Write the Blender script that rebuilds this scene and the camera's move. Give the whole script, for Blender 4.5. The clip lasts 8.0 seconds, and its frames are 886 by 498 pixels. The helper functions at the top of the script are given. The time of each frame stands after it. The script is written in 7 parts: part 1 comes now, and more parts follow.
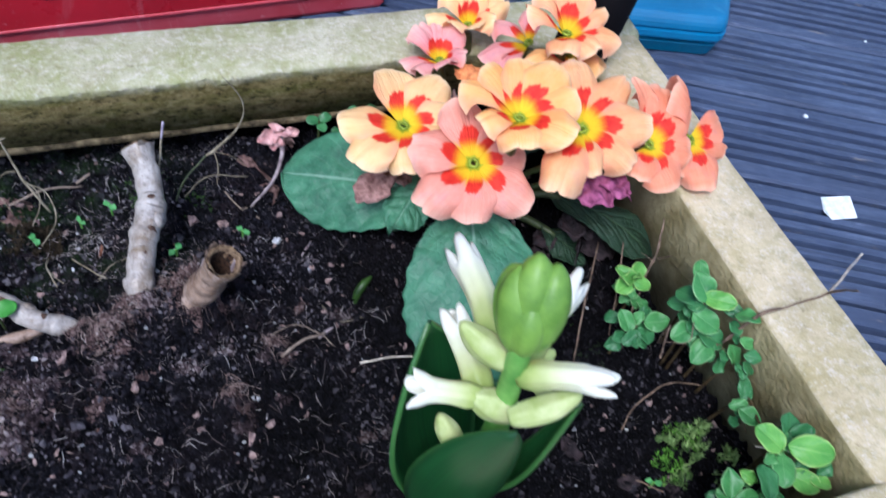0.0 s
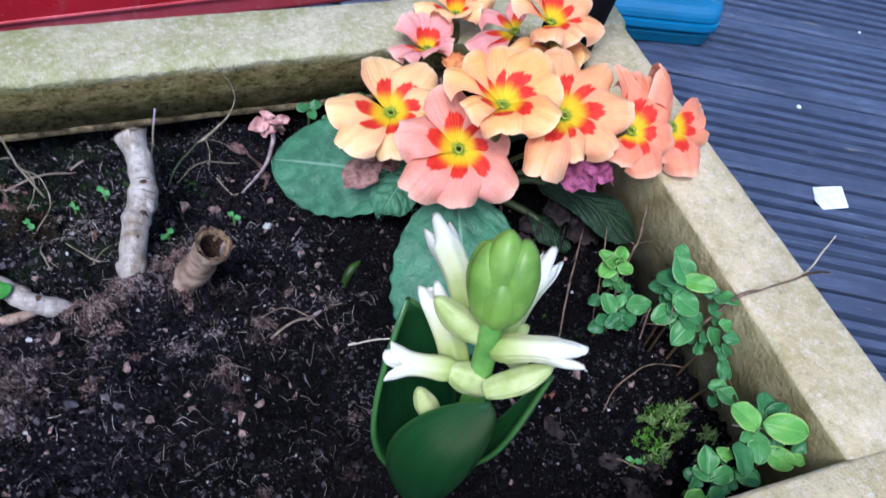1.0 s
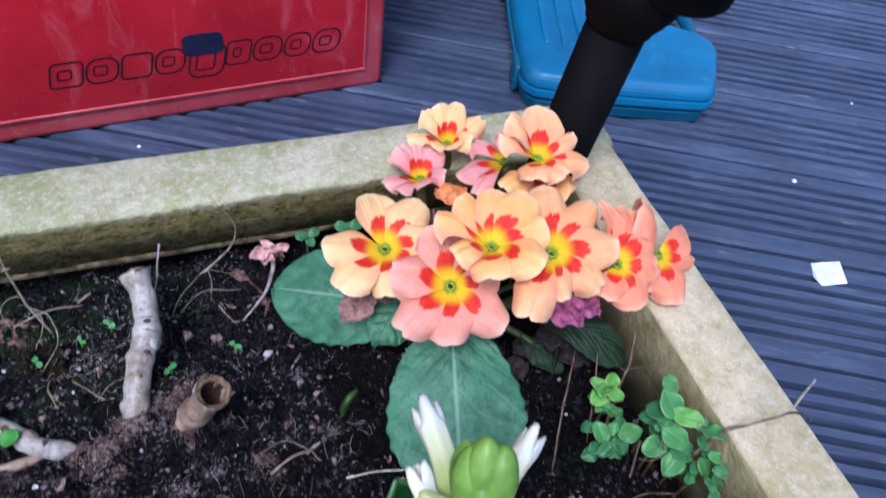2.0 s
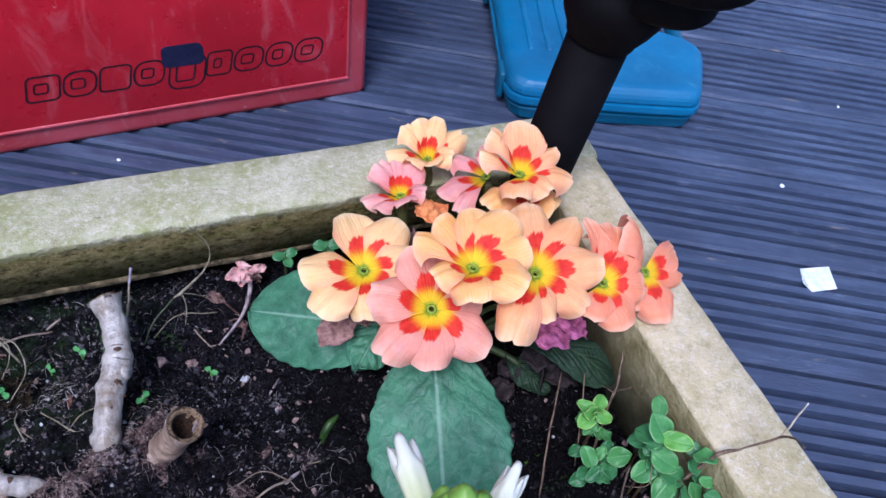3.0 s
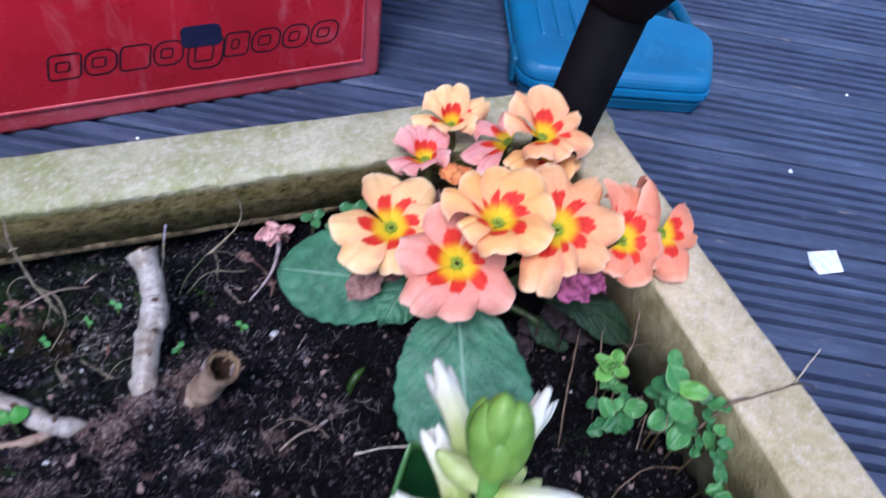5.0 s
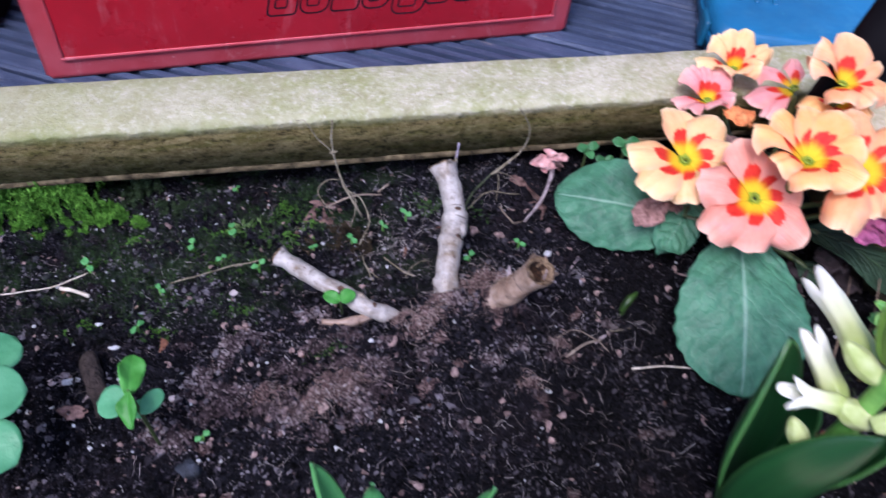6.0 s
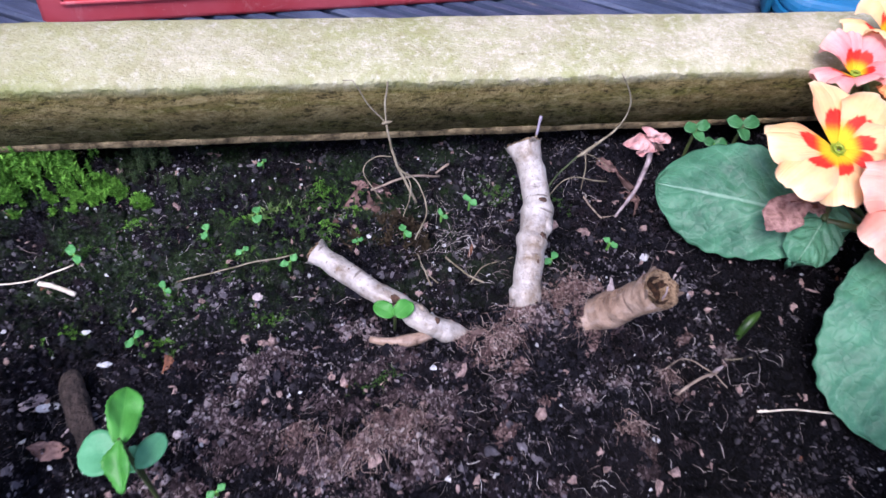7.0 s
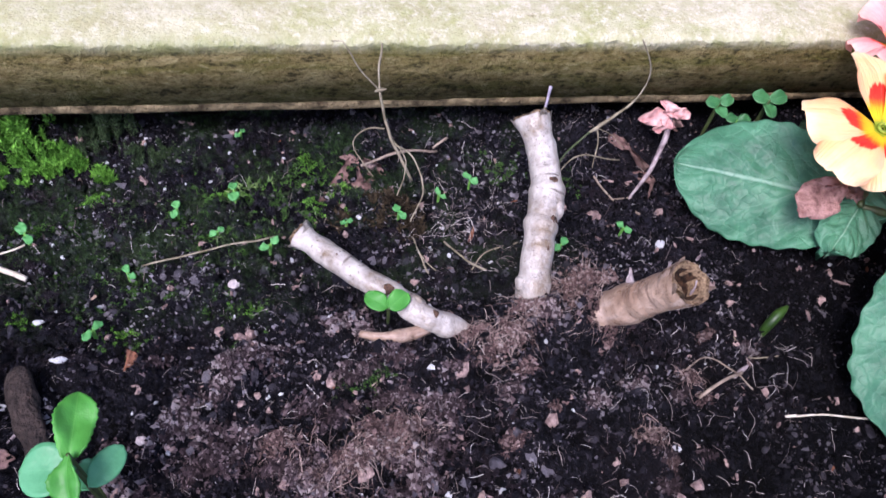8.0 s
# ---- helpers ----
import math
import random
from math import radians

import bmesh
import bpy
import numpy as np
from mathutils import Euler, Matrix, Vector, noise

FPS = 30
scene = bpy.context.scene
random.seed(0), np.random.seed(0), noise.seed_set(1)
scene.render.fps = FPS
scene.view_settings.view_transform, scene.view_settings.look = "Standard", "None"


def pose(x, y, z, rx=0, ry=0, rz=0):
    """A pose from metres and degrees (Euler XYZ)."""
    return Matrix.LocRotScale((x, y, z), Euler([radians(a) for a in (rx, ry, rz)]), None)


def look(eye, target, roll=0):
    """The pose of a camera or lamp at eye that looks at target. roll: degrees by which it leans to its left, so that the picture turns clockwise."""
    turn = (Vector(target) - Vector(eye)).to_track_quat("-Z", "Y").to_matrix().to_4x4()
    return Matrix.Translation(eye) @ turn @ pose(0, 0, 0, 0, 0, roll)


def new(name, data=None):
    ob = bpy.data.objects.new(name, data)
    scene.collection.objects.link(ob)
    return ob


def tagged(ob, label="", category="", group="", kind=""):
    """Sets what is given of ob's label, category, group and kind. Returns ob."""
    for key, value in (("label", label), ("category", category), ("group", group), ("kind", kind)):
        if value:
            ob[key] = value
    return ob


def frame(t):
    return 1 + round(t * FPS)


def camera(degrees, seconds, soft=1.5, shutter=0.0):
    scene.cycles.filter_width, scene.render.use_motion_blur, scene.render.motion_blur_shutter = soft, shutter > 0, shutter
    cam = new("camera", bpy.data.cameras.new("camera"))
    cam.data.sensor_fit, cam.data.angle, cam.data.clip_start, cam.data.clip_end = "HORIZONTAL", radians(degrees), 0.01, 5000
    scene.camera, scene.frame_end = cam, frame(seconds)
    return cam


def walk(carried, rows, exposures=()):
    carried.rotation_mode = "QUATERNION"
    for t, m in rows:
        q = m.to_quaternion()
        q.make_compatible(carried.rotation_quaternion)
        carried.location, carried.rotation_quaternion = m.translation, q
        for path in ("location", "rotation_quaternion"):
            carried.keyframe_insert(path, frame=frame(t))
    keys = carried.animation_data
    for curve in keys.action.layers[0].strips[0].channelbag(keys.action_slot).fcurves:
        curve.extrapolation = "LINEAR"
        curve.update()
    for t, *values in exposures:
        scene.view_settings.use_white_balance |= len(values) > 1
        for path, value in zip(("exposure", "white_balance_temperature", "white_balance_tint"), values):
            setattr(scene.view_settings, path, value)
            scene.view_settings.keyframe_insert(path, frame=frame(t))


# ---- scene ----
cam = camera(58.99, 8.0, shutter=0.5)
# seconds, x, y, z, and the turn in degrees
PATH = [
    (0.0, 0.0000, 0.0000, 0.5300, 39.67, -7.33, -18.35),
    (0.5, 0.0046, -0.0112, 0.5237, 38.87, -7.56, -18.63),
    (1.0, 0.0029, -0.0083, 0.5335, 39.16, -7.32, -18.34),
    (1.5, 0.0079, -0.0121, 0.5521, 41.00, -6.20, -18.64),
    (2.0, 0.0120, 0.0106, 0.5661, 42.66, -6.16, -18.75),
    (2.2, 0.0131, 0.0159, 0.5665, 43.14, -5.94, -19.02),
    (3.3, 0.0213, 0.0222, 0.5631, 43.05, -6.22, -19.89),
    (3.5, 0.0196, 0.0240, 0.5638, 43.16, -6.22, -19.82),
    (4.0, 0.0194, 0.0254, 0.5643, 43.08, -6.56, -19.64),
    (4.2, 0.0198, 0.0262, 0.5661, 43.14, -6.62, -19.75),
    (5.3, -0.0193, -0.0131, 0.5562, 41.97, -5.80, -18.39),
    (5.5, -0.0469, -0.0217, 0.5535, 41.23, -5.55, -16.26),
    (6.0, -0.0885, -0.0037, 0.5552, 39.65, -4.52, -10.57),
    (6.5, -0.0921, 0.0270, 0.5249, 38.88, -4.59, -9.04),
    (7.0, -0.1017, 0.0573, 0.5015, 37.15, -5.62, -8.74),
    (7.5, -0.1010, 0.0768, 0.4860, 36.54, -6.58, -8.50),
    (8.0, -0.1023, 0.0780, 0.4787, 35.38, -7.18, -8.95),
]
EXPOSURES = [(0.0, 1.14, 5650, 14), (1.3, 1.12, 5600, 16), (2.2, 1.04, 5560, 19), (4.2, 1.02, 5520, 21), (5.5, 1.05, 5650, 24), (6.0, 1.25, 5750, 27), (8.0, 1.64, 6100, 28)]
walk(cam, [(t, pose(*p)) for t, *p in PATH], EXPOSURES)

# ---- light ----
SUN_AZIMUTH, SUN_HEIGHT = 232.0, 58.0  # degrees anticlockwise from +x, and up
world = bpy.data.worlds.new("overcast_sky")
scene.world = world
world.use_nodes = True
sky = world.node_tree.nodes.new("ShaderNodeTexSky")
sky.sky_type, sky.sun_disc = "NISHITA", False
sky.sun_elevation, sky.sun_rotation = radians(SUN_HEIGHT), radians(90 - SUN_AZIMUTH)
sky.air_density, sky.dust_density, sky.ozone_density = 1.0, 2.0, 1.5
world.node_tree.links.new(sky.outputs[0], world.node_tree.nodes["Background"].inputs[0])
world.node_tree.nodes["Background"].inputs[1].default_value = 0.11
sun = new("sun", bpy.data.lights.new("sun", "SUN"))
sun.data.energy, sun.data.angle, sun.data.color = 1.35, radians(22), (1.0, 0.99, 0.975)
a, h = radians(SUN_AZIMUTH), radians(SUN_HEIGHT)
sun.matrix_world = look((3 * math.cos(a) * math.cos(h), 3 * math.sin(a) * math.cos(h), 3 * math.sin(h)), (0, 0, 0))

# ---- materials ----


def hexa(text):
    """Linear colour from a picture's hex code."""
    v = [int(text[i:i + 2], 16) / 255 for i in (0, 2, 4)]
    return tuple(c / 12.92 if c <= 0.04045 else ((c + 0.055) / 1.055) ** 2.4 for c in v) + (1.0,)


class Shade:
    """A small node tree writer round one Principled shader."""

    def __init__(self, name, rough=0.7, spec=0.3, metal=0.0):
        self.mat = bpy.data.materials.new(name)
        self.mat.use_nodes = True
        self.tree = self.mat.node_tree
        self.bsdf = self.tree.nodes["Principled BSDF"]
        self.bsdf.inputs["Roughness"].default_value = rough
        self.bsdf.inputs["Specular IOR Level"].default_value = spec
        self.bsdf.inputs["Metallic"].default_value = metal
        self.place = self.tree.nodes.new("ShaderNodeNewGeometry").outputs["Position"]

    def node(self, kind, **inputs):
        n = self.tree.nodes.new(kind)
        for key, value in inputs.items():
            self.put(n.inputs[key.replace("_", " ")], value)
        return n

    def put(self, socket, value):
        if isinstance(value, bpy.types.NodeSocket):
            self.tree.links.new(value, socket)
        else:
            socket.default_value = value

    def stretch(self, scale, turn=0.0, source=None):
        """Turn about z first, then scale, so that streaks follow the turned x axis."""
        first = self.node("ShaderNodeMapping", Vector=source or self.place)
        first.inputs["Rotation"].default_value = (0, 0, turn)
        n = self.node("ShaderNodeMapping", Vector=first.outputs[0])
        n.inputs["Scale"].default_value = scale
        return n.outputs[0]

    def noise(self, scale, detail=4.0, rough=0.6, vector=None, distort=0.0):
        return self.node("ShaderNodeTexNoise", Vector=vector or self.place, Scale=scale, Detail=detail, Roughness=rough, Distortion=distort).outputs[0]

    def ramp(self, value, stops):
        n = self.tree.nodes.new("ShaderNodeValToRGB")
        self.put(n.inputs[0], value)
        e = n.color_ramp.elements
        while len(e) < len(stops):
            e.new(0.5)
        for item, (at, colour) in zip(e, stops):
            item.position = at
            item.color = colour if len(colour) == 4 else (*colour, 1)
        return n.outputs[0]

    def step(self, value, low, high):
        n = self.node("ShaderNodeMapRange", Value=value)
        n.inputs["From Min"].default_value, n.inputs["From Max"].default_value = low, high
        return n.outputs[0]

    def mix(self, fac, a, b, blend="MIX"):
        n = self.tree.nodes.new("ShaderNodeMix")
        n.data_type, n.blend_type = "RGBA", blend
        self.put(n.inputs[0], fac)
        self.put(n.inputs[6], a)
        self.put(n.inputs[7], b)
        return n.outputs[2]

    def maths(self, op, a, b=0.0):
        n = self.tree.nodes.new("ShaderNodeMath")
        n.operation = op
        self.put(n.inputs[0], a)
        self.put(n.inputs[1], b)
        return n.outputs[0]

    def colour(self, value):
        self.put(self.bsdf.inputs["Base Color"], value)
        return self

    def gloss(self, value):
        self.put(self.bsdf.inputs["Roughness"], value)
        return self

    def bump(self, height, distance, strength=1.0):
        n = self.node("ShaderNodeBump", Height=height, Distance=distance, Strength=strength)
        self.put(self.bsdf.inputs["Normal"], n.outputs[0])
        return self

    def thin(self, colour, share):
        """Let part of the light through, as leaves and petals do."""
        t = self.node("ShaderNodeBsdfTranslucent", Color=colour)
        m = self.node("ShaderNodeMixShader", Fac=share)
        self.put(m.inputs[1], self.bsdf.outputs[0])
        self.put(m.inputs[2], t.outputs[0])
        self.put(self.tree.nodes["Material Output"].inputs[0], m.outputs[0])
        return self

    def island(self):
        return self.tree.nodes.new("ShaderNodeNewGeometry").outputs["Random Per Island"]

    def each(self):
        return self.tree.nodes.new("ShaderNodeObjectInfo").outputs["Random"]

    def uv(self):
        n = self.node("ShaderNodeSeparateXYZ", Vector=self.tree.nodes.new("ShaderNodeTexCoord").outputs["UV"])
        return n.outputs[0], n.outputs[1]


def two_tone(name, dark, light, scale, rough=0.7, relief=0.0, relief_scale=None, spec=0.3, low=0.35, high=0.65):
    s = Shade(name, rough, spec)
    n = s.noise(scale)
    s.colour(s.ramp(n, [(low, hexa(dark)), (high, hexa(light))]))
    if relief:
        s.bump(s.noise(relief_scale or scale * 3), relief)
    return s.mat


def wood_tones(s, base, light, algae, grain_turn):
    """Weathered sawn timber: fine pale fuzz, blotches of green algae, dark specks. Colour and relief."""
    grain = s.noise(1.0, 6, 0.65, s.stretch((70, 900, 900), grain_turn))
    fine = s.noise(1.0, 3, 0.7, s.stretch((500, 1300, 1300), grain_turn))
    speck = s.noise(420, 4, 0.7)
    c = s.ramp(s.noise(34, 6, 0.72), [(0.34, hexa(base)), (0.62, hexa(light))])
    c = s.mix(s.step(s.noise(24, 6, 0.78, distort=0.5), 0.42, 0.66), c, hexa(algae))
    c = s.mix(s.maths("MULTIPLY", s.step(grain, 0.35, 0.75), 0.25), c, hexa(base))
    c = s.mix(s.maths("MULTIPLY", s.step(s.noise(170, 6, 0.8), 0.5, 0.66), 0.55), c, hexa("8f8862"))
    c = s.mix(s.maths("MULTIPLY", s.step(speck, 0.62, 0.74), 0.8), c, hexa("6d6248"))
    c = s.mix(s.maths("MULTIPLY", s.step(s.noise(300, 6, 0.8), 0.5, 0.66), 0.6), c, hexa("dcd5c8"))
    return c, s.maths("ADD", s.maths("MULTIPLY", fine, 0.5), s.maths("MULTIPLY", s.maths("ADD", speck, s.noise(900, 3, 0.7)), 0.7))


def inner_shade_tones(s):
    """Pitted algae-stained timber, the inner face's shade put into its brown and olive, darker in the pits. Colour and
    relief.
    """
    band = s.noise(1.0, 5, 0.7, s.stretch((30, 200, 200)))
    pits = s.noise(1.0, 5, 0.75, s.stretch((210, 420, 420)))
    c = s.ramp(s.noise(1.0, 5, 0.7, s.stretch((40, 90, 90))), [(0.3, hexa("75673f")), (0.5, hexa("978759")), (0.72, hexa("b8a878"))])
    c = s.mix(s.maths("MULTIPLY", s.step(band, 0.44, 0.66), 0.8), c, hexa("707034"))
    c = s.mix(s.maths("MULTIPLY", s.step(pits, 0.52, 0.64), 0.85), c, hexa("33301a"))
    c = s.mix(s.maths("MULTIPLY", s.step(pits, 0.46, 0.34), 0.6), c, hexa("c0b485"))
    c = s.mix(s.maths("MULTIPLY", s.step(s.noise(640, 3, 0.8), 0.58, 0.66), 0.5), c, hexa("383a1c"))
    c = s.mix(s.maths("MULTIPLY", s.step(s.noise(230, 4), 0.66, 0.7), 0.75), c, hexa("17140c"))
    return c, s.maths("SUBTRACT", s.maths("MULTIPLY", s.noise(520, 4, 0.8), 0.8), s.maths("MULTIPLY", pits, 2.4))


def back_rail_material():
    """Pale top; algae and painted shade darken the inner face up to a ragged line just below the arris."""
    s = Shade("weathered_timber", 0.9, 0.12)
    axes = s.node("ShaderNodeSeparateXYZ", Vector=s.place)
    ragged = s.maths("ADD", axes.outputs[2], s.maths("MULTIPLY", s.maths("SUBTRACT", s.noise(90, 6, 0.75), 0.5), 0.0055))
    inner_face = s.maths("MULTIPLY", s.step(ragged, 0.3034, 0.2998), s.step(axes.outputs[1], BACK_IN + 0.016, BACK_IN + 0.012))
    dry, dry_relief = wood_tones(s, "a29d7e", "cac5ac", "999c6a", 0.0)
    dark_part, dark_part_relief = inner_shade_tones(s)
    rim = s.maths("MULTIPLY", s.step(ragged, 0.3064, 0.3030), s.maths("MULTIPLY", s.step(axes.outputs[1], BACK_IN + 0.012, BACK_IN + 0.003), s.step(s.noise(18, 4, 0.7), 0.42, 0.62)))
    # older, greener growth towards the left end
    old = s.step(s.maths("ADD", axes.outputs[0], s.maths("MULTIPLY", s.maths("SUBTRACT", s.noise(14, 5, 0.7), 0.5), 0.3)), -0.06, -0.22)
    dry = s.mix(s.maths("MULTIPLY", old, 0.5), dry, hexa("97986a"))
    s.colour(s.mix(inner_face, s.mix(s.maths("MULTIPLY", rim, 0.7), dry, hexa("6f7a3a")), dark_part))
    s.bump(s.mix(inner_face, s.maths("MULTIPLY", dry_relief, 0.35), dark_part_relief), 0.0026)
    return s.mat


def side_rail_material():
    s = Shade("weathered_timber_side", 0.9, 0.12)
    dry, relief = wood_tones(s, "b2a484", "d6c8a6", "a89c70", radians(90))
    s.colour(dry)
    s.bump(relief, 0.0007)
    return s.mat


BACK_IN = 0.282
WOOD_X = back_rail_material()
WOOD_Y = side_rail_material()
# side rail's inner face: olive algae, with the face's shade in the colour
WOOD_IN = two_tone("olive_stained_shade_timber", "857a52", "b0a47c", 70, 0.85, 0.0012, 420)
WOOD_EDGE = two_tone("pale_split_edge", "322a1c", "897a5c", 150, 0.9, 0.002, 500, 0.2, 0.36, 0.66)
# near-black back boards: the shadow in the gap under the rail, painted on
WOOD_GAP_SHADE = two_tone("gap_shade_board", "0a0807", "181310", 60, 1.0, 0.001, 300, 0.03)
WOOD_WALL = two_tone("planter_board", "5e5540", "8c8162", 30, 0.85, 0.001, 300)


def algae(s, c, share):
    """Green algae staining the soil at the back of the bed, and a blacker part by the side rail, both ragged."""
    axes = s.node("ShaderNodeSeparateXYZ", Vector=s.place)
    back = s.maths("MULTIPLY", s.step(axes.outputs[1], 0.2, 0.235), s.step(axes.outputs[0], 0.01, -0.06))
    patch = s.step(s.noise(48, 5, 0.7, distort=0.4), 0.47, 0.62)
    green = s.ramp(s.noise(700, 3), [(0.35, hexa("22331a")), (0.7, hexa("567c44"))])
    c = s.mix(s.maths("MULTIPLY", s.maths("MULTIPLY", back, patch), share), c, green)
    # blacker soil towards the side rail and the front, with a ragged border
    dark_part = s.step(s.maths("ADD", s.maths("SUBTRACT", axes.outputs[0], s.maths("MULTIPLY", s.maths("SUBTRACT", axes.outputs[1], 0.16), 0.7)), s.maths("MULTIPLY", s.maths("SUBTRACT", s.noise(22, 5, 0.7), 0.5), 0.07)), -0.02, 0.035)
    return s.mix(s.maths("MULTIPLY", dark_part, 0.6), c, hexa("0a090a"))


def soil_material(name):
    s = Shade(name, 0.95, 0.1)
    c = s.ramp(s.noise(480, 8, 0.85), [(0.32, hexa("070607")), (0.47, hexa("17171d")), (0.58, hexa("35343e")), (0.7, hexa("6c6870"))])
    c = s.mix(s.maths("MULTIPLY", s.step(s.noise(26, 5, 0.7), 0.5, 0.66), 0.6), c, hexa("40343a"))
    c = s.mix(s.step(s.noise(2300, 2, 0.6), 0.66, 0.74), c, hexa("a0928f"))
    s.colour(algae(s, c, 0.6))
    s.bump(s.maths("ADD", s.noise(1500, 6, 0.85), s.noise(400, 4, 0.7)), 0.006)
    return s.mat


SOIL = soil_material("moist_potting_soil")


def crumb_material(name, tones, region):
    """Crumbs that differ one by one, and from one patch of the bed to the next."""
    s = Shade(name, 0.95, 0.1)
    value = s.maths("ADD", s.island(), s.maths("MULTIPLY", s.maths("SUBTRACT", s.noise(34, 4, 0.65), 0.52), 1.3))
    c = s.ramp(value, [(0.0, hexa(tones[0])), (0.5, hexa(tones[1])), (0.74, hexa(tones[2])), (0.9, hexa(tones[3])), (1.0, hexa(tones[4]))])
    c = s.mix(s.maths("MULTIPLY", s.step(s.noise(24, 4, 0.6), 0.5, 0.68), 0.28), c, hexa(region))
    c = s.mix(s.maths("MULTIPLY", s.step(s.noise(2600, 4, 0.75), 0.5, 0.75), 0.6), c, hexa("0d0b0d"))
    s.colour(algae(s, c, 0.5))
    s.bump(s.noise(2600, 5, 0.85), 0.002)
    return s.mat


LUMP = crumb_material("soil_lump", ("070607", "14141a", "302f38", "5c5860", "928c94"), "453e45")
CRUMB = crumb_material("soil_crumb", ("060506", "14131a", "35333e", "726b75", "b9b3bb"), "453e45")
PEAT = crumb_material("reddish_fibrous_peat", ("463738", "7f6664", "a68a85", "c6aea8", "e4d6d0"), "94776f")
MAUVE = crumb_material("mauve_dry_compost", ("292124", "5e4f53", "8c797d", "b8a8a8", "dcd0d0"), "80696a")
BARK = two_tone("pinkish_bark_chip", "685452", "b39a92", 500, 0.85, 0.001, 1200)
BARK_RED = two_tone("reddish_bark_flake", "5d3a2c", "8f6048", 400, 0.8, 0.001, 900)
PERLITE = two_tone("white_perlite", "a9abae", "dadcde", 500, 0.8, 0.001, 1500)
STONE_PALE = two_tone("pale_pebble", "9a8f90", "c3b7b4", 300, 0.8, 0.0008, 900)
STONE_DARK = two_tone("dark_stone", "1c2026", "353a44", 250, 0.6, 0.001, 800)


def fibre_material(name, tones):
    s = Shade(name, 0.7, 0.3)
    s.colour(s.ramp(s.island(), [(at, hexa(c)) for at, c in zip((0.0, 0.35, 0.7, 1.0), tones)]))
    return s.mat


FIBRE = fibre_material("dry_root_fibre", ("5a4c4a", "8d807c", "bdb2ac", "f2ece6"))
FIBRE_BROWN = fibre_material("brown_peat_fibre", ("463633", "74605a", "a08a82", "ccbab0"))
STRAW = two_tone("dry_straw", "655d4a", "9a917c", 260, 0.7, 0.0004, 900)
STRAW_GREY = two_tone("grey_dead_stem", "6a5a50", "9c8d7e", 260, 0.8, 0.0005, 900)
STEM_BROWN = two_tone("brown_twig", "4e4034", "877260", 260, 0.75, 0.0005, 900)
ROTTEN = two_tone("rotten_dark_wood", "1a1514", "463b36", 240, 0.9, 0.003, 500)
STEM_PALE = two_tone("bleached_twig", "b9ad98", "ddd4c4", 300, 0.7, 0.0003, 900)
STALK_PALE = two_tone("pale_withered_stalk", "6e5f62", "b3a6a6", 240, 0.75, 0.0006, 900)
LILAC = two_tone("lilac_dried_tip", "857d8c", "aaa2ae", 200, 0.7)


def cane_material(name, base, light, dark, end, shine):
    """Peeling stem of a cut-back shrub: long streaks, ring scars, brown patches."""
    s = Shade(name, 0.45, 0.5)
    u, v = s.uv()
    round_it = s.maths("MULTIPLY", s.maths("ABSOLUTE", s.maths("SUBTRACT", u, 0.5)), 14.0)
    lengthwise = s.node("ShaderNodeCombineXYZ", X=round_it, Y=s.maths("MULTIPLY", v, 90.0), Z=s.each()).outputs[0]
    rings = s.node("ShaderNodeCombineXYZ", X=s.maths("MULTIPLY", round_it, 0.12), Y=s.maths("MULTIPLY", v, 330.0), Z=s.each()).outputs[0]
    streak = s.noise(1.0, 3, 0.6, lengthwise)
    c = s.ramp(s.noise(85, 4, 0.65), [(0.32, hexa(dark)), (0.46, hexa(base)), (0.66, hexa(light))])
    # silvery highlight along the cane, painted as pale streaks
    c = s.mix(s.maths("MULTIPLY", s.step(streak, 0.5, 0.75), 0.35), c, hexa(shine))
    c = s.mix(s.maths("MULTIPLY", s.step(s.noise(1.0, 2, 0.5, rings), 0.66, 0.7), 0.65), c, hexa(end))
    c = s.mix(s.maths("MULTIPLY", s.step(s.noise(800, 3, 0.7), 0.6, 0.68), 0.6), c, hexa(end))
    s.colour(c)
    s.gloss(s.ramp(s.noise(150, 4, 0.7), [(0.3, (0.2,) * 3), (0.7, (0.55,) * 3)]))
    s.bump(s.maths("ADD", s.noise(300, 4, 0.6), s.maths("MULTIPLY", s.noise(1.0, 2, 0.5, rings), 0.9)), 0.0008)
    return s.mat


CANE = cane_material("pale_cane_bark", "968e86", "bab4ac", "75644f", "3c2b20", "d6d2cc")
CANE_TAN = cane_material("tan_cane_bark", "8c7462", "ae9684", "70584a", "523f35", "d4c6be")
CANE_KNOT = two_tone("cane_knot", "33241e", "6b5140", 500, 0.8, 0.0008, 1200)
PITH = two_tone("frayed_cut_end", "4d3828", "a98f70", 900, 0.9, 0.0015, 1500)
HOLLOW = two_tone("dark_hollow_pith", "150d09", "4a3323", 700, 0.95, 0.001, 1200)


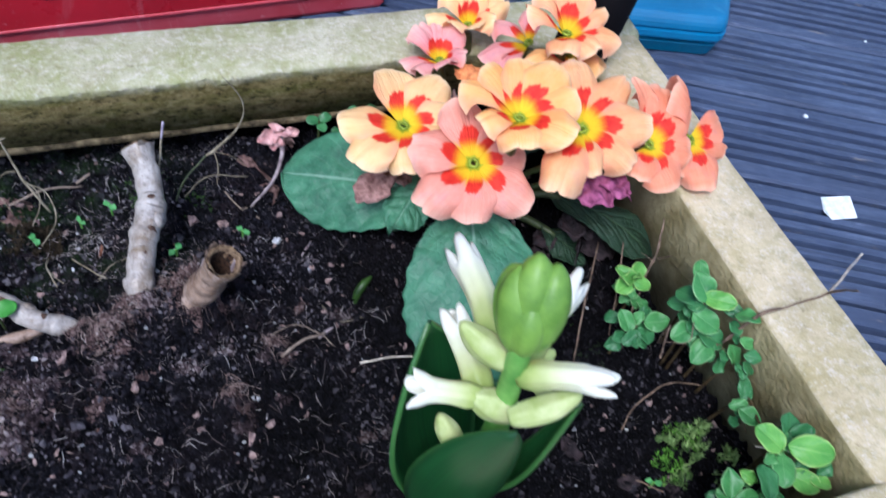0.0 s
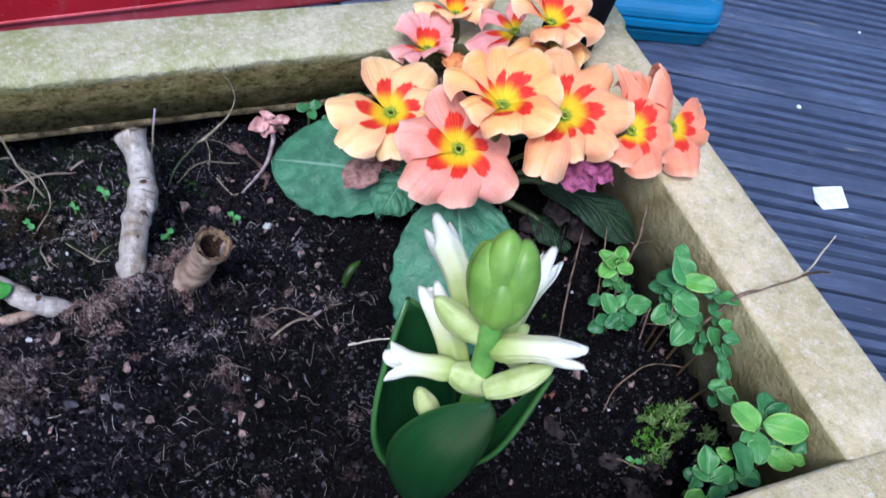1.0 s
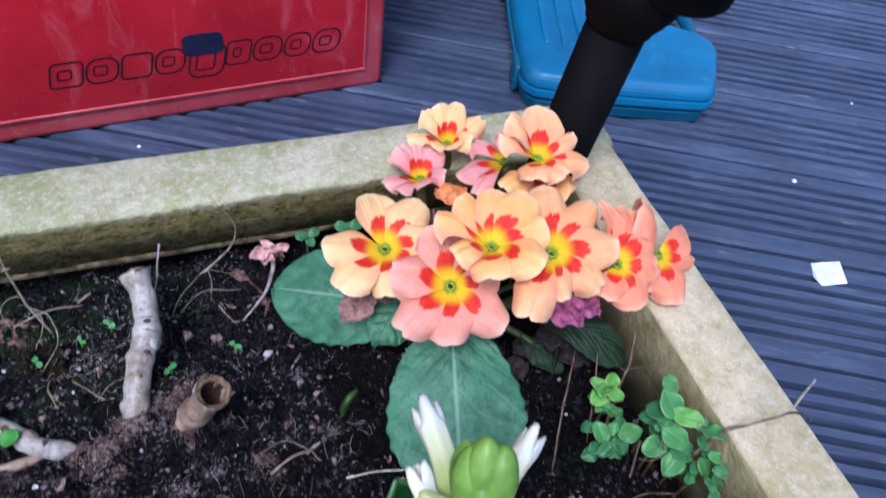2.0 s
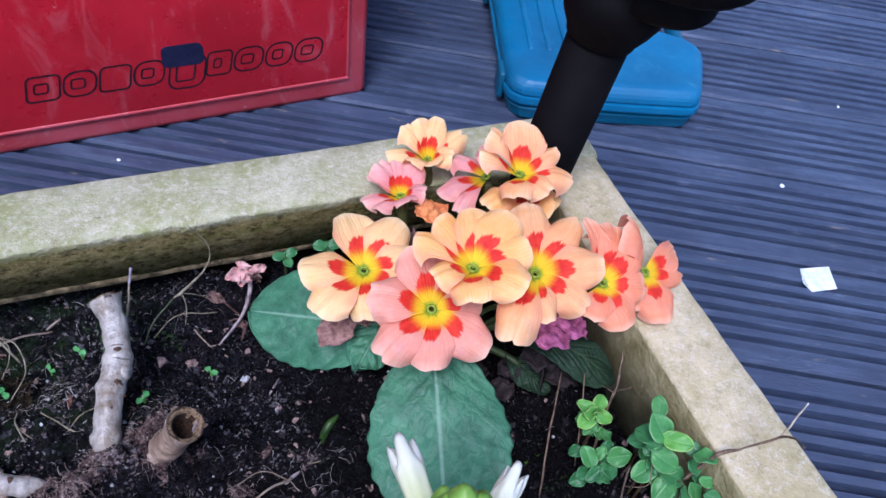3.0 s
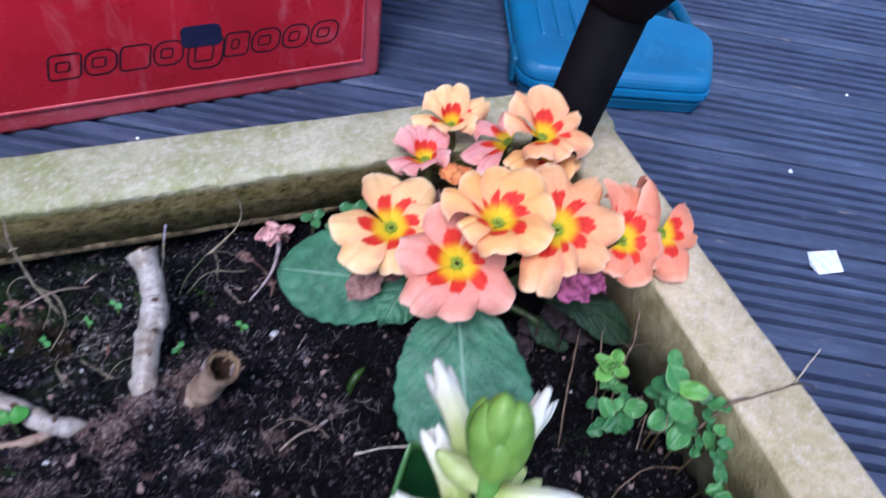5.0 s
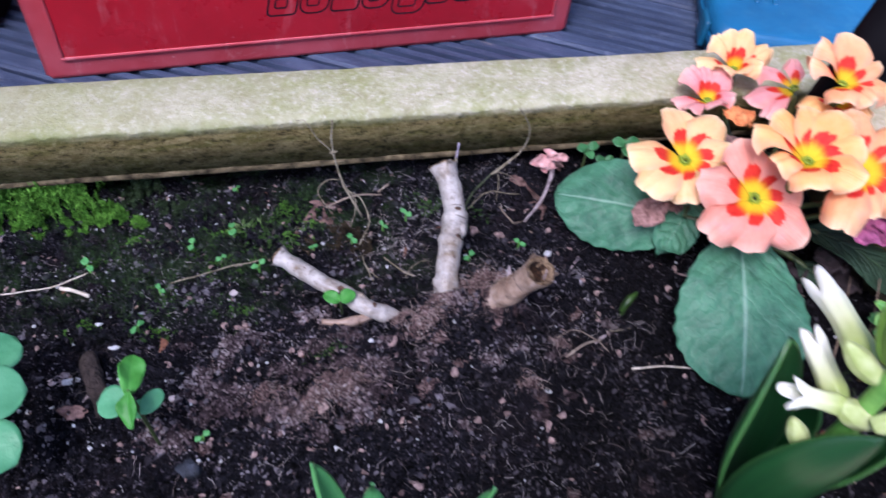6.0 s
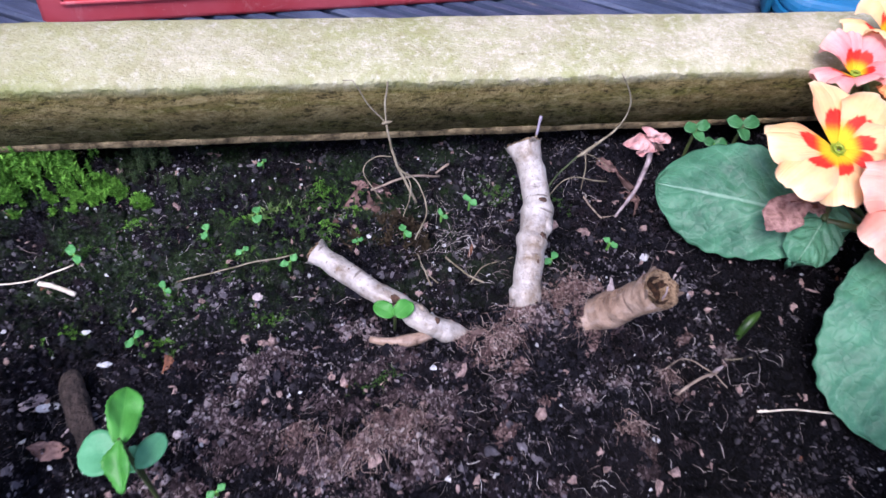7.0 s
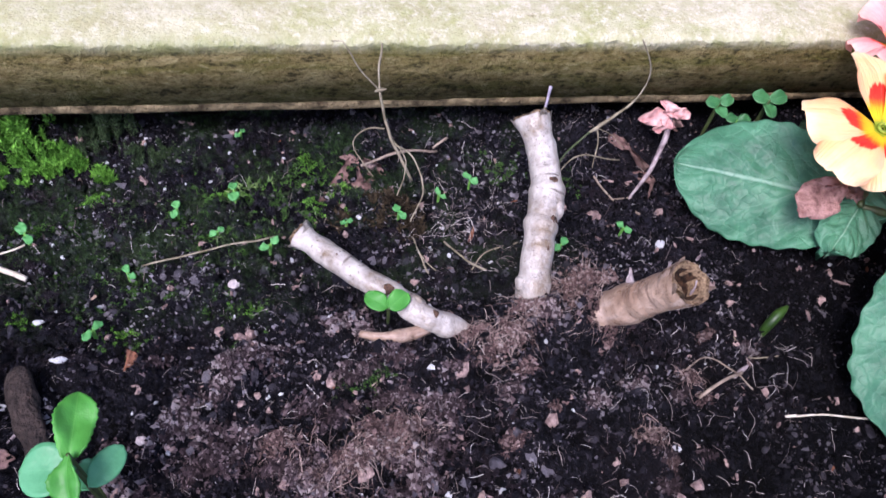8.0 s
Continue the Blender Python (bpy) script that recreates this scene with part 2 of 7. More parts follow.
def leaf_material(name, dark, light, vein, rough=0.45, share=0.18, quilt=0.0, side_veins=0.12, mid=1.0, rim=0.0):
    """Leaf with a pale midrib, faint side veins and quilted cells between them."""
    s = Shade(name, rough, 0.3)
    u, v = s.uv()
    off = s.maths("ABSOLUTE", s.maths("SUBTRACT", u, 0.5))
    wander = s.maths("MULTIPLY", s.noise(60, 2), 0.9)
    along = s.maths("ADD", s.maths("SUBTRACT", s.maths("MULTIPLY", v, 5.0), s.maths("MULTIPLY", off, 4.0)), wander)
    side = s.maths("ABSOLUTE", s.maths("SUBTRACT", s.maths("FRACT", along), 0.5))
    c = s.ramp(s.noise(110, 5, 0.65), [(0.3, hexa(dark)), (0.7, hexa(light))])
    c = s.mix(s.maths("MULTIPLY", s.step(s.noise(45, 3), 0.42, 0.7), 0.55), c, hexa(light))
    cells = s.tree.nodes.new("ShaderNodeTexVoronoi")
    cells.feature = "DISTANCE_TO_EDGE"
    warp = s.node("ShaderNodeTexNoise", Vector=s.place, Scale=150.0).outputs["Color"]
    s.put(cells.inputs["Vector"], s.mix(0.006, s.place, warp, "ADD"))
    cells.inputs["Scale"].default_value = 260.0
    net = s.step(cells.outputs["Distance"], 0.0, 0.25)
    if quilt:
        c = s.mix(s.maths("MULTIPLY", s.step(cells.outputs["Distance"], 0.08, 0.0), 0.07), c, hexa(vein))
    c = s.mix(s.maths("MULTIPLY", s.step(side, 0.05, 0.0), side_veins), c, hexa(vein))
    c = s.mix(s.maths("MULTIPLY", s.step(off, 0.02, 0.006), mid), c, hexa(vein))
    if rim:
        c = s.mix(s.maths("MULTIPLY", s.step(s.maths("ADD", off, s.maths("MULTIPLY", s.noise(300), 0.06)), 0.43, 0.52), rim), c, hexa(vein))
    s.colour(c)
    height = s.noise(260, 3, 0.6)
    if quilt:
        height = s.maths("ADD", s.maths("MULTIPLY", s.maths("POWER", net, 0.5), 0.3), s.maths("ADD", height, s.maths("MULTIPLY", s.step(side, 0.0, 0.2), 0.5)))
    s.bump(height, 0.0004 + quilt)
    s.thin(hexa(light), share)
    return s.mat


LEAF_PRIMROSE = leaf_material("primrose_leaf", "2c5842", "4b8463", "8cae98", 0.46, 0.08, 0.0001, 0.12, 0.55)
# dark copy of the primrose leaf, with the shade below the flowers in its colour
LEAF_SHADE = leaf_material("shade_primrose_leaf", "16271b", "263f2a", "3c5436", 0.6, 0.08, 0.0004, 0.2)
LEAF_HERB = leaf_material("herb_leaf", "32723c", "5b9e58", "a0ca8e", 0.36, 0.2, 0.0, 0.2, 0.3, 0.4)
LEAF_HERB_DEEP = leaf_material("deep_green_herb_leaf", "265e36", "488650", "78ac78", 0.36, 0.18, 0.0, 0.22, 0.25, 0.3)
LEAF_HERB_YOUNG = leaf_material("young_herb_leaf", "4a9244", "78b854", "b8da80", 0.38, 0.24, 0.0, 0.22, 0.3, 0.6)
LEAF_SEED = leaf_material("seedling_leaf", "347a30", "509e42", "78b85c", 0.42, 0.24, 0.0, 0.06, 0.25)
LEAF_TINY = leaf_material("tiny_seedling_leaf", "3c8446", "62a862", "8cc488", 0.4, 0.2, 0.0, 0.05, 0.1)
LEAF_ROUND = leaf_material("round_cotyledon", "418a5c", "62a87a", "80c090", 0.38, 0.2, 0.0, 0.05, 0.1)
LEAF_DEAD = two_tone("withered_leaf", "4b3632", "94766e", 220, 0.85, 0.001, 700)


def strap_material(name, dark, light):
    """Smooth fleshy leaf with fine lines along it."""
    s = Shade(name, 0.28, 0.5)
    u, v = s.uv()
    lines = s.noise(1.0, 2, 0.5, s.node("ShaderNodeCombineXYZ", X=s.maths("MULTIPLY", u, 40.0), Y=s.maths("MULTIPLY", v, 1.2), Z=0.0).outputs[0])
    c = s.ramp(lines, [(0.3, hexa(dark)), (0.75, hexa(light))])
    edge = s.step(s.maths("ABSOLUTE", s.maths("SUBTRACT", u, 0.5)), 0.45, 0.5)
    c = s.mix(s.maths("MULTIPLY", edge, 0.25), c, hexa("6fae5a"))
    s.colour(c)
    s.bump(lines, 0.0001)
    s.thin(hexa(light), 0.12)
    return s.mat


STRAP = strap_material("hyacinth_leaf", "14381d", "23562b")
STRAP_TIP = strap_material("bulb_shoot_leaf", "2a7040", "63a866")


def stem_material(name, low, high):
    s = Shade(name, 0.4, 0.4)
    s.colour(s.ramp(s.noise(150), [(0.3, hexa(low)), (0.7, hexa(high))]))
    s.thin(hexa(high), 0.15)
    return s.mat


STEM_GREEN = stem_material("green_stem", "4f8f3a", "86bd5c")
STEM_PINK = stem_material("reddish_stem", "3e3222", "6a5a3c")
STALK_DULL = stem_material("dull_green_stalk", "2f3c22", "55633a")
CALYX = stem_material("brownish_green_calyx", "47482a", "6e6e3e")
SPROUT_TIP = stem_material("bulb_tip_green", "1c3016", "36541f")
BUD_GREEN = stem_material("green_flower_bud", "557f30", "86ae4a")


def floret_material():
    """Waxy floret: green at its foot, white towards the lobes."""
    s = Shade("white_hyacinth_floret", 0.35, 0.4)
    u, v = s.uv()
    c = s.ramp(s.maths("ADD", v, s.maths("MULTIPLY", s.noise(220), 0.25)), [(0.1, hexa("86a648")), (0.32, hexa("b4c474")), (0.55, hexa("dbe0ac")), (0.85, hexa("f2f2da")), (1.15, hexa("f4f4e8"))])
    s.colour(c)
    s.bump(s.noise(500), 0.0003)
    s.thin(hexa("dde0b4"), 0.25)
    return s.mat


FLORET = floret_material()
FLORET_GREEN = stem_material("greenish_closed_floret", "9db05c", "ced69e")


def petal_material(name, edge, body, blush, faded):
    """Primrose petal: yellow eye, red heart-shaped mark, peach blade."""
    s = Shade(name, 0.55, 0.25)
    u, v = s.uv()
    across = s.maths("MULTIPLY", s.maths("ABSOLUTE", s.maths("SUBTRACT", u, 0.5)), 2.0)
    streak = s.noise(1.0, 3, 0.6, s.node("ShaderNodeCombineXYZ", X=s.maths("MULTIPLY", u, 26.0), Y=s.maths("MULTIPLY", v, 2.5), Z=s.each()).outputs[0])
    reach = s.maths("ADD", v, s.maths("MULTIPLY", s.maths("SUBTRACT", streak, 0.5), 0.17))
    lobe = s.maths("ADD", s.maths("ADD", reach, s.maths("MULTIPLY", s.maths("POWER", across, 1.5), 0.50)), s.maths("MULTIPLY", s.step(across, 0.14, 0.0), 0.045))
    blade = s.mix(s.step(s.noise(130, 4), 0.35, 0.7), hexa(body), hexa(edge))
    blade = s.mix(s.maths("MULTIPLY", s.step(v, 0.95, 0.55), 0.45), blade, hexa(blush))
    blade = s.mix(s.maths("MULTIPLY", s.step(s.maths("ADD", across, s.maths("MULTIPLY", s.noise(90, 3), 0.7)), 0.95, 1.45), 0.55), blade, hexa("eb9a86"))
    blade = s.mix(s.maths("MULTIPLY", s.step(streak, 0.50, 0.72), 0.45), blade, hexa(blush))
    blade = s.mix(s.maths("MULTIPLY", s.step(v, 0.86, 1.0), 0.35), blade, hexa("fbe0c6"))
    blade = s.mix(s.maths("MULTIPLY", s.step(s.noise(85, 4, 0.7), 0.56, 0.76), faded), blade, hexa("c98f9a"))
    red = s.mix(s.step(s.noise(300), 0.3, 0.7), hexa("d3261f"), hexa("e8402c"))
    c = s.mix(s.step(lobe, 0.59, 0.55), blade, red)
    c = s.mix(s.step(reach, 0.34, 0.20), c, hexa("f0a416"))
    c = s.mix(s.step(reach, 0.27, 0.15), c, hexa("f2cc1f"))
    c = s.mix(s.step(v, 0.1, 0.05), c, hexa("9ab02e"))
    s.colour(c)
    s.bump(streak, 0.0005)
    s.thin(c, 0.18)
    return s.mat


PETAL_PEACH = petal_material("peach_petal", "f9c992", "f5b47a", "ed986a", 0.2)
PETAL_CREAM = petal_material("cream_yellow_petal", "fcdba2", "face8c", "f4b27a", 0.12)
PETAL_GOLD = petal_material("golden_peach_petal", "fbcc8a", "f7ba6a", "f0a262", 0.1)
PETAL_SALMON = petal_material("salmon_petal", "f2b4a0", "eb9d86", "e18c7a", 0.5)
PETAL_CORAL = petal_material("coral_petal", "f2a884", "ec926c", "e58060", 0.3)
PETAL_PINK = petal_material("pink_petal", "f0b8ae", "e99c96", "e2888c", 0.5)
EYE = two_tone("primrose_eye", "5d7a1e", "9aa838", 800, 0.6)
WILT_BROWN = two_tone("pinkish_brown_withered_petal", "644640", "a27e76", 300, 0.8, 0.0008, 600)
# shrivelled leaves; beneath the primrose the near-black also stands in for shade
SHRIVEL_SHADE = two_tone("dark_shrivelled_shade_leaf", "151112", "3c3133", 300, 0.85, 0.001, 800)
WILT = two_tone("withered_petal", "6a2c4c", "b4648a", 260, 0.8, 0.001, 800)
WILT_PINK = two_tone("faded_pink_petal", "b8807e", "e0b4ae", 260, 0.7, 0.0008, 800)
WILT_ORANGE = two_tone("shrivelled_orange_petal", "c0683c", "eb9f62", 260, 0.75, 0.0008, 800)


def moss_material(name, dark, light):
    s = Shade(name, 0.8, 0.2)
    s.colour(s.ramp(s.island(), [(0.0, hexa(dark)), (1.0, hexa(light))]))
    s.thin(hexa(light), 0.2)
    return s.mat


MOSS = moss_material("bright_moss", "1a3a0b", "7ebc4a")
MOSS_DARK = moss_material("dull_moss", "1c2618", "4a5f3c")
MOSS_FILM = moss_material("green_film", "24401c", "57803a")
MOSS_DRY = moss_material("dry_brown_moss", "1c1712", "4c4130")
MOSS_PALE = moss_material("pale_moss", "3f6430", "9cba74")


def deck_material():
    """Slate-blue deck paint, dusty and worn through in places."""
    s = Shade("worn_blue_deck_paint", 0.5, 0.45)
    along = s.stretch((9, 110, 110), radians(27.5))
    c = s.ramp(s.noise(1.0, 6, 0.7, along), [(0.3, hexa("2c384e")), (0.5, hexa("414f69")), (0.72, hexa("606f89"))])
    c = s.mix(s.maths("MULTIPLY", s.each(), 0.45), c, hexa("2a3350"))
    c = s.mix(s.maths("MULTIPLY", s.step(s.noise(7, 4, 0.6), 0.45, 0.7), 0.45), c, hexa("222a40"))
    worn = s.noise(1.0, 5, 0.72, s.stretch((16, 70, 70), radians(27.5)))
    c = s.mix(s.maths("MULTIPLY", s.step(worn, 0.63, 0.70), 0.65), c, hexa("8d857c"))
    c = s.mix(s.maths("MULTIPLY", s.step(s.noise(1.0, 4, 0.7, s.stretch((26, 90, 90), radians(27.5))), 0.62, 0.75), 0.45), c, hexa("8792ae"))
    c = s.mix(s.maths("MULTIPLY", s.step(s.noise(1.0, 5, 0.75, s.stretch((60, 110, 110), radians(27.5))), 0.71, 0.75), 0.7), c, hexa("6f7250"))
    c = s.mix(s.maths("MULTIPLY", s.step(s.noise(260, 3), 0.73, 0.78), 0.6), c, hexa("a5abbc"))
    s.colour(c)
    s.gloss(s.ramp(s.noise(70), [(0.3, (0.38,) * 3), (0.7, (0.62,) * 3)]))
    s.bump(s.noise(1.0, 5, 0.7, s.stretch((60, 600, 600), radians(27.5))), 0.0014)
    return s.mat


DECK = deck_material()
GROUND = two_tone("dark_bare_ground", "1b1916", "2d2a25", 6, 0.95, 0.01, 40)


def case_material(name, dark, light, streak_scuff, rough):
    """Moulded plastic with long pale streaks and fine scuffs."""
    s = Shade(name, rough, 0.5)
    c = s.ramp(s.noise(9, 4), [(0.35, hexa(dark)), (0.65, hexa(light))])
    streak = s.noise(1.0, 6, 0.75, s.stretch((17, 17, 5)), 1.6)
    c = s.mix(s.maths("MULTIPLY", s.step(streak, 0.56, 0.78), 0.45), c, hexa(streak_scuff))
    c = s.mix(s.maths("MULTIPLY", s.step(s.noise(160, 4, 0.75), 0.64, 0.74), 0.5), c, hexa(streak_scuff))
    s.colour(c)
    s.gloss(s.ramp(s.noise(30, 5), [(0.3, (rough - 0.12,) * 3), (0.7, (rough + 0.2,) * 3)]))
    s.bump(s.noise(900), 0.0002)
    return s.mat


RED = case_material("red_case_plastic", "bc1a28", "d42434", "ea9ea4", 0.32)
RED_EDGE = case_material("scuffed_red_edge", "b62e38", "c65660", "e0bcbe", 0.55)
BLUE = case_material("blue_case_plastic", "0a5a82", "0d6c98", "4f97b4", 0.5)
BLUE_DARK = case_material("blue_case_side", "08506e", "0b5f80", "3f84a0", 0.45)
INK = two_tone("dark_print", "23141c", "33202a", 90, 0.5)
BADGE = two_tone("dark_blue_print", "1a1c33", "272a48", 90, 0.4)
BLACK = two_tone("black_lamp_plastic", "060507", "0d0b0e", 60, 0.7, 0.0002, 600, 0.08)
PAPER = two_tone("white_paper_scrap", "c9d6da", "eef4f4", 120, 0.8, 0.0004, 300)
RENDER = two_tone("sky_block_wall", "37332f", "4a453f", 8, 0.95, 0.002, 60)

# ---- mesh helpers ----
ORIGIN = {}


def thing(name, at, label, category, group="", kind=""):
    ob = new(name)
    ob.location = at
    ob.empty_display_size = 0.01
    ORIGIN[ob.name] = Vector(at)
    return tagged(ob, label, category, group, kind)


def part(name, bm, material, parent, label="", smooth=True):
    """Link a bmesh, drawn in world metres, as one mesh under a thing or a part."""
    base = ORIGIN[parent.name]
    bmesh.ops.translate(bm, vec=-base, verts=bm.verts)
    me = bpy.data.meshes.new(name)
    bm.to_mesh(me)
    bm.free()
    for m in material if isinstance(material, (list, tuple)) else [material]:
        me.materials.append(m)
    if smooth:
        me.polygons.foreach_set("use_smooth", [True] * len(me.polygons))
    ob = new(name, me)
    ob.parent = parent
    ORIGIN[ob.name] = base
    return tagged(ob, label) if label else ob


def single(name, bm, material, at, label, category, group="", kind="", smooth=True):
    """A thing that is one mesh."""
    at = Vector(at)
    bmesh.ops.translate(bm, vec=-at, verts=bm.verts)
    me = bpy.data.meshes.new(name)
    bm.to_mesh(me)
    bm.free()
    for m in material if isinstance(material, (list, tuple)) else [material]:
        me.materials.append(m)
    if smooth:
        me.polygons.foreach_set("use_smooth", [True] * len(me.polygons))
    ob = new(name, me)
    ob.location = at
    ORIGIN[ob.name] = at
    return tagged(ob, label, category, group, kind)


def raw(name, verts, faces, material, label="", category="", kind="", parent=None, smooth=True):
    me = bpy.data.meshes.new(name)
    me.from_pydata(verts, [], faces)
    me.materials.append(material)
    if smooth:
        me.polygons.foreach_set("use_smooth", [True] * len(me.polygons))
    ob = new(name, me)
    ob.parent = parent
    return tagged(ob, label, category, "", kind)


def spline(points, steps):
    """Catmull-Rom points along a polyline, with any extra numbers carried along."""
    p = [np.array(q, float) for q in points]
    p = [2 * p[0] - p[1]] + p + [2 * p[-1] - p[-2]]
    out = []
    for i in range(1, len(p) - 2):
        for k in range(steps):
            t = k / steps
            a, b, c, d = p[i - 1:i + 3]
            out.append(0.5 * (2 * b + (c - a) * t + (2 * a - 5 * b + 4 * c - d) * t * t + (3 * b - 3 * c + d - a) * t ** 3))
    out.append(p[-2])
    return out


def tube(bm, points, sides=8, steps=5, close=True, rough=0.0):
    """Sweep a circle along points (x, y, z, radius)."""
    pts = spline(points, steps)
    up = Vector((0.13, 0.31, 0.94))
    rings = []
    for i, q in enumerate(pts):
        a, b = pts[max(i - 1, 0)], pts[min(i + 1, len(pts) - 1)]
        way = Vector(b[:3] - a[:3]).normalized()
        side = way.cross(up)
        side = side.normalized() if side.length > 1e-4 else Vector((1, 0, 0))
        other = side.cross(way)
        ring = []
        for k in range(sides):
            t = 2 * math.pi * k / sides
            r = max(q[3], 1e-5)
            v = Vector(q[:3]) + (side * math.cos(t) + other * math.sin(t)) * r
            if rough:
                v += noise.noise_vector(v * 160) * rough
            ring.append(bm.verts.new(v))
        rings.append(ring)
    layer = bm.loops.layers.uv.verify()
    run = 0.0
    for i, (r0, r1) in enumerate(zip(rings, rings[1:])):
        step = float(np.linalg.norm(pts[i + 1][:3] - pts[i][:3]))
        for k in range(sides):
            f = bm.faces.new((r0[k], r0[(k + 1) % sides], r1[(k + 1) % sides], r1[k]))
            for loop, uv in zip(f.loops, ((k, run), (k + 1, run), (k + 1, run + step), (k, run + step))):
                loop[layer].uv = (uv[0] / sides, uv[1])
        run += step
    if close:
        bm.faces.new(rings[0][::-1])
        bm.faces.new(rings[-1])
    return rings


def sheet(bm, rows):
    """A grid of points as quads, with coordinates u across and v along."""
    layer = bm.loops.layers.uv.verify()
    grid = [[bm.verts.new(p) for p in row] for row in rows]
    n, m = len(rows), len(rows[0])
    for i in range(n - 1):
        for j in range(m - 1):
            f = bm.faces.new((grid[i][j], grid[i][j + 1], grid[i + 1][j + 1], grid[i + 1][j]))
            for loop, (a, b) in zip(f.loops, ((i, j), (i, j + 1), (i + 1, j + 1), (i + 1, j))):
                loop[layer].uv = (b / (m - 1), a / (n - 1))
    return grid


def frame_of(normal, up):
    """Axes of a thing that faces along normal, with its y axis towards up."""
    n = Vector(normal).normalized()
    x = Vector(up).cross(n).normalized()
    y = n.cross(x)
    return Matrix((x, y, n)).transposed()


def leaf_mesh(length, width, bend=0.2, fold=0.2, crinkle=0.0, wave=0.0, tip=1.6, base=0.6, seed=0, n=12, m=9, widest=0.55, teeth=0.0, pucker=0.0):
    """A leaf along +y from the origin, facing +z."""
    bm = bmesh.new()
    rows = []
    for i in range(n + 1):
        v = i / n
        if v < widest:
            w = math.sin(math.pi / 2 * v / widest) ** base
        else:
            w = max(0.0, 1 - ((v - widest) / (1 - widest)) ** tip) ** 0.6
        w = max(w, 0.03) * width / 2
        row = []
        for j in range(m + 1):
            u = 2 * j / m - 1
            x = u * w
            if teeth and abs(u) > 0.8:
                x *= 1 + teeth * math.sin(v * 60 + seed)
            y = length * (math.sin(bend * v) / bend if bend else v)
            z = -length * (1 - math.cos(bend * v)) / bend if bend else 0.0
            z += fold * abs(x) + wave * math.sin(v * 9 + u * 2 + seed) * abs(u) ** 2
            z += crinkle * noise.noise(Vector((x * 170 + seed, y * 170, seed * 1.7)))
            if pucker:
                rib = abs(math.sin(math.pi * (v * 5.5 - abs(u) * 1.6 + 0.25 * noise.noise(Vector((u * 2, v * 3, seed))))))
                cell = noise.noise(Vector((x * 210, y * 210, seed))) + 0.8 * noise.noise(Vector((x * 480, y * 480, seed)))
                z += pucker * (rib ** 0.6 - 0.6) * min(1.0, abs(u) * 4) + pucker * 0.22 * cell - pucker * 0.8 * math.exp(-(u / 0.06) ** 2)
            row.append((x, y, z))
        rows.append(row)
    sheet(bm, rows)
    return bm


def set_leaf(bm, at, normal, along):
    """Turn a leaf so that it grows from at along a way, facing normal."""
    a = Vector(along).normalized()
    n = Vector(normal)
    n = (n - a * n.dot(a)).normalized()
    m = Matrix((a.cross(n), a, n)).transposed().to_4x4()
    m.translation = Vector(at)
    bm.transform(m)
    return bm


def thicken(bm, depth):
    """Give a sheet an underside, so that it has a real thickness."""
    bm.normal_update()
    bmesh.ops.solidify(bm, geom=bm.faces[:], thickness=depth)
    return bm


def lump(bm, at, size, seed, squash=0.7, bumps=0.35, detail=2):
    made = bmesh.ops.create_icosphere(bm, subdivisions=detail, radius=1.0)["verts"]
    s = Vector((seed * 3.1, seed * 1.7, seed * 0.9))
    size = Vector(size) if not isinstance(size, float) else Vector((size, size, size * squash))
    for v in made:
        d = 1 + bumps * noise.noise(v.co * 1.4 + s) + bumps * 0.5 * noise.noise(v.co * 3.7 + s)
        v.co = Vector((v.co.x * size.x, v.co.y * size.y, v.co.z * size.z)) * d + Vector(at)
    return made


def box(bm, low, high, bevel=0.0, segments=2):
    made = bmesh.ops.create_cube(bm, size=1.0)["verts"]
    low, high = Vector(low), Vector(high)
    for v in made:
        v.co = Vector([l + (c + 0.5) * (h - l) for c, l, h in zip(v.co, low, high)])
    if bevel:
        edges = {e for v in made for e in v.link_edges}
        bmesh.ops.bevel(bm, geom=list(edges), offset=bevel, segments=segments, profile=0.5, affect="EDGES")


def turned(bm, profile, at, sides=40):
    """A lathe-turned body round an upright axis: rows of radius and height."""
    rings = []
    for r, z in profile:
        rings.append([bm.verts.new((at[0] + r * math.cos(2 * math.pi * k / sides), at[1] + r * math.sin(2 * math.pi * k / sides), at[2] + z)) for k in range(sides)])
    for a, b in zip(rings, rings[1:]):
        for k in range(sides):
            bm.faces.new((a[k], a[(k + 1) % sides], b[(k + 1) % sides], b[k]))
    bm.faces.new(rings[0][::-1])
    bm.faces.new(rings[-1])

# ---- the place ----
RIM, SIDE_IN, SIDE_OUT, BACK_OUT, FRONT_IN, FRONT_OUT, LEFT = 0.306, 0.196, 0.232, 0.322, 0.045, 0.006, -0.70


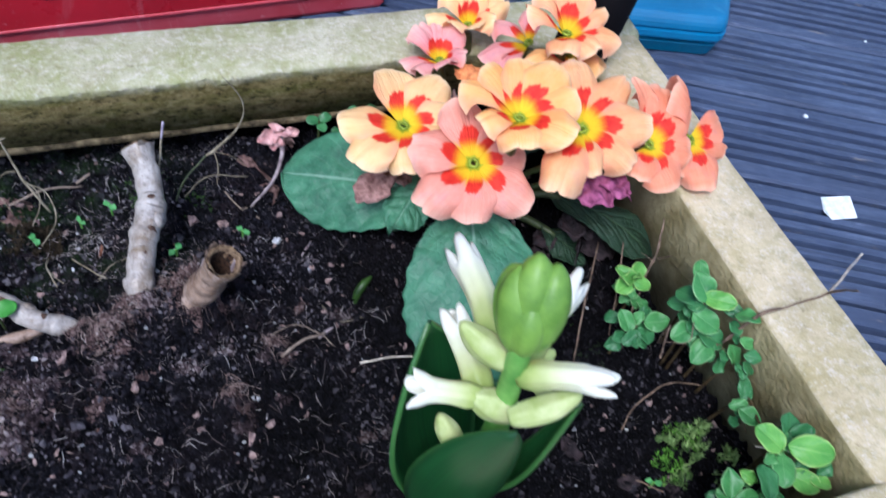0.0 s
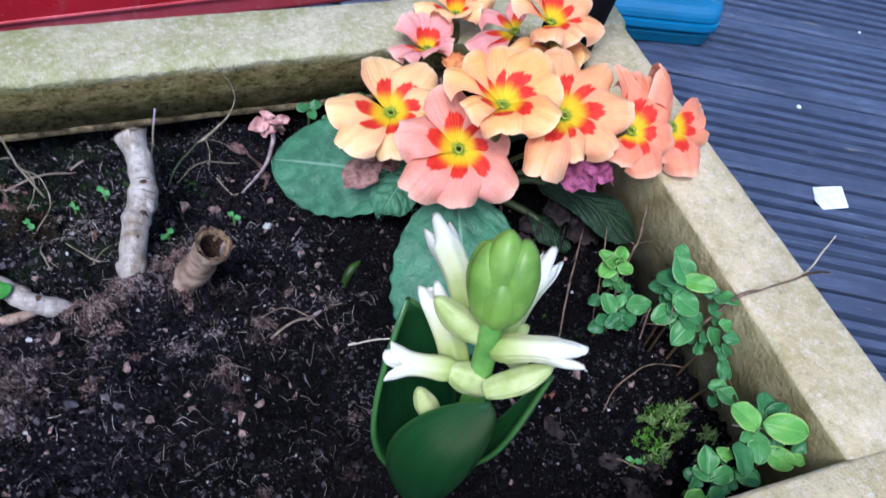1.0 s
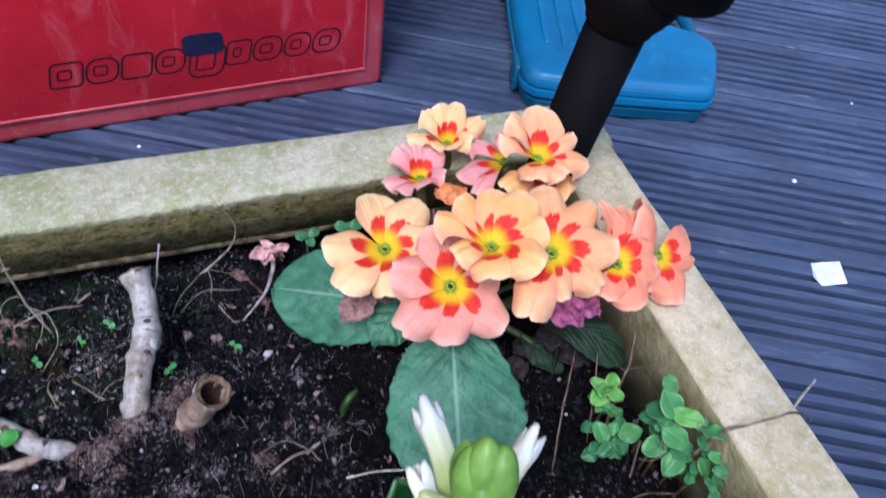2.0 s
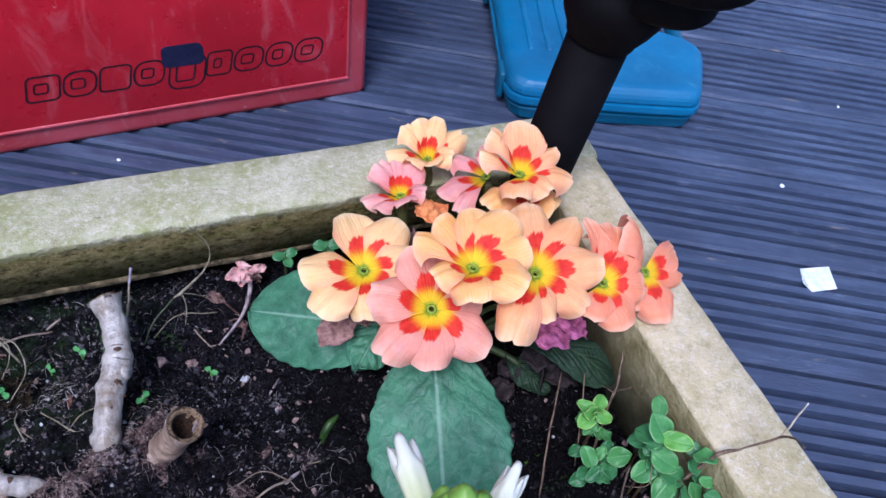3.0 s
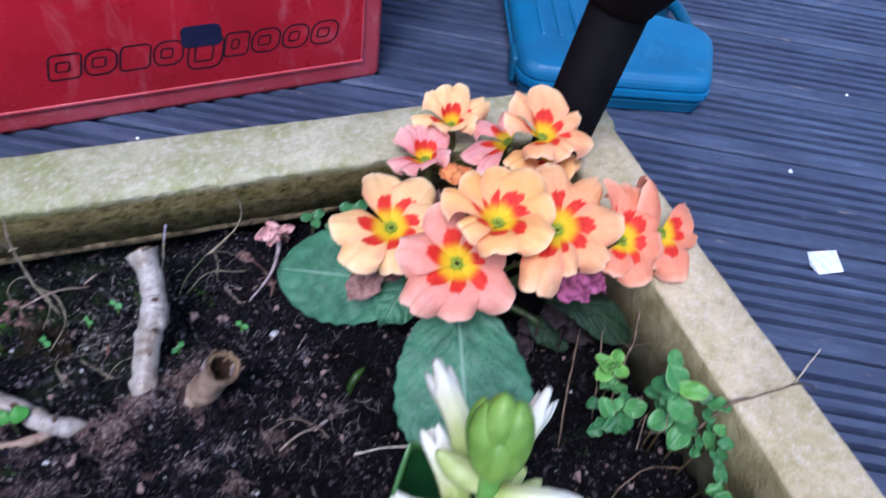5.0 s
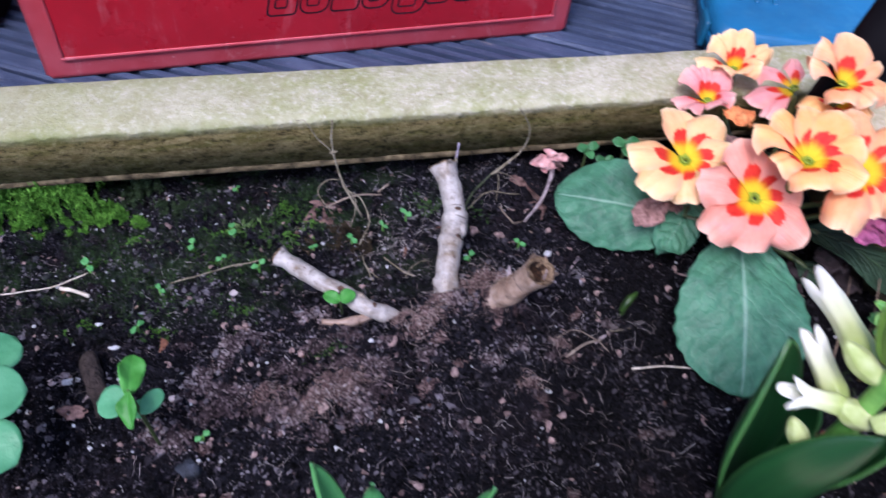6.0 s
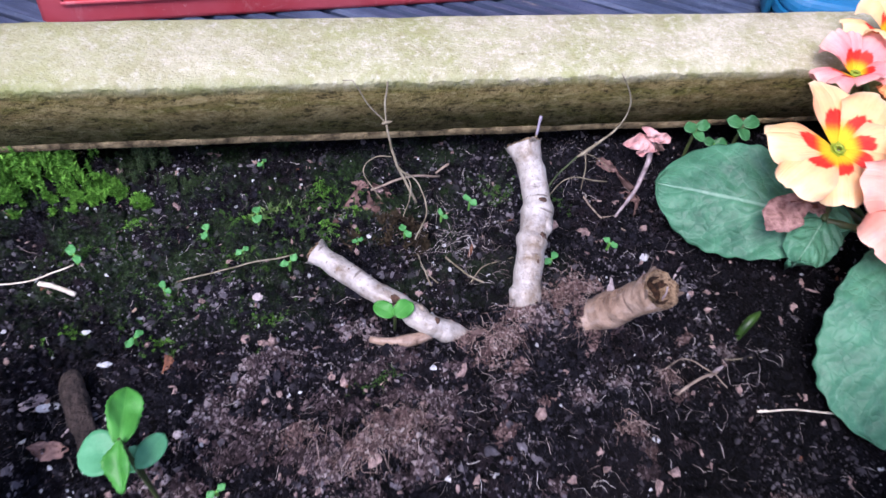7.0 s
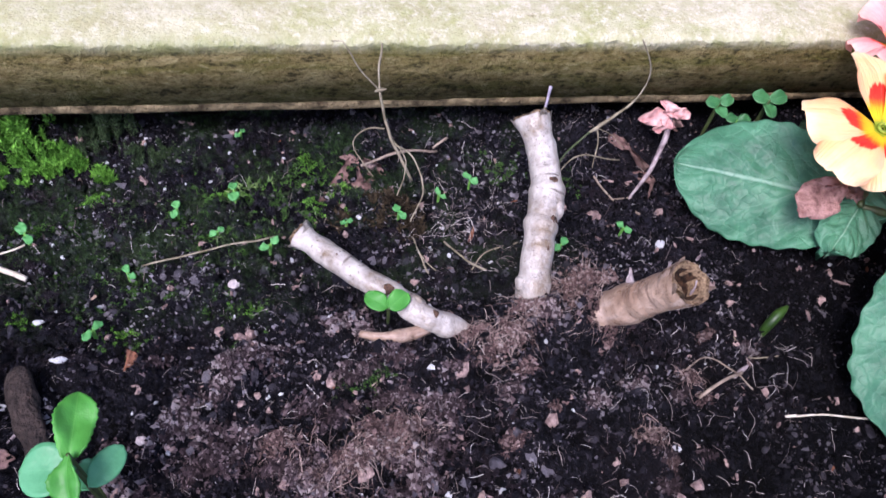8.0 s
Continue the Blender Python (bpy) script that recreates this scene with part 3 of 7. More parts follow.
# clods standing up from the bed: x, y, half length, half breadth, height, turn
CLODS = [(-0.080, 0.157, 0.013, 0.0075, 0.0085, 0.5), (-0.108, 0.161, 0.006, 0.006, 0.005, 0.0), (-0.118, 0.189, 0.0095, 0.008, 0.008, 0.9), (-0.093, 0.1645, 0.006, 0.004, 0.003, 0.2), (-0.038, 0.187, 0.0075, 0.006, 0.005, 2.6), (0.004, 0.150, 0.008, 0.006, 0.0045, 1.2), (0.024, 0.172, 0.006, 0.0045, 0.0035, 0.4), (-0.043, 0.155, 0.005, 0.004, 0.003, 0.9),
         (-0.004, 0.209, 0.010, 0.0055, 0.006, -0.2), (-0.136, 0.172, 0.009, 0.007, 0.005, 0.3), (-0.087, 0.203, 0.010, 0.006, 0.005, 0.5), (-0.145, 0.196, 0.010, 0.007, 0.005, 1.1), (-0.104, 0.208, 0.008, 0.006, 0.0055, 0.2), (-0.086, 0.180, 0.009, 0.005, 0.004, 0.4), (-0.0040, 0.1925, 0.0110, 0.0075, 0.019, 0.7), (-0.0255, 0.203, 0.009, 0.005, 0.006, 0.1)]


def soil_height(x, y):
    z = 0.2505
    z += 0.017 * math.exp(-((x + 0.07) / 0.075) ** 2 - ((y - 0.155) / 0.05) ** 2)
    z += 0.009 * math.exp(-((x + 0.02) / 0.04) ** 2 - ((y - 0.205) / 0.022) ** 2)
    z += 0.006 * math.exp(-((x + 0.1) / 0.06) ** 2 - ((y - 0.245) / 0.025) ** 2)
    back = min(max((y - 0.266) / 0.022, 0.0), 1.0)
    z += 0.0065 * back * back * (3 - 2 * back)
    for cx, cy, a, b, high, turn in CLODS:
        dx, dy = x - cx, y - cy
        if dx * dx + dy * dy < 0.0009:
            u, v = dx * math.cos(turn) + dy * math.sin(turn), dy * math.cos(turn) - dx * math.sin(turn)
            d = (u / a) ** 2 + (v / b) ** 2 + 0.9 * noise.noise(Vector((x * 150, y * 150, cx * 90)))
            z += high * 0.6 / (1 + math.exp(6 * (d - 1))) * (1 + 0.35 * noise.noise(Vector((x * 260, y * 260, cy * 70))))
    z += 0.0045 * noise.noise(Vector((x * 38, y * 38, 3.1)))
    z += 0.0044 * noise.noise(Vector((x * 105, y * 105, 7.7)))
    z += 0.0054 * abs(noise.noise(Vector((x * 190, y * 190, 4.4)))) - 0.0011
    return z


def build_soil():
    xs = np.concatenate([np.linspace(LEFT + 0.03, -0.285, 40, endpoint=False), np.linspace(-0.285, SIDE_IN + 0.006, 520)])
    ys = np.linspace(FRONT_IN - 0.006, 0.302, 280)
    verts, faces = [], []
    for y in ys:
        for x in xs:
            p = Vector((x * 330, y * 330, 1.3))
            f = 0.0016 * noise.noise(p) + 0.0012 * noise.noise(p * 2.3)
            verts.append((x + 0.0006 * noise.noise(p * 1.7), y, soil_height(x, y) + f))
    n = len(xs)
    for j in range(len(ys) - 1):
        for i in range(n - 1):
            k = j * n + i
            faces.append((k, k + 1, k + n + 1, k + n))
    raw("soil", verts, faces, SOIL, "dark moist potting soil filling the planter, crumbly and uneven", "soil", "structure")


def rail(bm, a, b, along, low, drop, seed, round_off=0.005, darkened=True):
    """One top timber with softened edges and slightly wavy faces; a and b are its corners in plan."""
    (x0, y0), (x1, y1) = a, b
    high = RIM - drop
    cross = [(0, low), (0, high - round_off)]
    cross += [(round_off * (1 - math.cos(t)), high - round_off + round_off * math.sin(t)) for t in (0.4, 0.85, 1.25)]
    w = (y1 - y0) if along == "x" else (x1 - x0)
    cross += [(w * 0.35, high + 0.0003), (w * 0.65, high)]
    cross += [(w - q, z) for q, z in cross[4:0:-1]] + [(w, low)]
    length = (x1 - x0) if along == "x" else (y1 - y0)
    n = int(length / 0.0022)
    rings = []
    for i in range(n + 1):
        s = length * i / n
        ring = []
        for q, z in cross:
            p = Vector((s * 30 + seed, q * 60, z * 60))
            d = 0.0003 * noise.noise(p) + 0.00025 * noise.noise(p * 3.1)
            inside = 0 < i < n
            v = Vector((x0 + s, y0 + q, z)) if along == "x" else Vector((x0 + q, y0 + s, z))
            if inside and along == "x" and 0.001 < high - z < 0.012 and q < 0.01:
                wear = Vector((s * 210 + seed, q * 90, z * 90))
                v.y += 0.0004 * noise.noise(wear) + 0.0003 * noise.noise(wear * 2.7)
                v.z += 0.0003 * noise.noise(wear * 1.6 + Vector((9, 0, 0)))
            if inside:
                v += Vector((0 if along == "x" else d, d if along == "x" else 0, d * 0.7))
            ring.append(bm.verts.new(v))
        rings.append(ring)
    m = len(cross)
    for r0, r1 in zip(rings, rings[1:]):
        for k in range(m - 1):
            f = bm.faces.new((r0[k], r0[k + 1], r1[k + 1], r1[k]))
            # inner face takes the second tone: olive staining plus painted shade
            if k < 2 and darkened:
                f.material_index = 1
        bm.faces.new((r0[m - 1], r0[0], r1[0], r1[m - 1]))
    bm.faces.new(rings[0])
    bm.faces.new(rings[-1][::-1])
    bmesh.ops.recalc_face_normals(bm, faces=bm.faces[:])
    for f in bm.faces:
        f.smooth = True


def build_planter():
    top = thing("planter", (-0.23, 0.16, 0.0), "raised timber planter with pale weathered top rails stained by green algae", "planter")
    bm = bmesh.new()
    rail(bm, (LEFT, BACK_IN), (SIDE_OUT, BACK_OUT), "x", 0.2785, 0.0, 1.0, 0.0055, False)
    part("rail", bm, WOOD_X, top, "pale timber rail with an algae-stained inner face, its shade painted in")
    bm = bmesh.new()
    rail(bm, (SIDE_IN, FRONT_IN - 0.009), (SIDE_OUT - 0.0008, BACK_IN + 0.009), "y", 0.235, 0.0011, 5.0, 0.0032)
    part("rail", bm, [WOOD_Y, WOOD_IN], top, "tan weathered rail with an olive stained inner face, its shade painted in")
    bm = bmesh.new()
    rail(bm, (LEFT, FRONT_OUT), (SIDE_OUT, FRONT_IN), "x", 0.24, 0.0, 9.0, 0.0034, False)
    part("rail", bm, WOOD_Y, top)
    bm = bmesh.new()
    rail(bm, (LEFT, FRONT_IN - 0.009), (LEFT + 0.036, BACK_IN + 0.009), "y", 0.24, 0.0011, 13.0, 0.005, False)
    part("rail", bm, WOOD_Y, top)
    # thin split edge under the back rail
    bm = bmesh.new()
    pts = [(x, BACK_IN + 0.0012 + 0.0008 * noise.noise(Vector((x * 30, 0, 0))), 0.2757 + 0.0006 * noise.noise(Vector((x * 25, 4, 0)))) for x in np.linspace(LEFT + 0.04, SIDE_IN, 120)]
    rings = []
    for x, y, z in pts:
        rings.append([bm.verts.new(p) for p in ((x, y, z - 0.0020), (x, y - 0.0012, z - 0.0008), (x, y - 0.0010, z + 0.0028), (x, y + 0.025, z + 0.0028), (x, y + 0.025, z - 0.0020))])
    for r0, r1 in zip(rings, rings[1:]):
        for k in range(5):
            bm.faces.new((r0[k], r0[(k + 1) % 5], r1[(k + 1) % 5], r1[k]))
    bmesh.ops.recalc_face_normals(bm, faces=bm.faces[:])
    part("lower_lip", bm, WOOD_EDGE, top, "pale split strip along the rail's lower edge")
    # side boards down to the deck
    for k, (low, high) in enumerate(((0.0, 0.135), (0.139, 0.2755))):
        for lo, hi in (((LEFT + 0.004, 0.302, low), (SIDE_OUT - 0.004, 0.318, high)), ((SIDE_IN + 0.008, FRONT_OUT + 0.022, low), (SIDE_OUT - 0.006, 0.301, high if high < 0.2 else 0.234)),
                       ((LEFT + 0.006, FRONT_OUT + 0.004, low), (SIDE_OUT - 0.004, FRONT_OUT + 0.02, high if high < 0.2 else 0.234)), ((LEFT + 0.006, FRONT_OUT + 0.022, low), (LEFT + 0.022, 0.301, high if high < 0.2 else 0.234))):
            bm = bmesh.new()
            box(bm, lo, hi, 0.002, 1)
            # only the back boards carry the painted gap shadow
            part("side_board", bm, WOOD_GAP_SHADE if lo[1] > 0.3 else WOOD_WALL, top, smooth=False)


DECK_TURN = radians(-27.5)


def board_mesh(length, width=0.1365, depth=0.028):
    """A deck board with six grooves along it."""
    cross, groove, rib = [(-width / 2, -depth), (-width / 2, -0.003), (-width / 2 + 0.003, 0.0)], 0.0082, 0.0167
    for k in range(6):
        c = (k - 2.5) * rib
        cross += [(c - groove / 2, 0.0), (c - groove / 2 + 0.0016, -0.0170), (c + groove / 2 - 0.0016, -0.0170), (c + groove / 2, 0.0)]
    cross += [(width / 2 - 0.003, 0.0), (width / 2, -0.003), (width / 2, -depth)]
    verts, faces = [], []
    for x in (-length / 2, length / 2):
        verts += [(x, q, z) for q, z in cross]
    n = len(cross)
    for k in range(n - 1):
        faces.append((k, k + n, k + n + 1, k + 1))
    faces.append((n - 1, 2 * n - 1, n, 0))
    faces.append(tuple(range(n)))
    faces.append(tuple(range(2 * n - 1, n - 1, -1)))
    me = bpy.data.meshes.new("deck_board")
    me.from_pydata(verts, [], faces)
    me.materials.append(DECK)
    return me


def build_floor():
    top = thing("floor", (0, 0, 0), "grooved timber decking painted slate blue, dusty and worn in spots", "decking", kind="structure")
    me = board_mesh(5.0)
    for k in range(-14, 18):
        s = 0.6265 + 0.1418 * k + 0.0709
        ob = new("deck_board", me)
        ob.parent = top
        ob.matrix_local = Matrix.Rotation(DECK_TURN, 4, "Z") @ Matrix.Translation((0.3, s, 0.0005 * math.sin(k * 1.9)))
    bm = bmesh.new()
    bmesh.ops.create_grid(bm, x_segments=2, y_segments=2, size=300.0)
    bmesh.ops.translate(bm, vec=(0, 0, -0.12), verts=bm.verts)
    single("ground", bm, GROUND, (0, 0, -0.12), "dark bare earth around and under the decking", "ground", kind="structure")


def build_unseen_wall():
    """Plain unseen wall added beyond the cases; it blocks sky light and darkens the deck."""
    bm = bmesh.new()
    box(bm, (-3.0, 1.0, -0.1), (0.62, 1.2, 2.7), 0.01, 2)
    single("wall_north", bm, RENDER, (-1.19, 1.1, -0.1), "plain dark wall added out of view to block sky light over the far decking", "wall", kind="structure", smooth=False)


build_soil()
build_planter()
build_floor()
build_unseen_wall()

# ---- things on the deck ----


def rounded_plate(bm, low, high, radius, y0, y1, seg=5):
    """A rounded rectangle in x and z, from depth y0 (front) to y1."""
    ring = []
    for cx, cz, a0 in ((high[0] - radius, high[1] - radius, 0), (low[0] + radius, high[1] - radius, 90), (low[0] + radius, low[1] + radius, 180), (high[0] - radius, low[1] + radius, 270)):
        for k in range(seg + 1):
            t = radians(a0 + 90 * k / seg)
            ring.append((cx + radius * math.cos(t), cz + radius * math.sin(t)))
    a = [bm.verts.new((x, y0, z)) for x, z in ring]
    b = [bm.verts.new((x, y1, z)) for x, z in ring]
    n = len(ring)
    for k in range(n):
        bm.faces.new((a[k], b[k], b[(k + 1) % n], a[(k + 1) % n]))
    front = bm.faces.new(a)
    bm.faces.new(b[::-1])
    return front


def ring_outline(bm, low, high, radius, line, y, slant):
    """A flat outlined shape, raised a little off the case's face."""
    loops = []
    for inset in (0.0, line):
        l, h, r = (low[0] + inset, low[1] + inset), (high[0] - inset, high[1] - inset), max(radius - inset, 0.0008)
        loop = []
        for cx, cz, a0 in ((h[0] - r, h[1] - r, 0), (l[0] + r, h[1] - r, 90), (l[0] + r, l[1] + r, 180), (h[0] - r, l[1] + r, 270)):
            for k in range(6):
                t = radians(a0 + 18 * k)
                z = cz + r * math.sin(t)
                loop.append(bm.verts.new((cx + r * math.cos(t) + slant * (z - low[1]), y, z)))
        loops.append(loop)
    n = len(loops[0])
    for k in range(n):
        bm.faces.new((loops[0][k], loops[0][(k + 1) % n], loops[1][(k + 1) % n], loops[1][k]))


def build_red_case():
    turn = pose(-0.335, 0.7205, 0.0, 0, 0, 4.3)
    top = thing("tool_case", turn.translation, "scuffed red plastic tool case standing upright on the decking", "tool case")
    top.matrix_basis = turn
    ORIGIN[top.name] = Vector((0, 0, 0))
    W, H, D = 0.588, 0.40, 0.11
    bm = bmesh.new()
    rounded_plate(bm, (0, 0.001), (W, H), 0.005, 0.0, D)
    bmesh.ops.bevel(bm, geom=[e for e in bm.edges if abs(e.verts[0].co.y - e.verts[1].co.y) < 1e-6], offset=0.004, segments=3, profile=0.5, affect="EDGES")
    part("body", bm, RED_EDGE, top, "scuffed red plastic shell")
    bm = bmesh.new()
    f = rounded_plate(bm, (0.022, 0.026), (W - 0.022, H - 0.024), 0.006, -0.0022, 0.004)
    bmesh.ops.bevel(bm, geom=list(f.edges), offset=0.0018, segments=2, profile=0.5, affect="EDGES")
    part("front_panel", bm, RED, top, "smooth red front panel with pale streaks")
    bm = bmesh.new()
    for low, high in (((0.02, 0.0235), (W - 0.02, 0.0275)), ((0.02, H - 0.026), (W - 0.02, H - 0.022)), ((0.02, 0.0275), (0.0235, H - 0.026)), ((W - 0.0235, 0.0275), (W - 0.02, H - 0.026))):
        box(bm, (low[0], -0.0034, low[1]), (high[0], 0.002, high[1]), 0.0012, 2)
    part("raised_border", bm, RED_EDGE, top)
    # nine outlined shapes in place of the maker's mark
    widths = (0.034, 0.034, 0.033, 0.033, 0.04, 0.029, 0.034, 0.032, 0.034)
    x = 0.232
    for k, w in enumerate(widths):
        bm = bmesh.new()
        low, high = (0.046, 0.087) if k == 4 else (0.056, 0.086)
        ring_outline(bm, (x, low), (x + w - 0.0015, high), 0.006 if k in (0, 2, 5) else 0.012, 0.0020, -0.0027, 0.2)
        if k != 2:
            ring_outline(bm, (x + 0.009, low + 0.009), (x + w - 0.0105, high - 0.0085), 0.0035, 0.0018, -0.0027, 0.2)
        part("printed_shape", bm, INK, top, smooth=False)
        if k == 4:
            bm = bmesh.new()
            rounded_plate(bm, (x + 0.0, 0.074), (x + w + 0.002, 0.099), 0.007, -0.003, -0.0021)
            part("printed_shape", bm, BADGE, top, "dark blue printed block", smooth=False)
        x += w
    bm = bmesh.new()
    tube(bm, [(0.21, 0.055, H - 0.002, 0.008), (0.215, 0.055, H + 0.03, 0.008), (0.24, 0.055, H + 0.04, 0.008), (0.35, 0.055, H + 0.04, 0.008), (0.375, 0.055, H + 0.03, 0.008), (0.38, 0.055, H - 0.002, 0.008)], 10, 4)
    part("handle", bm, BLACK, top, "black carrying handle")


def prism(bm, outline, levels):
    """Stack an outline at several heights, each shrunk inwards a little: rows of (z, inset)."""
    c = Vector((sum(p[0] for p in outline) / len(outline), sum(p[1] for p in outline) / len(outline)))
    rings = []
    for z, inset in levels:
        ring = []
        for p in outline:
            d = Vector(p) - c
            ring.append(bm.verts.new((*(c + d * (1 - inset / d.length)), z)))
        rings.append(ring)
    n = len(outline)
    for a, b in zip(rings, rings[1:]):
        for k in range(n):
            bm.faces.new((a[k], a[(k + 1) % n], b[(k + 1) % n], b[k]))
    bm.faces.new(rings[0][::-1])
    bm.faces.new(rings[-1])


def build_blue_case():
    turn = pose(0.396, 0.6765, 0.0, 0, 0, -17.6)
    top = thing("power_tool_case", turn.translation, "blue plastic power-tool case with chamfered corners lying flat on the decking", "tool case")
    top.matrix_basis = turn
    ORIGIN[top.name] = Vector((0, 0, 0))
    outline = [(0.022, 0.0), (0.212, 0.0), (0.226, 0.003), (0.234, 0.013), (0.256, 0.088), (0.256, 0.1), (0.249, 0.113), (0.226, 0.124), (0.2, 0.128), (0.19, 0.14), (0.19, 0.2), (0.2, 0.212), (0.226, 0.216), (0.243, 0.228), (0.249, 0.245), (0.249, 0.29), (0.225, 0.318), (0.03, 0.318), (0.004, 0.295), (0.0, 0.27), (0.0, 0.03), (0.006, 0.012)]
    for k in range(2):
        outline = [tuple(a * w + b * (1 - w) for a, b in zip(p, q)) for p, q in zip(outline, outline[1:] + outline[:1]) for w in (0.82, 0.18)]
    bm = bmesh.new()
    prism(bm, outline, [(0.0, 0.009), (0.003, 0.006), (0.010, 0.004), (0.018, 0.001), (0.02, 0.006), (0.0245, 0.005)])
    part("base_shell", bm, BLUE_DARK, top, "darker blue lower shell", smooth=False)
    bm = bmesh.new()
    prism(bm, outline, [(0.0248, -0.002), (0.0275, -0.003), (0.034, -0.003), (0.0345, 0.002), (0.038, 0.002), (0.0385, -0.001), (0.044, -0.0005), (0.048, 0.001), (0.0515, 0.0035), (0.0538, 0.007), (0.0550, 0.012), (0.0554, 0.018)])
    part("lid", bm, BLUE, top, "bright blue ribbed lid", smooth=False)
    for k in range(3):
        bm = bmesh.new()
        box(bm, (0.03 + 0.022 * k, 0.07, 0.053), (0.037 + 0.022 * k, 0.29, 0.0575), 0.002, 2)
        part("rib", bm, BLUE, top)
    bm = bmesh.new()
    tube(bm, [(0.235, 0.118, 0.03, 0.008), (0.243, 0.14, 0.03, 0.009), (0.243, 0.2, 0.03, 0.009), (0.235, 0.222, 0.03, 0.008)], 10, 4)
    part("handle", bm, BLUE_DARK, top, "moulded blue handle")
    for y in (0.045, 0.26):
        bm = bmesh.new()
        box(bm, (-0.007, y - 0.016, 0.012), (0.001, y + 0.016, 0.046), 0.003, 2)
        part("latch", bm, BLUE_DARK, top)


LAMP = (0.1765, 0.2655)


def build_lamp():
    foot = (LAMP[0], LAMP[1], soil_height(*LAMP) - 0.004)
    top = thing("garden_lamp", foot, "black plastic stake lamp pushed into the soil at the corner", "garden lamp")
    lean = Matrix.Translation(foot) @ Matrix.Rotation(radians(7.1), 4, "Y") @ Matrix.Rotation(radians(2.0), 4, "X")
    aside = lean @ Matrix.Translation((0.0122, -0.0043, 0))  # the head stands off the pole's axis
    for name, profile, place, label in (("pole", [(0.0128, 0.0), (0.0132, 0.05), (0.0135, 0.155)], lean, "matt black tube"),
                                        ("collar", [(0.0137, 0.150), (0.0148, 0.1505), (0.0155, 0.153), (0.0185, 0.158), (0.0212, 0.164), (0.022, 0.180)], lean, "flared black collar"),
                                        ("lower_ring", [(0.018, 0.1705), (0.0240, 0.1715), (0.0260, 0.174), (0.027, 0.186)], aside, "black ring under the lamp head"),
                                        ("head", [(0.0265, 0.1845), (0.033, 0.1855), (0.0365, 0.189), (0.0375, 0.197), (0.0375, 0.207), (0.034, 0.219), (0.024, 0.228), (0.009, 0.231)], aside, "wide black lamp head")):
        bm = bmesh.new()
        turned(bm, profile, (0, 0, 0), 44)
        bm.transform(place)
        part(name, bm, BLACK, top, label)


def build_tub():
    top = thing("bucket", (-0.47, 0.86, 0.0), "black plastic bucket standing on the decking beside the red case", "bucket")
    bm = bmesh.new()
    turned(bm, [(0.075, 0.0), (0.08, 0.004), (0.1, 0.2), (0.104, 0.202), (0.104, 0.21), (0.096, 0.21), (0.078, 0.01), (0.01, 0.008)], (-0.47, 0.86, 0.001), 40)
    part("shell", bm, BLACK, top)


def build_paper():
    bm = bmesh.new()
    corners = [(-0.007, 0.0177), (0.0249, 0.0112), (0.0127, -0.0171), (-0.0146, -0.0122), (-0.0161, 0.0004)]
    a = [bm.verts.new((0.616 + x, 0.363 + y, 0.0012 + 0.0012 * math.sin(x * 90))) for x, y in corners]
    bm.faces.new(a[::-1])
    bmesh.ops.solidify(bm, geom=bm.faces[:], thickness=0.0005)
    single("paper_scrap", bm, PAPER, (0.616, 0.363, 0.0005), "torn scrap of white paper lying on the decking", "paper", smooth=False)
    for k, (x, y, s) in enumerate(((0.672, 0.495, 0.006), (0.85, 0.61, 0.004), (-0.03, 0.70, 0.004))):
        bm = bmesh.new()
        lump(bm, (x, y, s * 0.2), s * 0.6, k + 40.0, 0.5, 0.4, 1)
        single("paint_flake", bm, PAPER, (x, y, 0), "small white flake lying on the decking", "flake", "flakes on the decking")


build_red_case()
build_blue_case()
build_lamp()
build_tub()
build_paper()

# ---- plants ----


def petal_mesh(seed):
    """One broad petal of unit length and width along +y, facing +z, with a shallow notch in its far edge."""
    rng = random.Random(seed)
    ruffle, notch, skew, curl, dish = rng.uniform(0.012, 0.03), rng.choice((0.0, 0.02, 0.04, 0.08)), rng.uniform(-0.05, 0.05), rng.uniform(0.3, 0.8), rng.choice((-0.2, -0.12, 0.16, 0.24))
    bm = bmesh.new()
    rows, n, m = [], 14, 14
    for i in range(n + 1):
        v = i / n
        w = 0.5 * (0.16 + 0.84 * math.sin(min(v / 0.70, 1.0) * math.pi / 2) ** 1.35)
        row = []
        for j in range(m + 1):
            u = 2 * j / m - 1
            edge = 0.54 + 0.46 * math.sqrt(max(0.0, 1 - 0.98 * u * u)) - notch * math.exp(-((u - skew * 2) / 0.16) ** 2) + 0.008 * math.sin(u * 9 + seed * 2.1)
            y = v * (1 + (edge - 1) * v ** 2.2)
            x = u * w * (1 - 0.14 * u * u * v ** 3) + skew * v
            z = 0.09 * math.sin(v * 2.2) + dish * u * u * v * v - 0.05 * math.exp(-(u / 0.1) ** 2) * v - curl * max(0.0, v - 0.5) ** 2 - 0.05 * u * u * v + 0.05 * math.exp(-(u / 0.2) ** 2) * v * (1 - v)
            z += ruffle * math.sin(u * 6.5 + seed * 1.3) * v * v * v + 0.03 * noise.noise(Vector((x * 5, y * 5, seed * 2.3))) * v
            row.append((x, y, z))
        rows.append(row)
    sheet(bm, rows)
    me = bpy.data.meshes.new("petal")
    bm.to_mesh(me)
    bm.free()
    me.polygons.foreach_set("use_smooth", [True] * len(me.polygons))
    return me


def petal_set(material):
    out = []
    for seed in range(8):
        me = petal_mesh(seed + 1)
        me.materials.append(material)
        out.append(me)
    return out


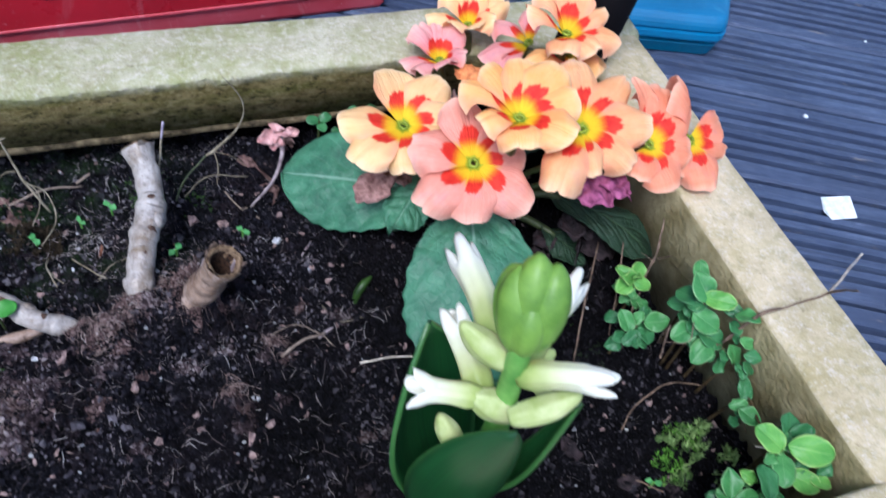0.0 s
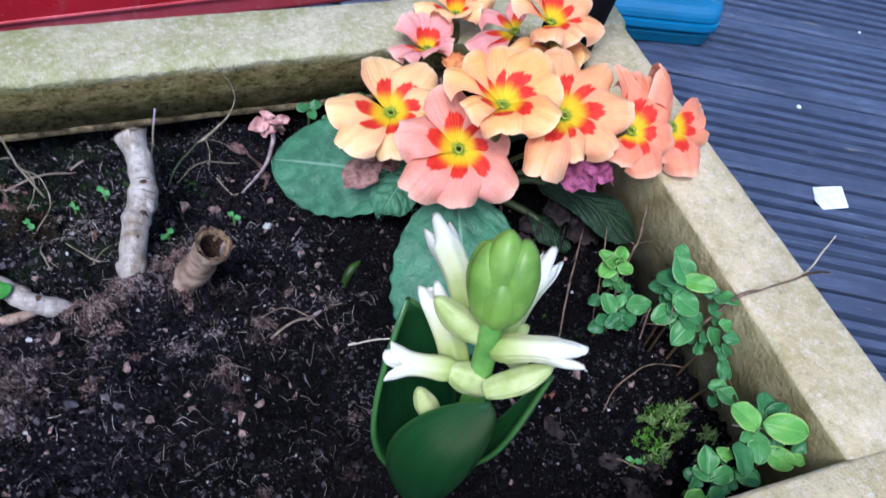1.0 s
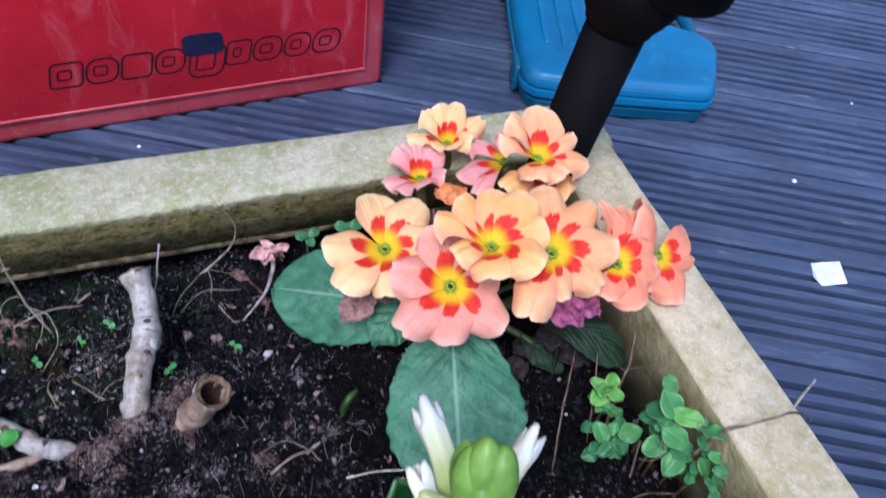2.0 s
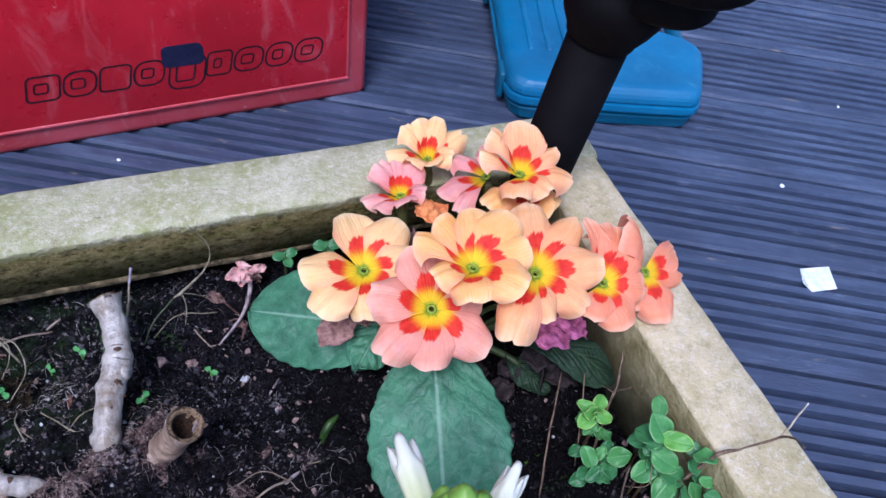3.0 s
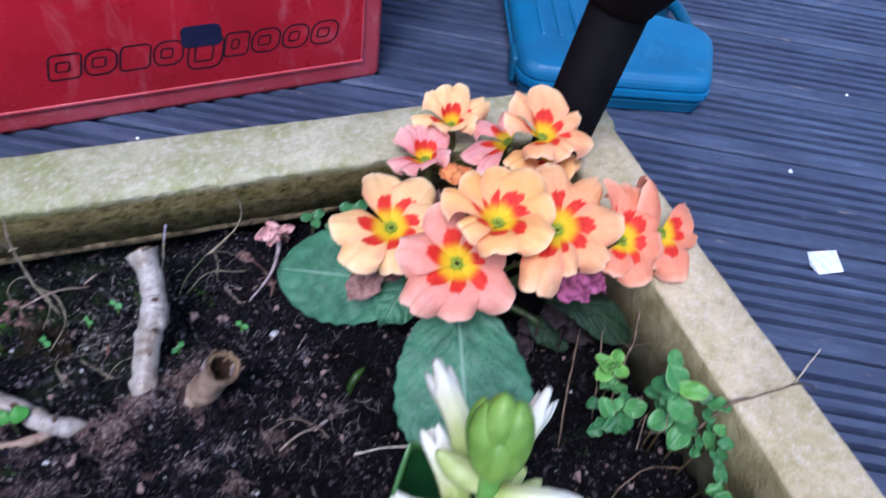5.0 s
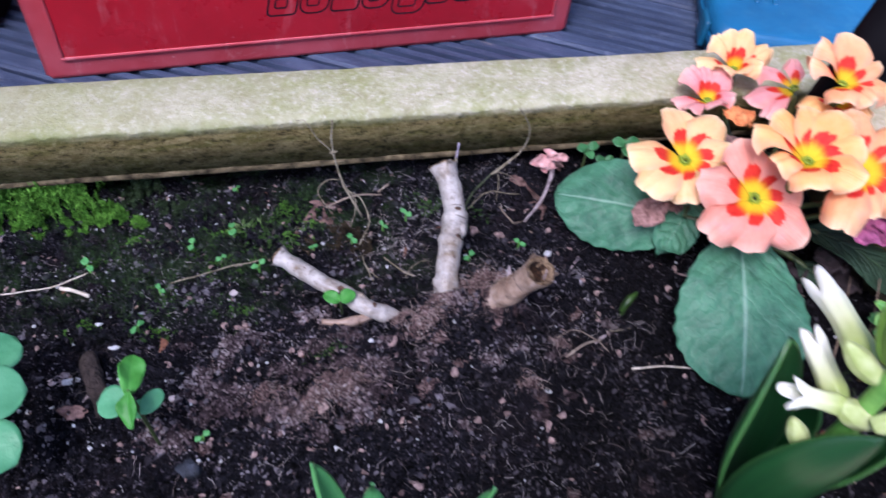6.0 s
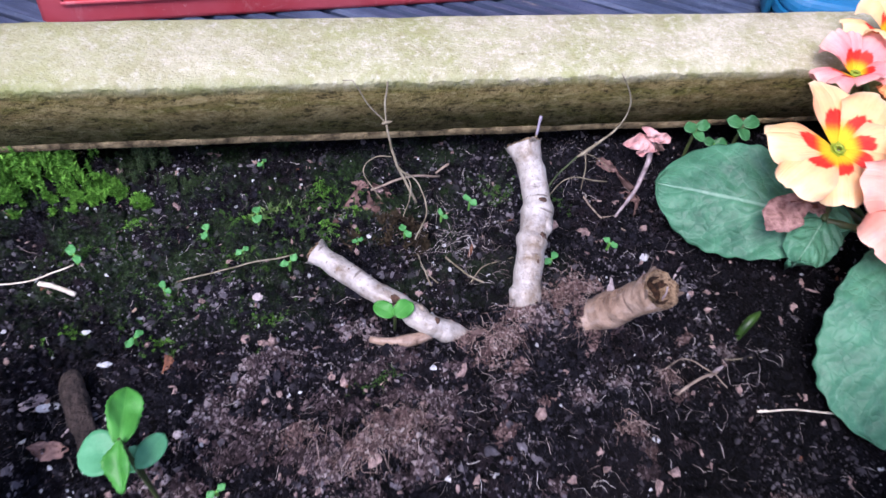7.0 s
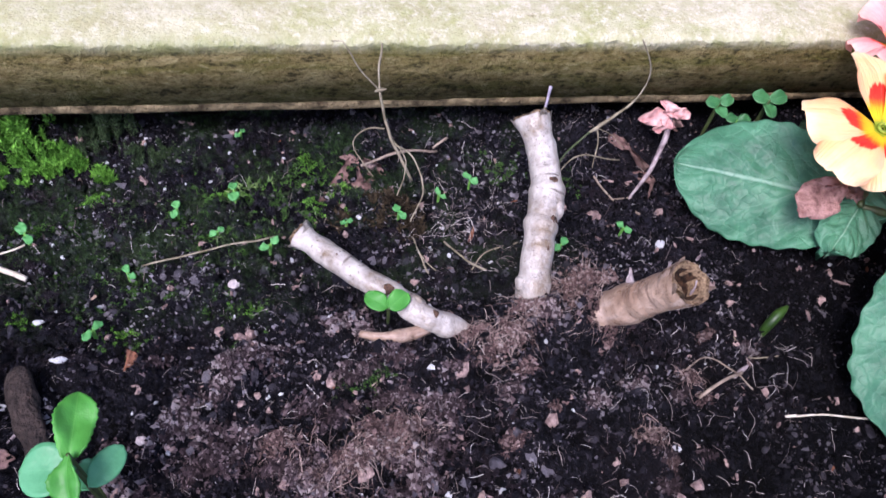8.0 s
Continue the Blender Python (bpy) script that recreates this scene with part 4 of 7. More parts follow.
PETALS = {"peach": petal_set(PETAL_PEACH), "salmon": petal_set(PETAL_SALMON), "pink": petal_set(PETAL_PINK), "coral": petal_set(PETAL_CORAL), "gold": petal_set(PETAL_GOLD), "cream": petal_set(PETAL_CREAM)}


def primrose_flower(plant, crown, at, normal, colour, petals, seed, label):
    """A flower on its stalk: calyx and eye as the part, petals under it (turn in degrees, length in mm, breadth, lift in degrees)."""
    rng = random.Random(seed)
    at, axis = Vector(at), frame_of(normal, (0, 1, 0))
    n = axis.col[2]
    bm = bmesh.new()
    back = at - n * 0.022
    mid = (Vector(crown) + back) / 2 + Vector((0, 0, 0.008))
    tube(bm, [(*crown, 0.0016), (*mid, 0.0013), (*back, 0.0014)], 6, 5)
    part("flower_stalk", bm, STALK_DULL, plant, "slender hairy green stalk")
    bm = bmesh.new()
    tube(bm, [(*back, 0.0016), (*(at - n * 0.016), 0.0024), (*(at - n * 0.006), 0.0026), (*(at - n * 0.003), 0.0020)], 10, 3)
    rim = [at + (axis.col[0] * math.cos(t) + axis.col[1] * math.sin(t)) * 0.0016 + n * 0.0012 for t in np.linspace(0, 2 * math.pi, 12)]
    tube(bm, [(*p, 0.0006) for p in rim], 6, 2)
    for f in bm.faces:
        f.material_index = 1 if (f.calc_center_median() - at).dot(n) > -0.0005 else 0
    flower = part("flower", bm, [CALYX, EYE], plant, label)
    for k, (turn, length, broad, lift) in enumerate(petals):
        ob = new("petal", PETALS[colour][(k * 3 + seed) % 8])
        ob.parent = flower
        local = Matrix.Rotation(radians(turn), 4, "Z") @ Matrix.Translation((0, 0.001, 0.0003 * (k % 2))) @ Matrix.Rotation(radians(lift), 4, "X") @ Matrix.Rotation(radians(13 + rng.uniform(-5, 5)), 4, "Y")
        r = length * 0.00098
        m = Matrix.Translation(at - ORIGIN[plant.name]) @ axis.to_4x4() @ local @ Matrix.Diagonal((r * broad * 1.06, r, r, 1))
        ob.matrix_local = m


def crumpled(bm, at, size, seed, folds=5):
    """A withered, folded scrap of petal or leaf."""
    rows, n = [], 10
    for i in range(n + 1):
        v = i / n * 2 - 1
        row = []
        for j in range(n + 1):
            u = j / n * 2 - 1
            p = Vector((u, v, seed))
            row.append(Vector(at) + Vector((u * (1 - 0.35 * v * v) + 0.3 * noise.noise(p * 2), v * (1 - 0.3 * u * u) + 0.3 * noise.noise(p * 2.2 + Vector((5, 0, 0))), 0.42 * noise.noise(p * 1.9 + Vector((0, 7, 0))) + 0.14 * math.sin(u * folds + seed) + 0.12 * noise.noise(p * 5.1))) * size)
        rows.append(row)
    sheet(bm, rows)


def build_primrose():
    crown = Vector((0.127, 0.218, 0.252))
    plant = thing("primrose", crown, "primrose with peach and pink flowers, red-ringed yellow eyes and crinkled leaves", "flower")
    base = crown + Vector((0, 0, 0.012))
    wide = "open peach flower with a red-ringed yellow eye"
    rosy = "salmon flower with a red-ringed yellow eye"
    pink = "small pink flower with a red-ringed yellow eye"
    flowers = [
        ((0.0882, 0.2293, 0.3126), (-0.05, -0.2, 1.0), "cream", [(357, 27.7, 0.86, 12), (309, 28.4, 0.78, 14), (71, 27.5, 0.76, 6), (116, 28.5, 0.76, 6), (168, 22.5, 0.8, 8), (222, 22.0, 0.8, 8), (268, 23.0, 0.78, 16)], wide),
        ((0.1081, 0.2002, 0.3160), (-0.1, -0.45, 0.9), "salmon", [(354, 26.8, 0.85, 10), (58, 26.1, 0.85, 10), (111, 29.0, 0.7, 6), (158, 24.7, 0.84, 8), (213, 28.5, 0.72, 8), (262, 20.8, 0.8, 8), (305, 24.0, 0.75, 4)], rosy),
        ((0.1225, 0.1985, 0.3380), (0.0, -0.05, 1.0), "gold", [(40, 26.4, 0.62, 16), (10, 25.4, 0.72, 22), (338, 25.4, 0.8, 27), (308, 28.0, 0.85, 28), (270, 24.3, 0.85, 24), (216, 23.5, 0.85, 20), (160, 17.5, 1.05, 18), (90, 18.0, 0.8, 18)], wide),
        ((0.1483, 0.1941, 0.3325), (0.02, -0.2, 1.0), "peach", [(344, 32.0, 0.74, 14), (304, 32.0, 0.54, 12), (260, 29.0, 0.72, 14), (222, 24.5, 0.72, 6), (137, 33.0, 0.56, 4), (172, 21.0, 0.6, 4), (66, 22.0, 0.8, 6)], wide),
        ((0.1780, 0.1880, 0.3250), (0.15, -0.3, 1.0), "coral", [(335, 26.4, 0.8, 28), (303, 25.6, 0.75, 25), (258, 19.2, 1.05, 14), (194, 20.6, 0.95, 0), (6, 28.0, 0.45, 25), (150, 16.9, 0.9, 0)], rosy),
        ((0.2040, 0.1940, 0.3180), (0.3, -0.3, 0.9), "coral", [(50, 31.0, 0.62, 40), (296, 23.9, 0.62, 10), (190, 23.3, 0.8, 4), (264, 22.6, 0.55, 2), (142, 18.2, 0.8, -10)], rosy),
        ((0.1357, 0.2855, 0.3176), (-0.1, 0.0, 1.0), "cream", [(352, 21.0, 0.66, 50), (318, 21.5, 0.62, 46), (24, 20.5, 0.64, 50), (284, 23.0, 0.6, 24), (68, 20.0, 0.6, 20), (115, 15.0, 0.8, 38), (182, 13.0, 1.05, 40), (236, 14.5, 0.9, 38)], wide),
        ((0.1184, 0.2719, 0.3099), (-0.1, 0.12, 1.0), "pink", [(18, 20.0, 0.78, 50), (346, 18.0, 0.62, 48), (308, 18.5, 0.82, 44), (52, 18.0, 0.62, 34), (86, 18.6, 0.6, 14), (118, 17.0, 0.62, 14), (180, 13.0, 0.95, 34), (238, 13.5, 0.85, 36)], pink),
        ((0.1600, 0.2405, 0.3425), (0.05, 0.05, 1.0), "peach", [(342, 24.0, 0.92, 50), (30, 23.5, 0.6, 46), (64, 22.0, 0.62, 30), (282, 21.0, 0.55, 26), (252, 23.2, 0.6, 12), (206, 16.0, 0.95, 10), (145, 16.5, 0.9, 10)], wide),
        ((0.1570, 0.2630, 0.3220), (-0.2, 0.1, 1.0), "pink", [(81, 23.8, 0.72, 0), (31, 20.4, 0.62, 20), (115, 23.0, 0.5, -4), (335, 17.3, 0.6, 30)], pink),
        ((0.1650, 0.2430, 0.3300), (0.1, -0.15, 1.0), "gold", [(102, 22.2, 0.7, 8), (144, 17.0, 0.95, 6), (200, 16.6, 0.95, 4), (242, 17.3, 0.7, 8)], "yellow-orange flower half hidden under another"),
    ]
    for k, (at, n, colour, petals, label) in enumerate(flowers):
        primrose_flower(plant, base, at, n, colour, petals, k, label)
    # leaves: root, tip, facing, width, material
    leaves = [
        ((0.105, 0.2160, 0.283), (0.0452, 0.2545, 0.2690), (-0.35, -0.55, 1.0), 0.046, LEAF_PRIMROSE, 0.5, 0.0016),
        ((0.112, 0.203, 0.292), (0.099, 0.1395, 0.2555), (-0.12, -0.12, 1.0), 0.060, LEAF_PRIMROSE, 0.75, 0.002),
        ((0.1, 0.2262, 0.284), (0.0810, 0.2075, 0.277), (-0.2, -0.5, 1.0), 0.021, LEAF_PRIMROSE, 0.35, 0.002),
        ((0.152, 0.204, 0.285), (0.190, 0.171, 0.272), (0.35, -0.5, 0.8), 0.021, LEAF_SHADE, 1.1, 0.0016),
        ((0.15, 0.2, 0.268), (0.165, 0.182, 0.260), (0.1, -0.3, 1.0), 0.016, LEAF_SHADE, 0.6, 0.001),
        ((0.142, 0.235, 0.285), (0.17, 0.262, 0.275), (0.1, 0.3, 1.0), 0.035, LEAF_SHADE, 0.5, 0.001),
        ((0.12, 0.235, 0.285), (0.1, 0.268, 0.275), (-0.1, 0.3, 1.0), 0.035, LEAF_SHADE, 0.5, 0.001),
    ]
    for k, (root, tip, n, width, material, bend, crinkle) in enumerate(leaves):
        root, tip = Vector(root), Vector(tip)
        way = tip - root
        bm = leaf_mesh(way.length * 1.06, width, bend, -0.14, crinkle * 0.5, 0.0024, 2.1, 0.62, k * 2.7 + 1, 64, 48, 0.56, 0.02, 0.0011 if material == LEAF_PRIMROSE else 0.0006)
        lift = Matrix.Rotation(bend * 0.5, 4, "X")
        bm.transform(lift)
        set_leaf(bm, root, n, way)
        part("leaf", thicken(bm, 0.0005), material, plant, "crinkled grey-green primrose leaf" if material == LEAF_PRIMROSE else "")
        bm = bmesh.new()
        tube(bm, [(*base, 0.002), (*((base + root) / 2 + Vector((0, 0, 0.004))), 0.002), (*root, 0.0017), (*(root + way * 0.3 + Vector((0, 0, 0.0012))), 0.0012)], 6, 4)
        part("leaf_stalk", bm, STALK_DULL, plant)
    # the lowest scraps are near-black to paint the shadow beneath the flowers
    for at, size, seed, material, label in (((0.0875, 0.2215, 0.2905), 0.0042, 5.5, LEAF_DEAD, "shrivelled brown leaf"), ((0.1525, 0.1775, 0.3155), 0.0085, 3.3, WILT, "withered purple flower"),
                                      ((0.1615, 0.178, 0.3155), 0.0065, 7.1, WILT, "withered purple flower"), ((0.128, 0.257, 0.313), 0.0078, 1.4, WILT_ORANGE, "shrivelled orange flower"), ((0.118, 0.243, 0.31), 0.006, 8.2, LEAF_DEAD, "shrivelled brown leaf"),
                                      ((0.15, 0.195, 0.266), 0.006, 4.4, SHRIVEL_SHADE, "shrivelled brown leaf"), ((0.172, 0.186, 0.266), 0.009, 6.6, SHRIVEL_SHADE, "shrivelled brown leaf"), ((0.135, 0.2, 0.262), 0.006, 9.6, SHRIVEL_SHADE, "shrivelled brown leaf"), ((0.124, 0.188, 0.264), 0.0055, 11.3, SHRIVEL_SHADE, "shrivelled brown leaf"), ((0.143, 0.186, 0.264), 0.006, 12.9, SHRIVEL_SHADE, "shrivelled brown leaf"), ((0.160, 0.190, 0.278), 0.008, 14.1, SHRIVEL_SHADE, "shrivelled brown leaf"), ((0.110, 0.192, 0.266), 0.008, 15.7, SHRIVEL_SHADE, "shrivelled brown leaf")):
        bm = bmesh.new()
        crumpled(bm, at, size, seed)
        part("withered_scrap", thicken(bm, 0.0004), material, plant, label)
    bm = bmesh.new()
    crumpled(bm, (0, 0, 0), 1.0, 2.7, 4)
    bm.transform(Matrix.Diagonal((0.0066, 0.0105, 0.0026, 1)))
    set_leaf(bm, (0.0745, 0.2195, 0.2905), (-0.3, -0.5, 1.0), (-0.0185, -0.006, -0.0045))
    part("withered_petal", thicken(bm, 0.0003), WILT_BROWN, plant, "pinkish-brown withered petal stuck to a leaf")


def strap(bm, path, width, facing, cup=0.5, n=26, m=8, blunt=2.6):
    """A fleshy strap leaf along a path, hollow across; facing: where its outer side looks."""
    pts = spline(path, n // (len(path) - 1))
    rows = []
    for i, q in enumerate(pts):
        v = i / (len(pts) - 1)
        a, b = pts[max(i - 1, 0)], pts[min(i + 1, len(pts) - 1)]
        way = Vector(b - a).normalized()
        out = Vector(facing)
        out = (out - way * out.dot(way)).normalized()
        side = way.cross(out)
        w = width / 2 * (0.25 + 0.75 * math.sin(min(v / 0.65, 1) * math.pi / 2) ** 1.4) * max(0.02, 1 - max(0, (v - 0.45) / 0.55) ** blunt) ** 0.75
        rows.append([Vector(q) + side * math.sin(u * cup * 2) * w / max(math.sin(cup * 2), 0.3) - out * (1 - math.cos(u * cup * 2)) * w * 0.9 for u in np.linspace(-1, 1, m + 1)])
    sheet(bm, rows)
    return thicken(bm, 0.0014)


def floret(plant, base, tip, width, spread, seed, label, closed=False, sag=0.0):
    """A tubular hyacinth floret: six fused ridges that part into blunt lobes at the mouth."""
    base, tip = Vector(base), Vector(tip)
    way = (tip - base).normalized()
    length = (tip - base).length
    side = way.cross(Vector((0.2, 0.1, 1))).normalized()
    other = side.cross(way)
    bm = bmesh.new()
    rows, n, m = [], 22, 30
    for i in range(n + 1):
        v = i / n
        if closed:
            r = width / 2 * max(0.0, math.sin(math.pi * (0.14 + 0.86 * v))) ** 0.65
        else:
            r = width / 2 * (0.62 + 0.38 * math.sin(min(v / 0.25, 1.0) * math.pi / 2) - 0.18 * math.sin(math.pi * min(max(0.0, v - 0.2) / 0.6, 1.0)))
        row = []
        for j in range(m + 1):
            t = 2 * math.pi * j / m
            lobe = 0.5 + 0.5 * math.cos(3 * t + seed)
            ridge = 1 + 0.06 * math.cos(6 * t + seed * 2) - 0.05 * (1 - lobe)
            end = 0.0 if closed or v < 0.62 else (v - 0.62) / 0.38
            reach = v * length * (1 - 0.24 * end * (1 - lobe) ** 1.5)
            flare = ridge * (1 + spread * end ** 1.6 * lobe - 0.16 * end * (1 - lobe) - (0.35 if spread < 0.3 else 0.1) * end ** 3) * (1 + 0.06 * noise.noise(Vector((v * 4, math.cos(t), seed))))
            bend = other * sag * length * math.sin(math.pi * v)
            row.append(base + way * reach + bend + (side * math.cos(t) + other * math.sin(t)) * r * flare)
        rows.append(row)
    sheet(bm, rows)
    part("floret", thicken(bm, 0.0005), FLORET_GREEN if closed else FLORET, plant, label)


def build_hyacinth():
    foot = Vector((0.066, 0.089, 0.248))
    plant = thing("hyacinth", foot, "white hyacinth opening from green buds between broad dark green leaves", "flower")
    bm = bmesh.new()
    tube(bm, [(*foot, 0.0045), (0.0655, 0.0815, 0.305, 0.0044), (0.0640, 0.0765, 0.345, 0.0034), (0.0636, 0.0765, 0.368, 0.0029), (0.0630, 0.0768, 0.386, 0.0026), (0.0645, 0.0790, 0.395, 0.0015)], 12, 6)
    part("stem", bm, STEM_GREEN, plant, "thick pale green flower stem")
    # buds at the top: foot, head, thickness
    buds = [((0.0622, 0.0778, 0.3862), (0.0628, 0.0872, 0.4035), 0.0080), ((0.0656, 0.0768, 0.3866), (0.0712, 0.0832, 0.4062), 0.0084), ((0.0630, 0.0762, 0.3866), (0.0640, 0.0786, 0.3985), 0.0066), ((0.0640, 0.0785, 0.3865), (0.0668, 0.0862, 0.4080), 0.0086), ((0.0668, 0.0790, 0.3850), (0.0735, 0.0865, 0.4000), 0.0074), ((0.0630, 0.0800, 0.3840), (0.0640, 0.0920, 0.3975), 0.0074)]
    core = sum((Vector(high) for low, high, thick in buds), Vector()) / len(buds)
    for k, (low, high, thick) in enumerate(buds):
        low, high = Vector(low), Vector(high)
        high = high.lerp(core, 0.2) + (high - low).normalized() * 0.0008
        r = thick / 2
        bm = bmesh.new()
        tube(bm, [(*low, r * 0.5), (*low.lerp(high, 0.15), r * 0.95), (*low.lerp(high, 0.4), r * 1.2), (*low.lerp(high, 0.66), r * 1.16), (*low.lerp(high, 0.88), r * 0.74), (*high, r * 0.2)], 24, 5)
        way = (high - low).normalized()
        side = way.cross(Vector((0.3, 0.1, 1))).normalized()
        for v in bm.verts:
            q = v.co - low
            out = q - way * q.dot(way)
            t = math.atan2(out.dot(way.cross(side)), out.dot(side))
            v.co -= out * (0.13 * math.exp(-(math.sin(1.5 * t + k) / 0.2) ** 2) - 0.03)
        part("bud", bm, BUD_GREEN, plant, "closed green flower bud" if k == 0 else "")
    white = "white waxy floret"
    floret(plant, (0.0630, 0.0840, 0.3770), (0.0638, 0.1168, 0.3765), 0.0078, 0.25, 0.4, white, sag=0.02)
    floret(plant, (0.0675, 0.0800, 0.3735), (0.0925, 0.1012, 0.3740), 0.0064, 0.25, 1.1, white, sag=-0.06)
    floret(plant, (0.0580, 0.0780, 0.3660), (0.0408, 0.0836, 0.3690), 0.0058, 0.75, 2.0, white)
    floret(plant, (0.0640, 0.0752, 0.3780), (0.0802, 0.0632, 0.3875), 0.0062, 0.1, 2.9, white, sag=0.05)
    floret(plant, (0.0630, 0.0712, 0.3655), (0.0770, 0.0680, 0.3760), 0.0060, 0.0, 0.0, "half-open greenish floret", True, sag=-0.05)
    floret(plant, (0.0630, 0.0785, 0.3780), (0.0528, 0.0872, 0.3860), 0.0062, 0.0, 0.0, "closed yellow-green floret", True, sag=-0.04)
    floret(plant, (0.0602, 0.0805, 0.3610), (0.0580, 0.1030, 0.3683), 0.0072, 0.05, 3.3, white)
    floret(plant, (0.0660, 0.0742, 0.3608), (0.0548, 0.0782, 0.3680), 0.0074, 0.0, 0.0, "half-open greenish floret", True)
    floret(plant, (0.0545, 0.0760, 0.3435), (0.0508, 0.0828, 0.3514), 0.0054, 0.0, 0.0, "closed yellow-green floret", True)
    floret(plant, (0.0690, 0.0800, 0.3670), (0.0775, 0.0825, 0.3720), 0.0040, 0.0, 0.0, "closed yellow-green floret", True)
    floret(plant, (0.0720, 0.0772, 0.3640), (0.0808, 0.0790, 0.3702), 0.0044, 0.0, 0.0, "closed yellow-green floret", True)
    bm = bmesh.new()
    strap(bm, [(0.066, 0.091, 0.25), (0.0590, 0.0942, 0.292), (0.0512, 0.0965, 0.332), (0.0515, 0.1010, 0.3675)], 0.033, (-0.4, 0.92, 0.1), 0.5)
    part("leaf", bm, STRAP, plant, "broad dark green strap leaf")
    bm = bmesh.new()
    strap(bm, [(0.064, 0.086, 0.25), (0.0550, 0.0745, 0.29), (0.0525, 0.0675, 0.335), (0.0618, 0.0660, 0.3680)], 0.0265, (-0.5, -1.0, 0.1), 0.55)
    part("leaf", bm, STRAP, plant)
    bm = bmesh.new()
    strap(bm, [(0.066, 0.088, 0.25), (0.0712, 0.0815, 0.295), (0.0752, 0.0705, 0.335), (0.0780, 0.0668, 0.3735)], 0.0105, (1.0, -0.35, 0.1), 0.6)
    part("leaf", bm, STRAP, plant)
    bm = bmesh.new()
    strap(bm, [(0.067, 0.091, 0.25), (0.0730, 0.0980, 0.285), (0.0740, 0.1000, 0.315), (0.0740, 0.0980, 0.335)], 0.022, (0.4, 1.0, 0.1), 0.55)
    part("leaf", bm, STRAP, plant)


def build_shoots():
    foot = Vector((-0.07, 0.082, soil_height(-0.07, 0.082) - 0.003))
    plant = thing("bulb_shoots", foot, "three young strap leaves of a bulb pushing up through the soil", "plant")
    z = foot.z
    for path, w, f in (([(-0.076, 0.086, z), (-0.084, 0.09, z + 0.035), (-0.092, 0.098, 0.334)], 0.0125, (-0.8, 0.6, 0.2)), ([(-0.07, 0.081, z), (-0.073, 0.083, z + 0.04), (-0.075, 0.0865, 0.337)], 0.0105, (-0.3, -1, 0.2)), ([(-0.062, 0.078, z), (-0.05, 0.077, z + 0.035), (-0.0395, 0.0795, 0.339)], 0.0125, (0.8, -0.5, 0.2))):
        bm = bmesh.new()
        strap(bm, path, w, f, 0.6, 20, 8, 3.5)
        part("leaf", bm, STRAP_TIP, plant)


def herb(label, foot, leaves, stems, seed):
    """A creeping herb; leaves: root, tip and tone; stems: tips of thin stems rising from the foot."""
    rng = random.Random(seed)
    plant = thing("herb_plant", foot, label, "plant", "herbs by the side rail")
    for x, y, z in stems:
        start = Vector((foot[0] + (x - foot[0]) * 0.85, foot[1] + (y - foot[1]) * 0.85 + 0.003, foot[2]))
        tip = Vector((x, y, z))
        bm = bmesh.new()
        tube(bm, [(*start, 0.0006), (*(start.lerp(tip, 0.5) + Vector((0.001, 0.001, 0.002))), 0.0006), (*tip, 0.0005)], 6, 5)
        part("stem", bm, STEM_PINK, plant)
    for k, (x0, y0, z0, x1, y1, z1, tone) in enumerate(leaves):
        root, tip = Vector((x0, y0, z0)), Vector((x1, y1, z1))
        way = tip - root
        face = Vector((rng.uniform(-0.4, 0.2), rng.uniform(-0.75, -0.15), 1.0))
        length = max(way.length * 1.02, 0.0066)
        bm = leaf_mesh(length, length * rng.uniform(0.62, 0.82), rng.uniform(0.25, 0.8), rng.uniform(0.08, 0.3), 0.0006, 0.0007, rng.uniform(1.7, 2.3), 0.55, seed + k * 1.7, 16, 12, rng.uniform(0.42, 0.54), 0.012, 0.00025)
        bm.transform(Matrix.Rotation(0.22, 4, "X"))
        part("leaf", thicken(set_leaf(bm, root - way * 0.05, face, way), 0.0004), (LEAF_HERB_DEEP, LEAF_HERB, LEAF_HERB_YOUNG)[tone], plant)
        # smaller leaves of the pair below
        for turn in (1.3, -1.2):
            if rng.random() < 0.62:
                low = Matrix.Rotation(turn + rng.uniform(-0.4, 0.4), 3, "Z") @ way
                low.z = rng.uniform(-0.2, 0.25) * low.length
                size = way.length * rng.uniform(0.5, 0.78)
                start = root - Vector((0, 0, rng.uniform(0.003, 0.007)))
                end = start + low.normalized() * size
                if end.x < SIDE_IN - 0.003 and start.x < SIDE_IN - 0.003 and end.y > FRONT_IN + 0.002:
                    bm = leaf_mesh(size, size * rng.uniform(0.7, 0.9), rng.uniform(0.2, 0.7), rng.uniform(0.08, 0.3), 0.0006, 0.0006, rng.uniform(1.7, 2.3), 0.55, seed + k * 2.3 + turn, 12, 10, rng.uniform(0.42, 0.54))
                    part("leaf", thicken(set_leaf(bm, start, (rng.uniform(-0.3, 0.2), rng.uniform(-0.6, 0.0), 1.0), low), 0.0004), LEAF_HERB_DEEP if tone < 2 else LEAF_HERB, plant)
    return plant


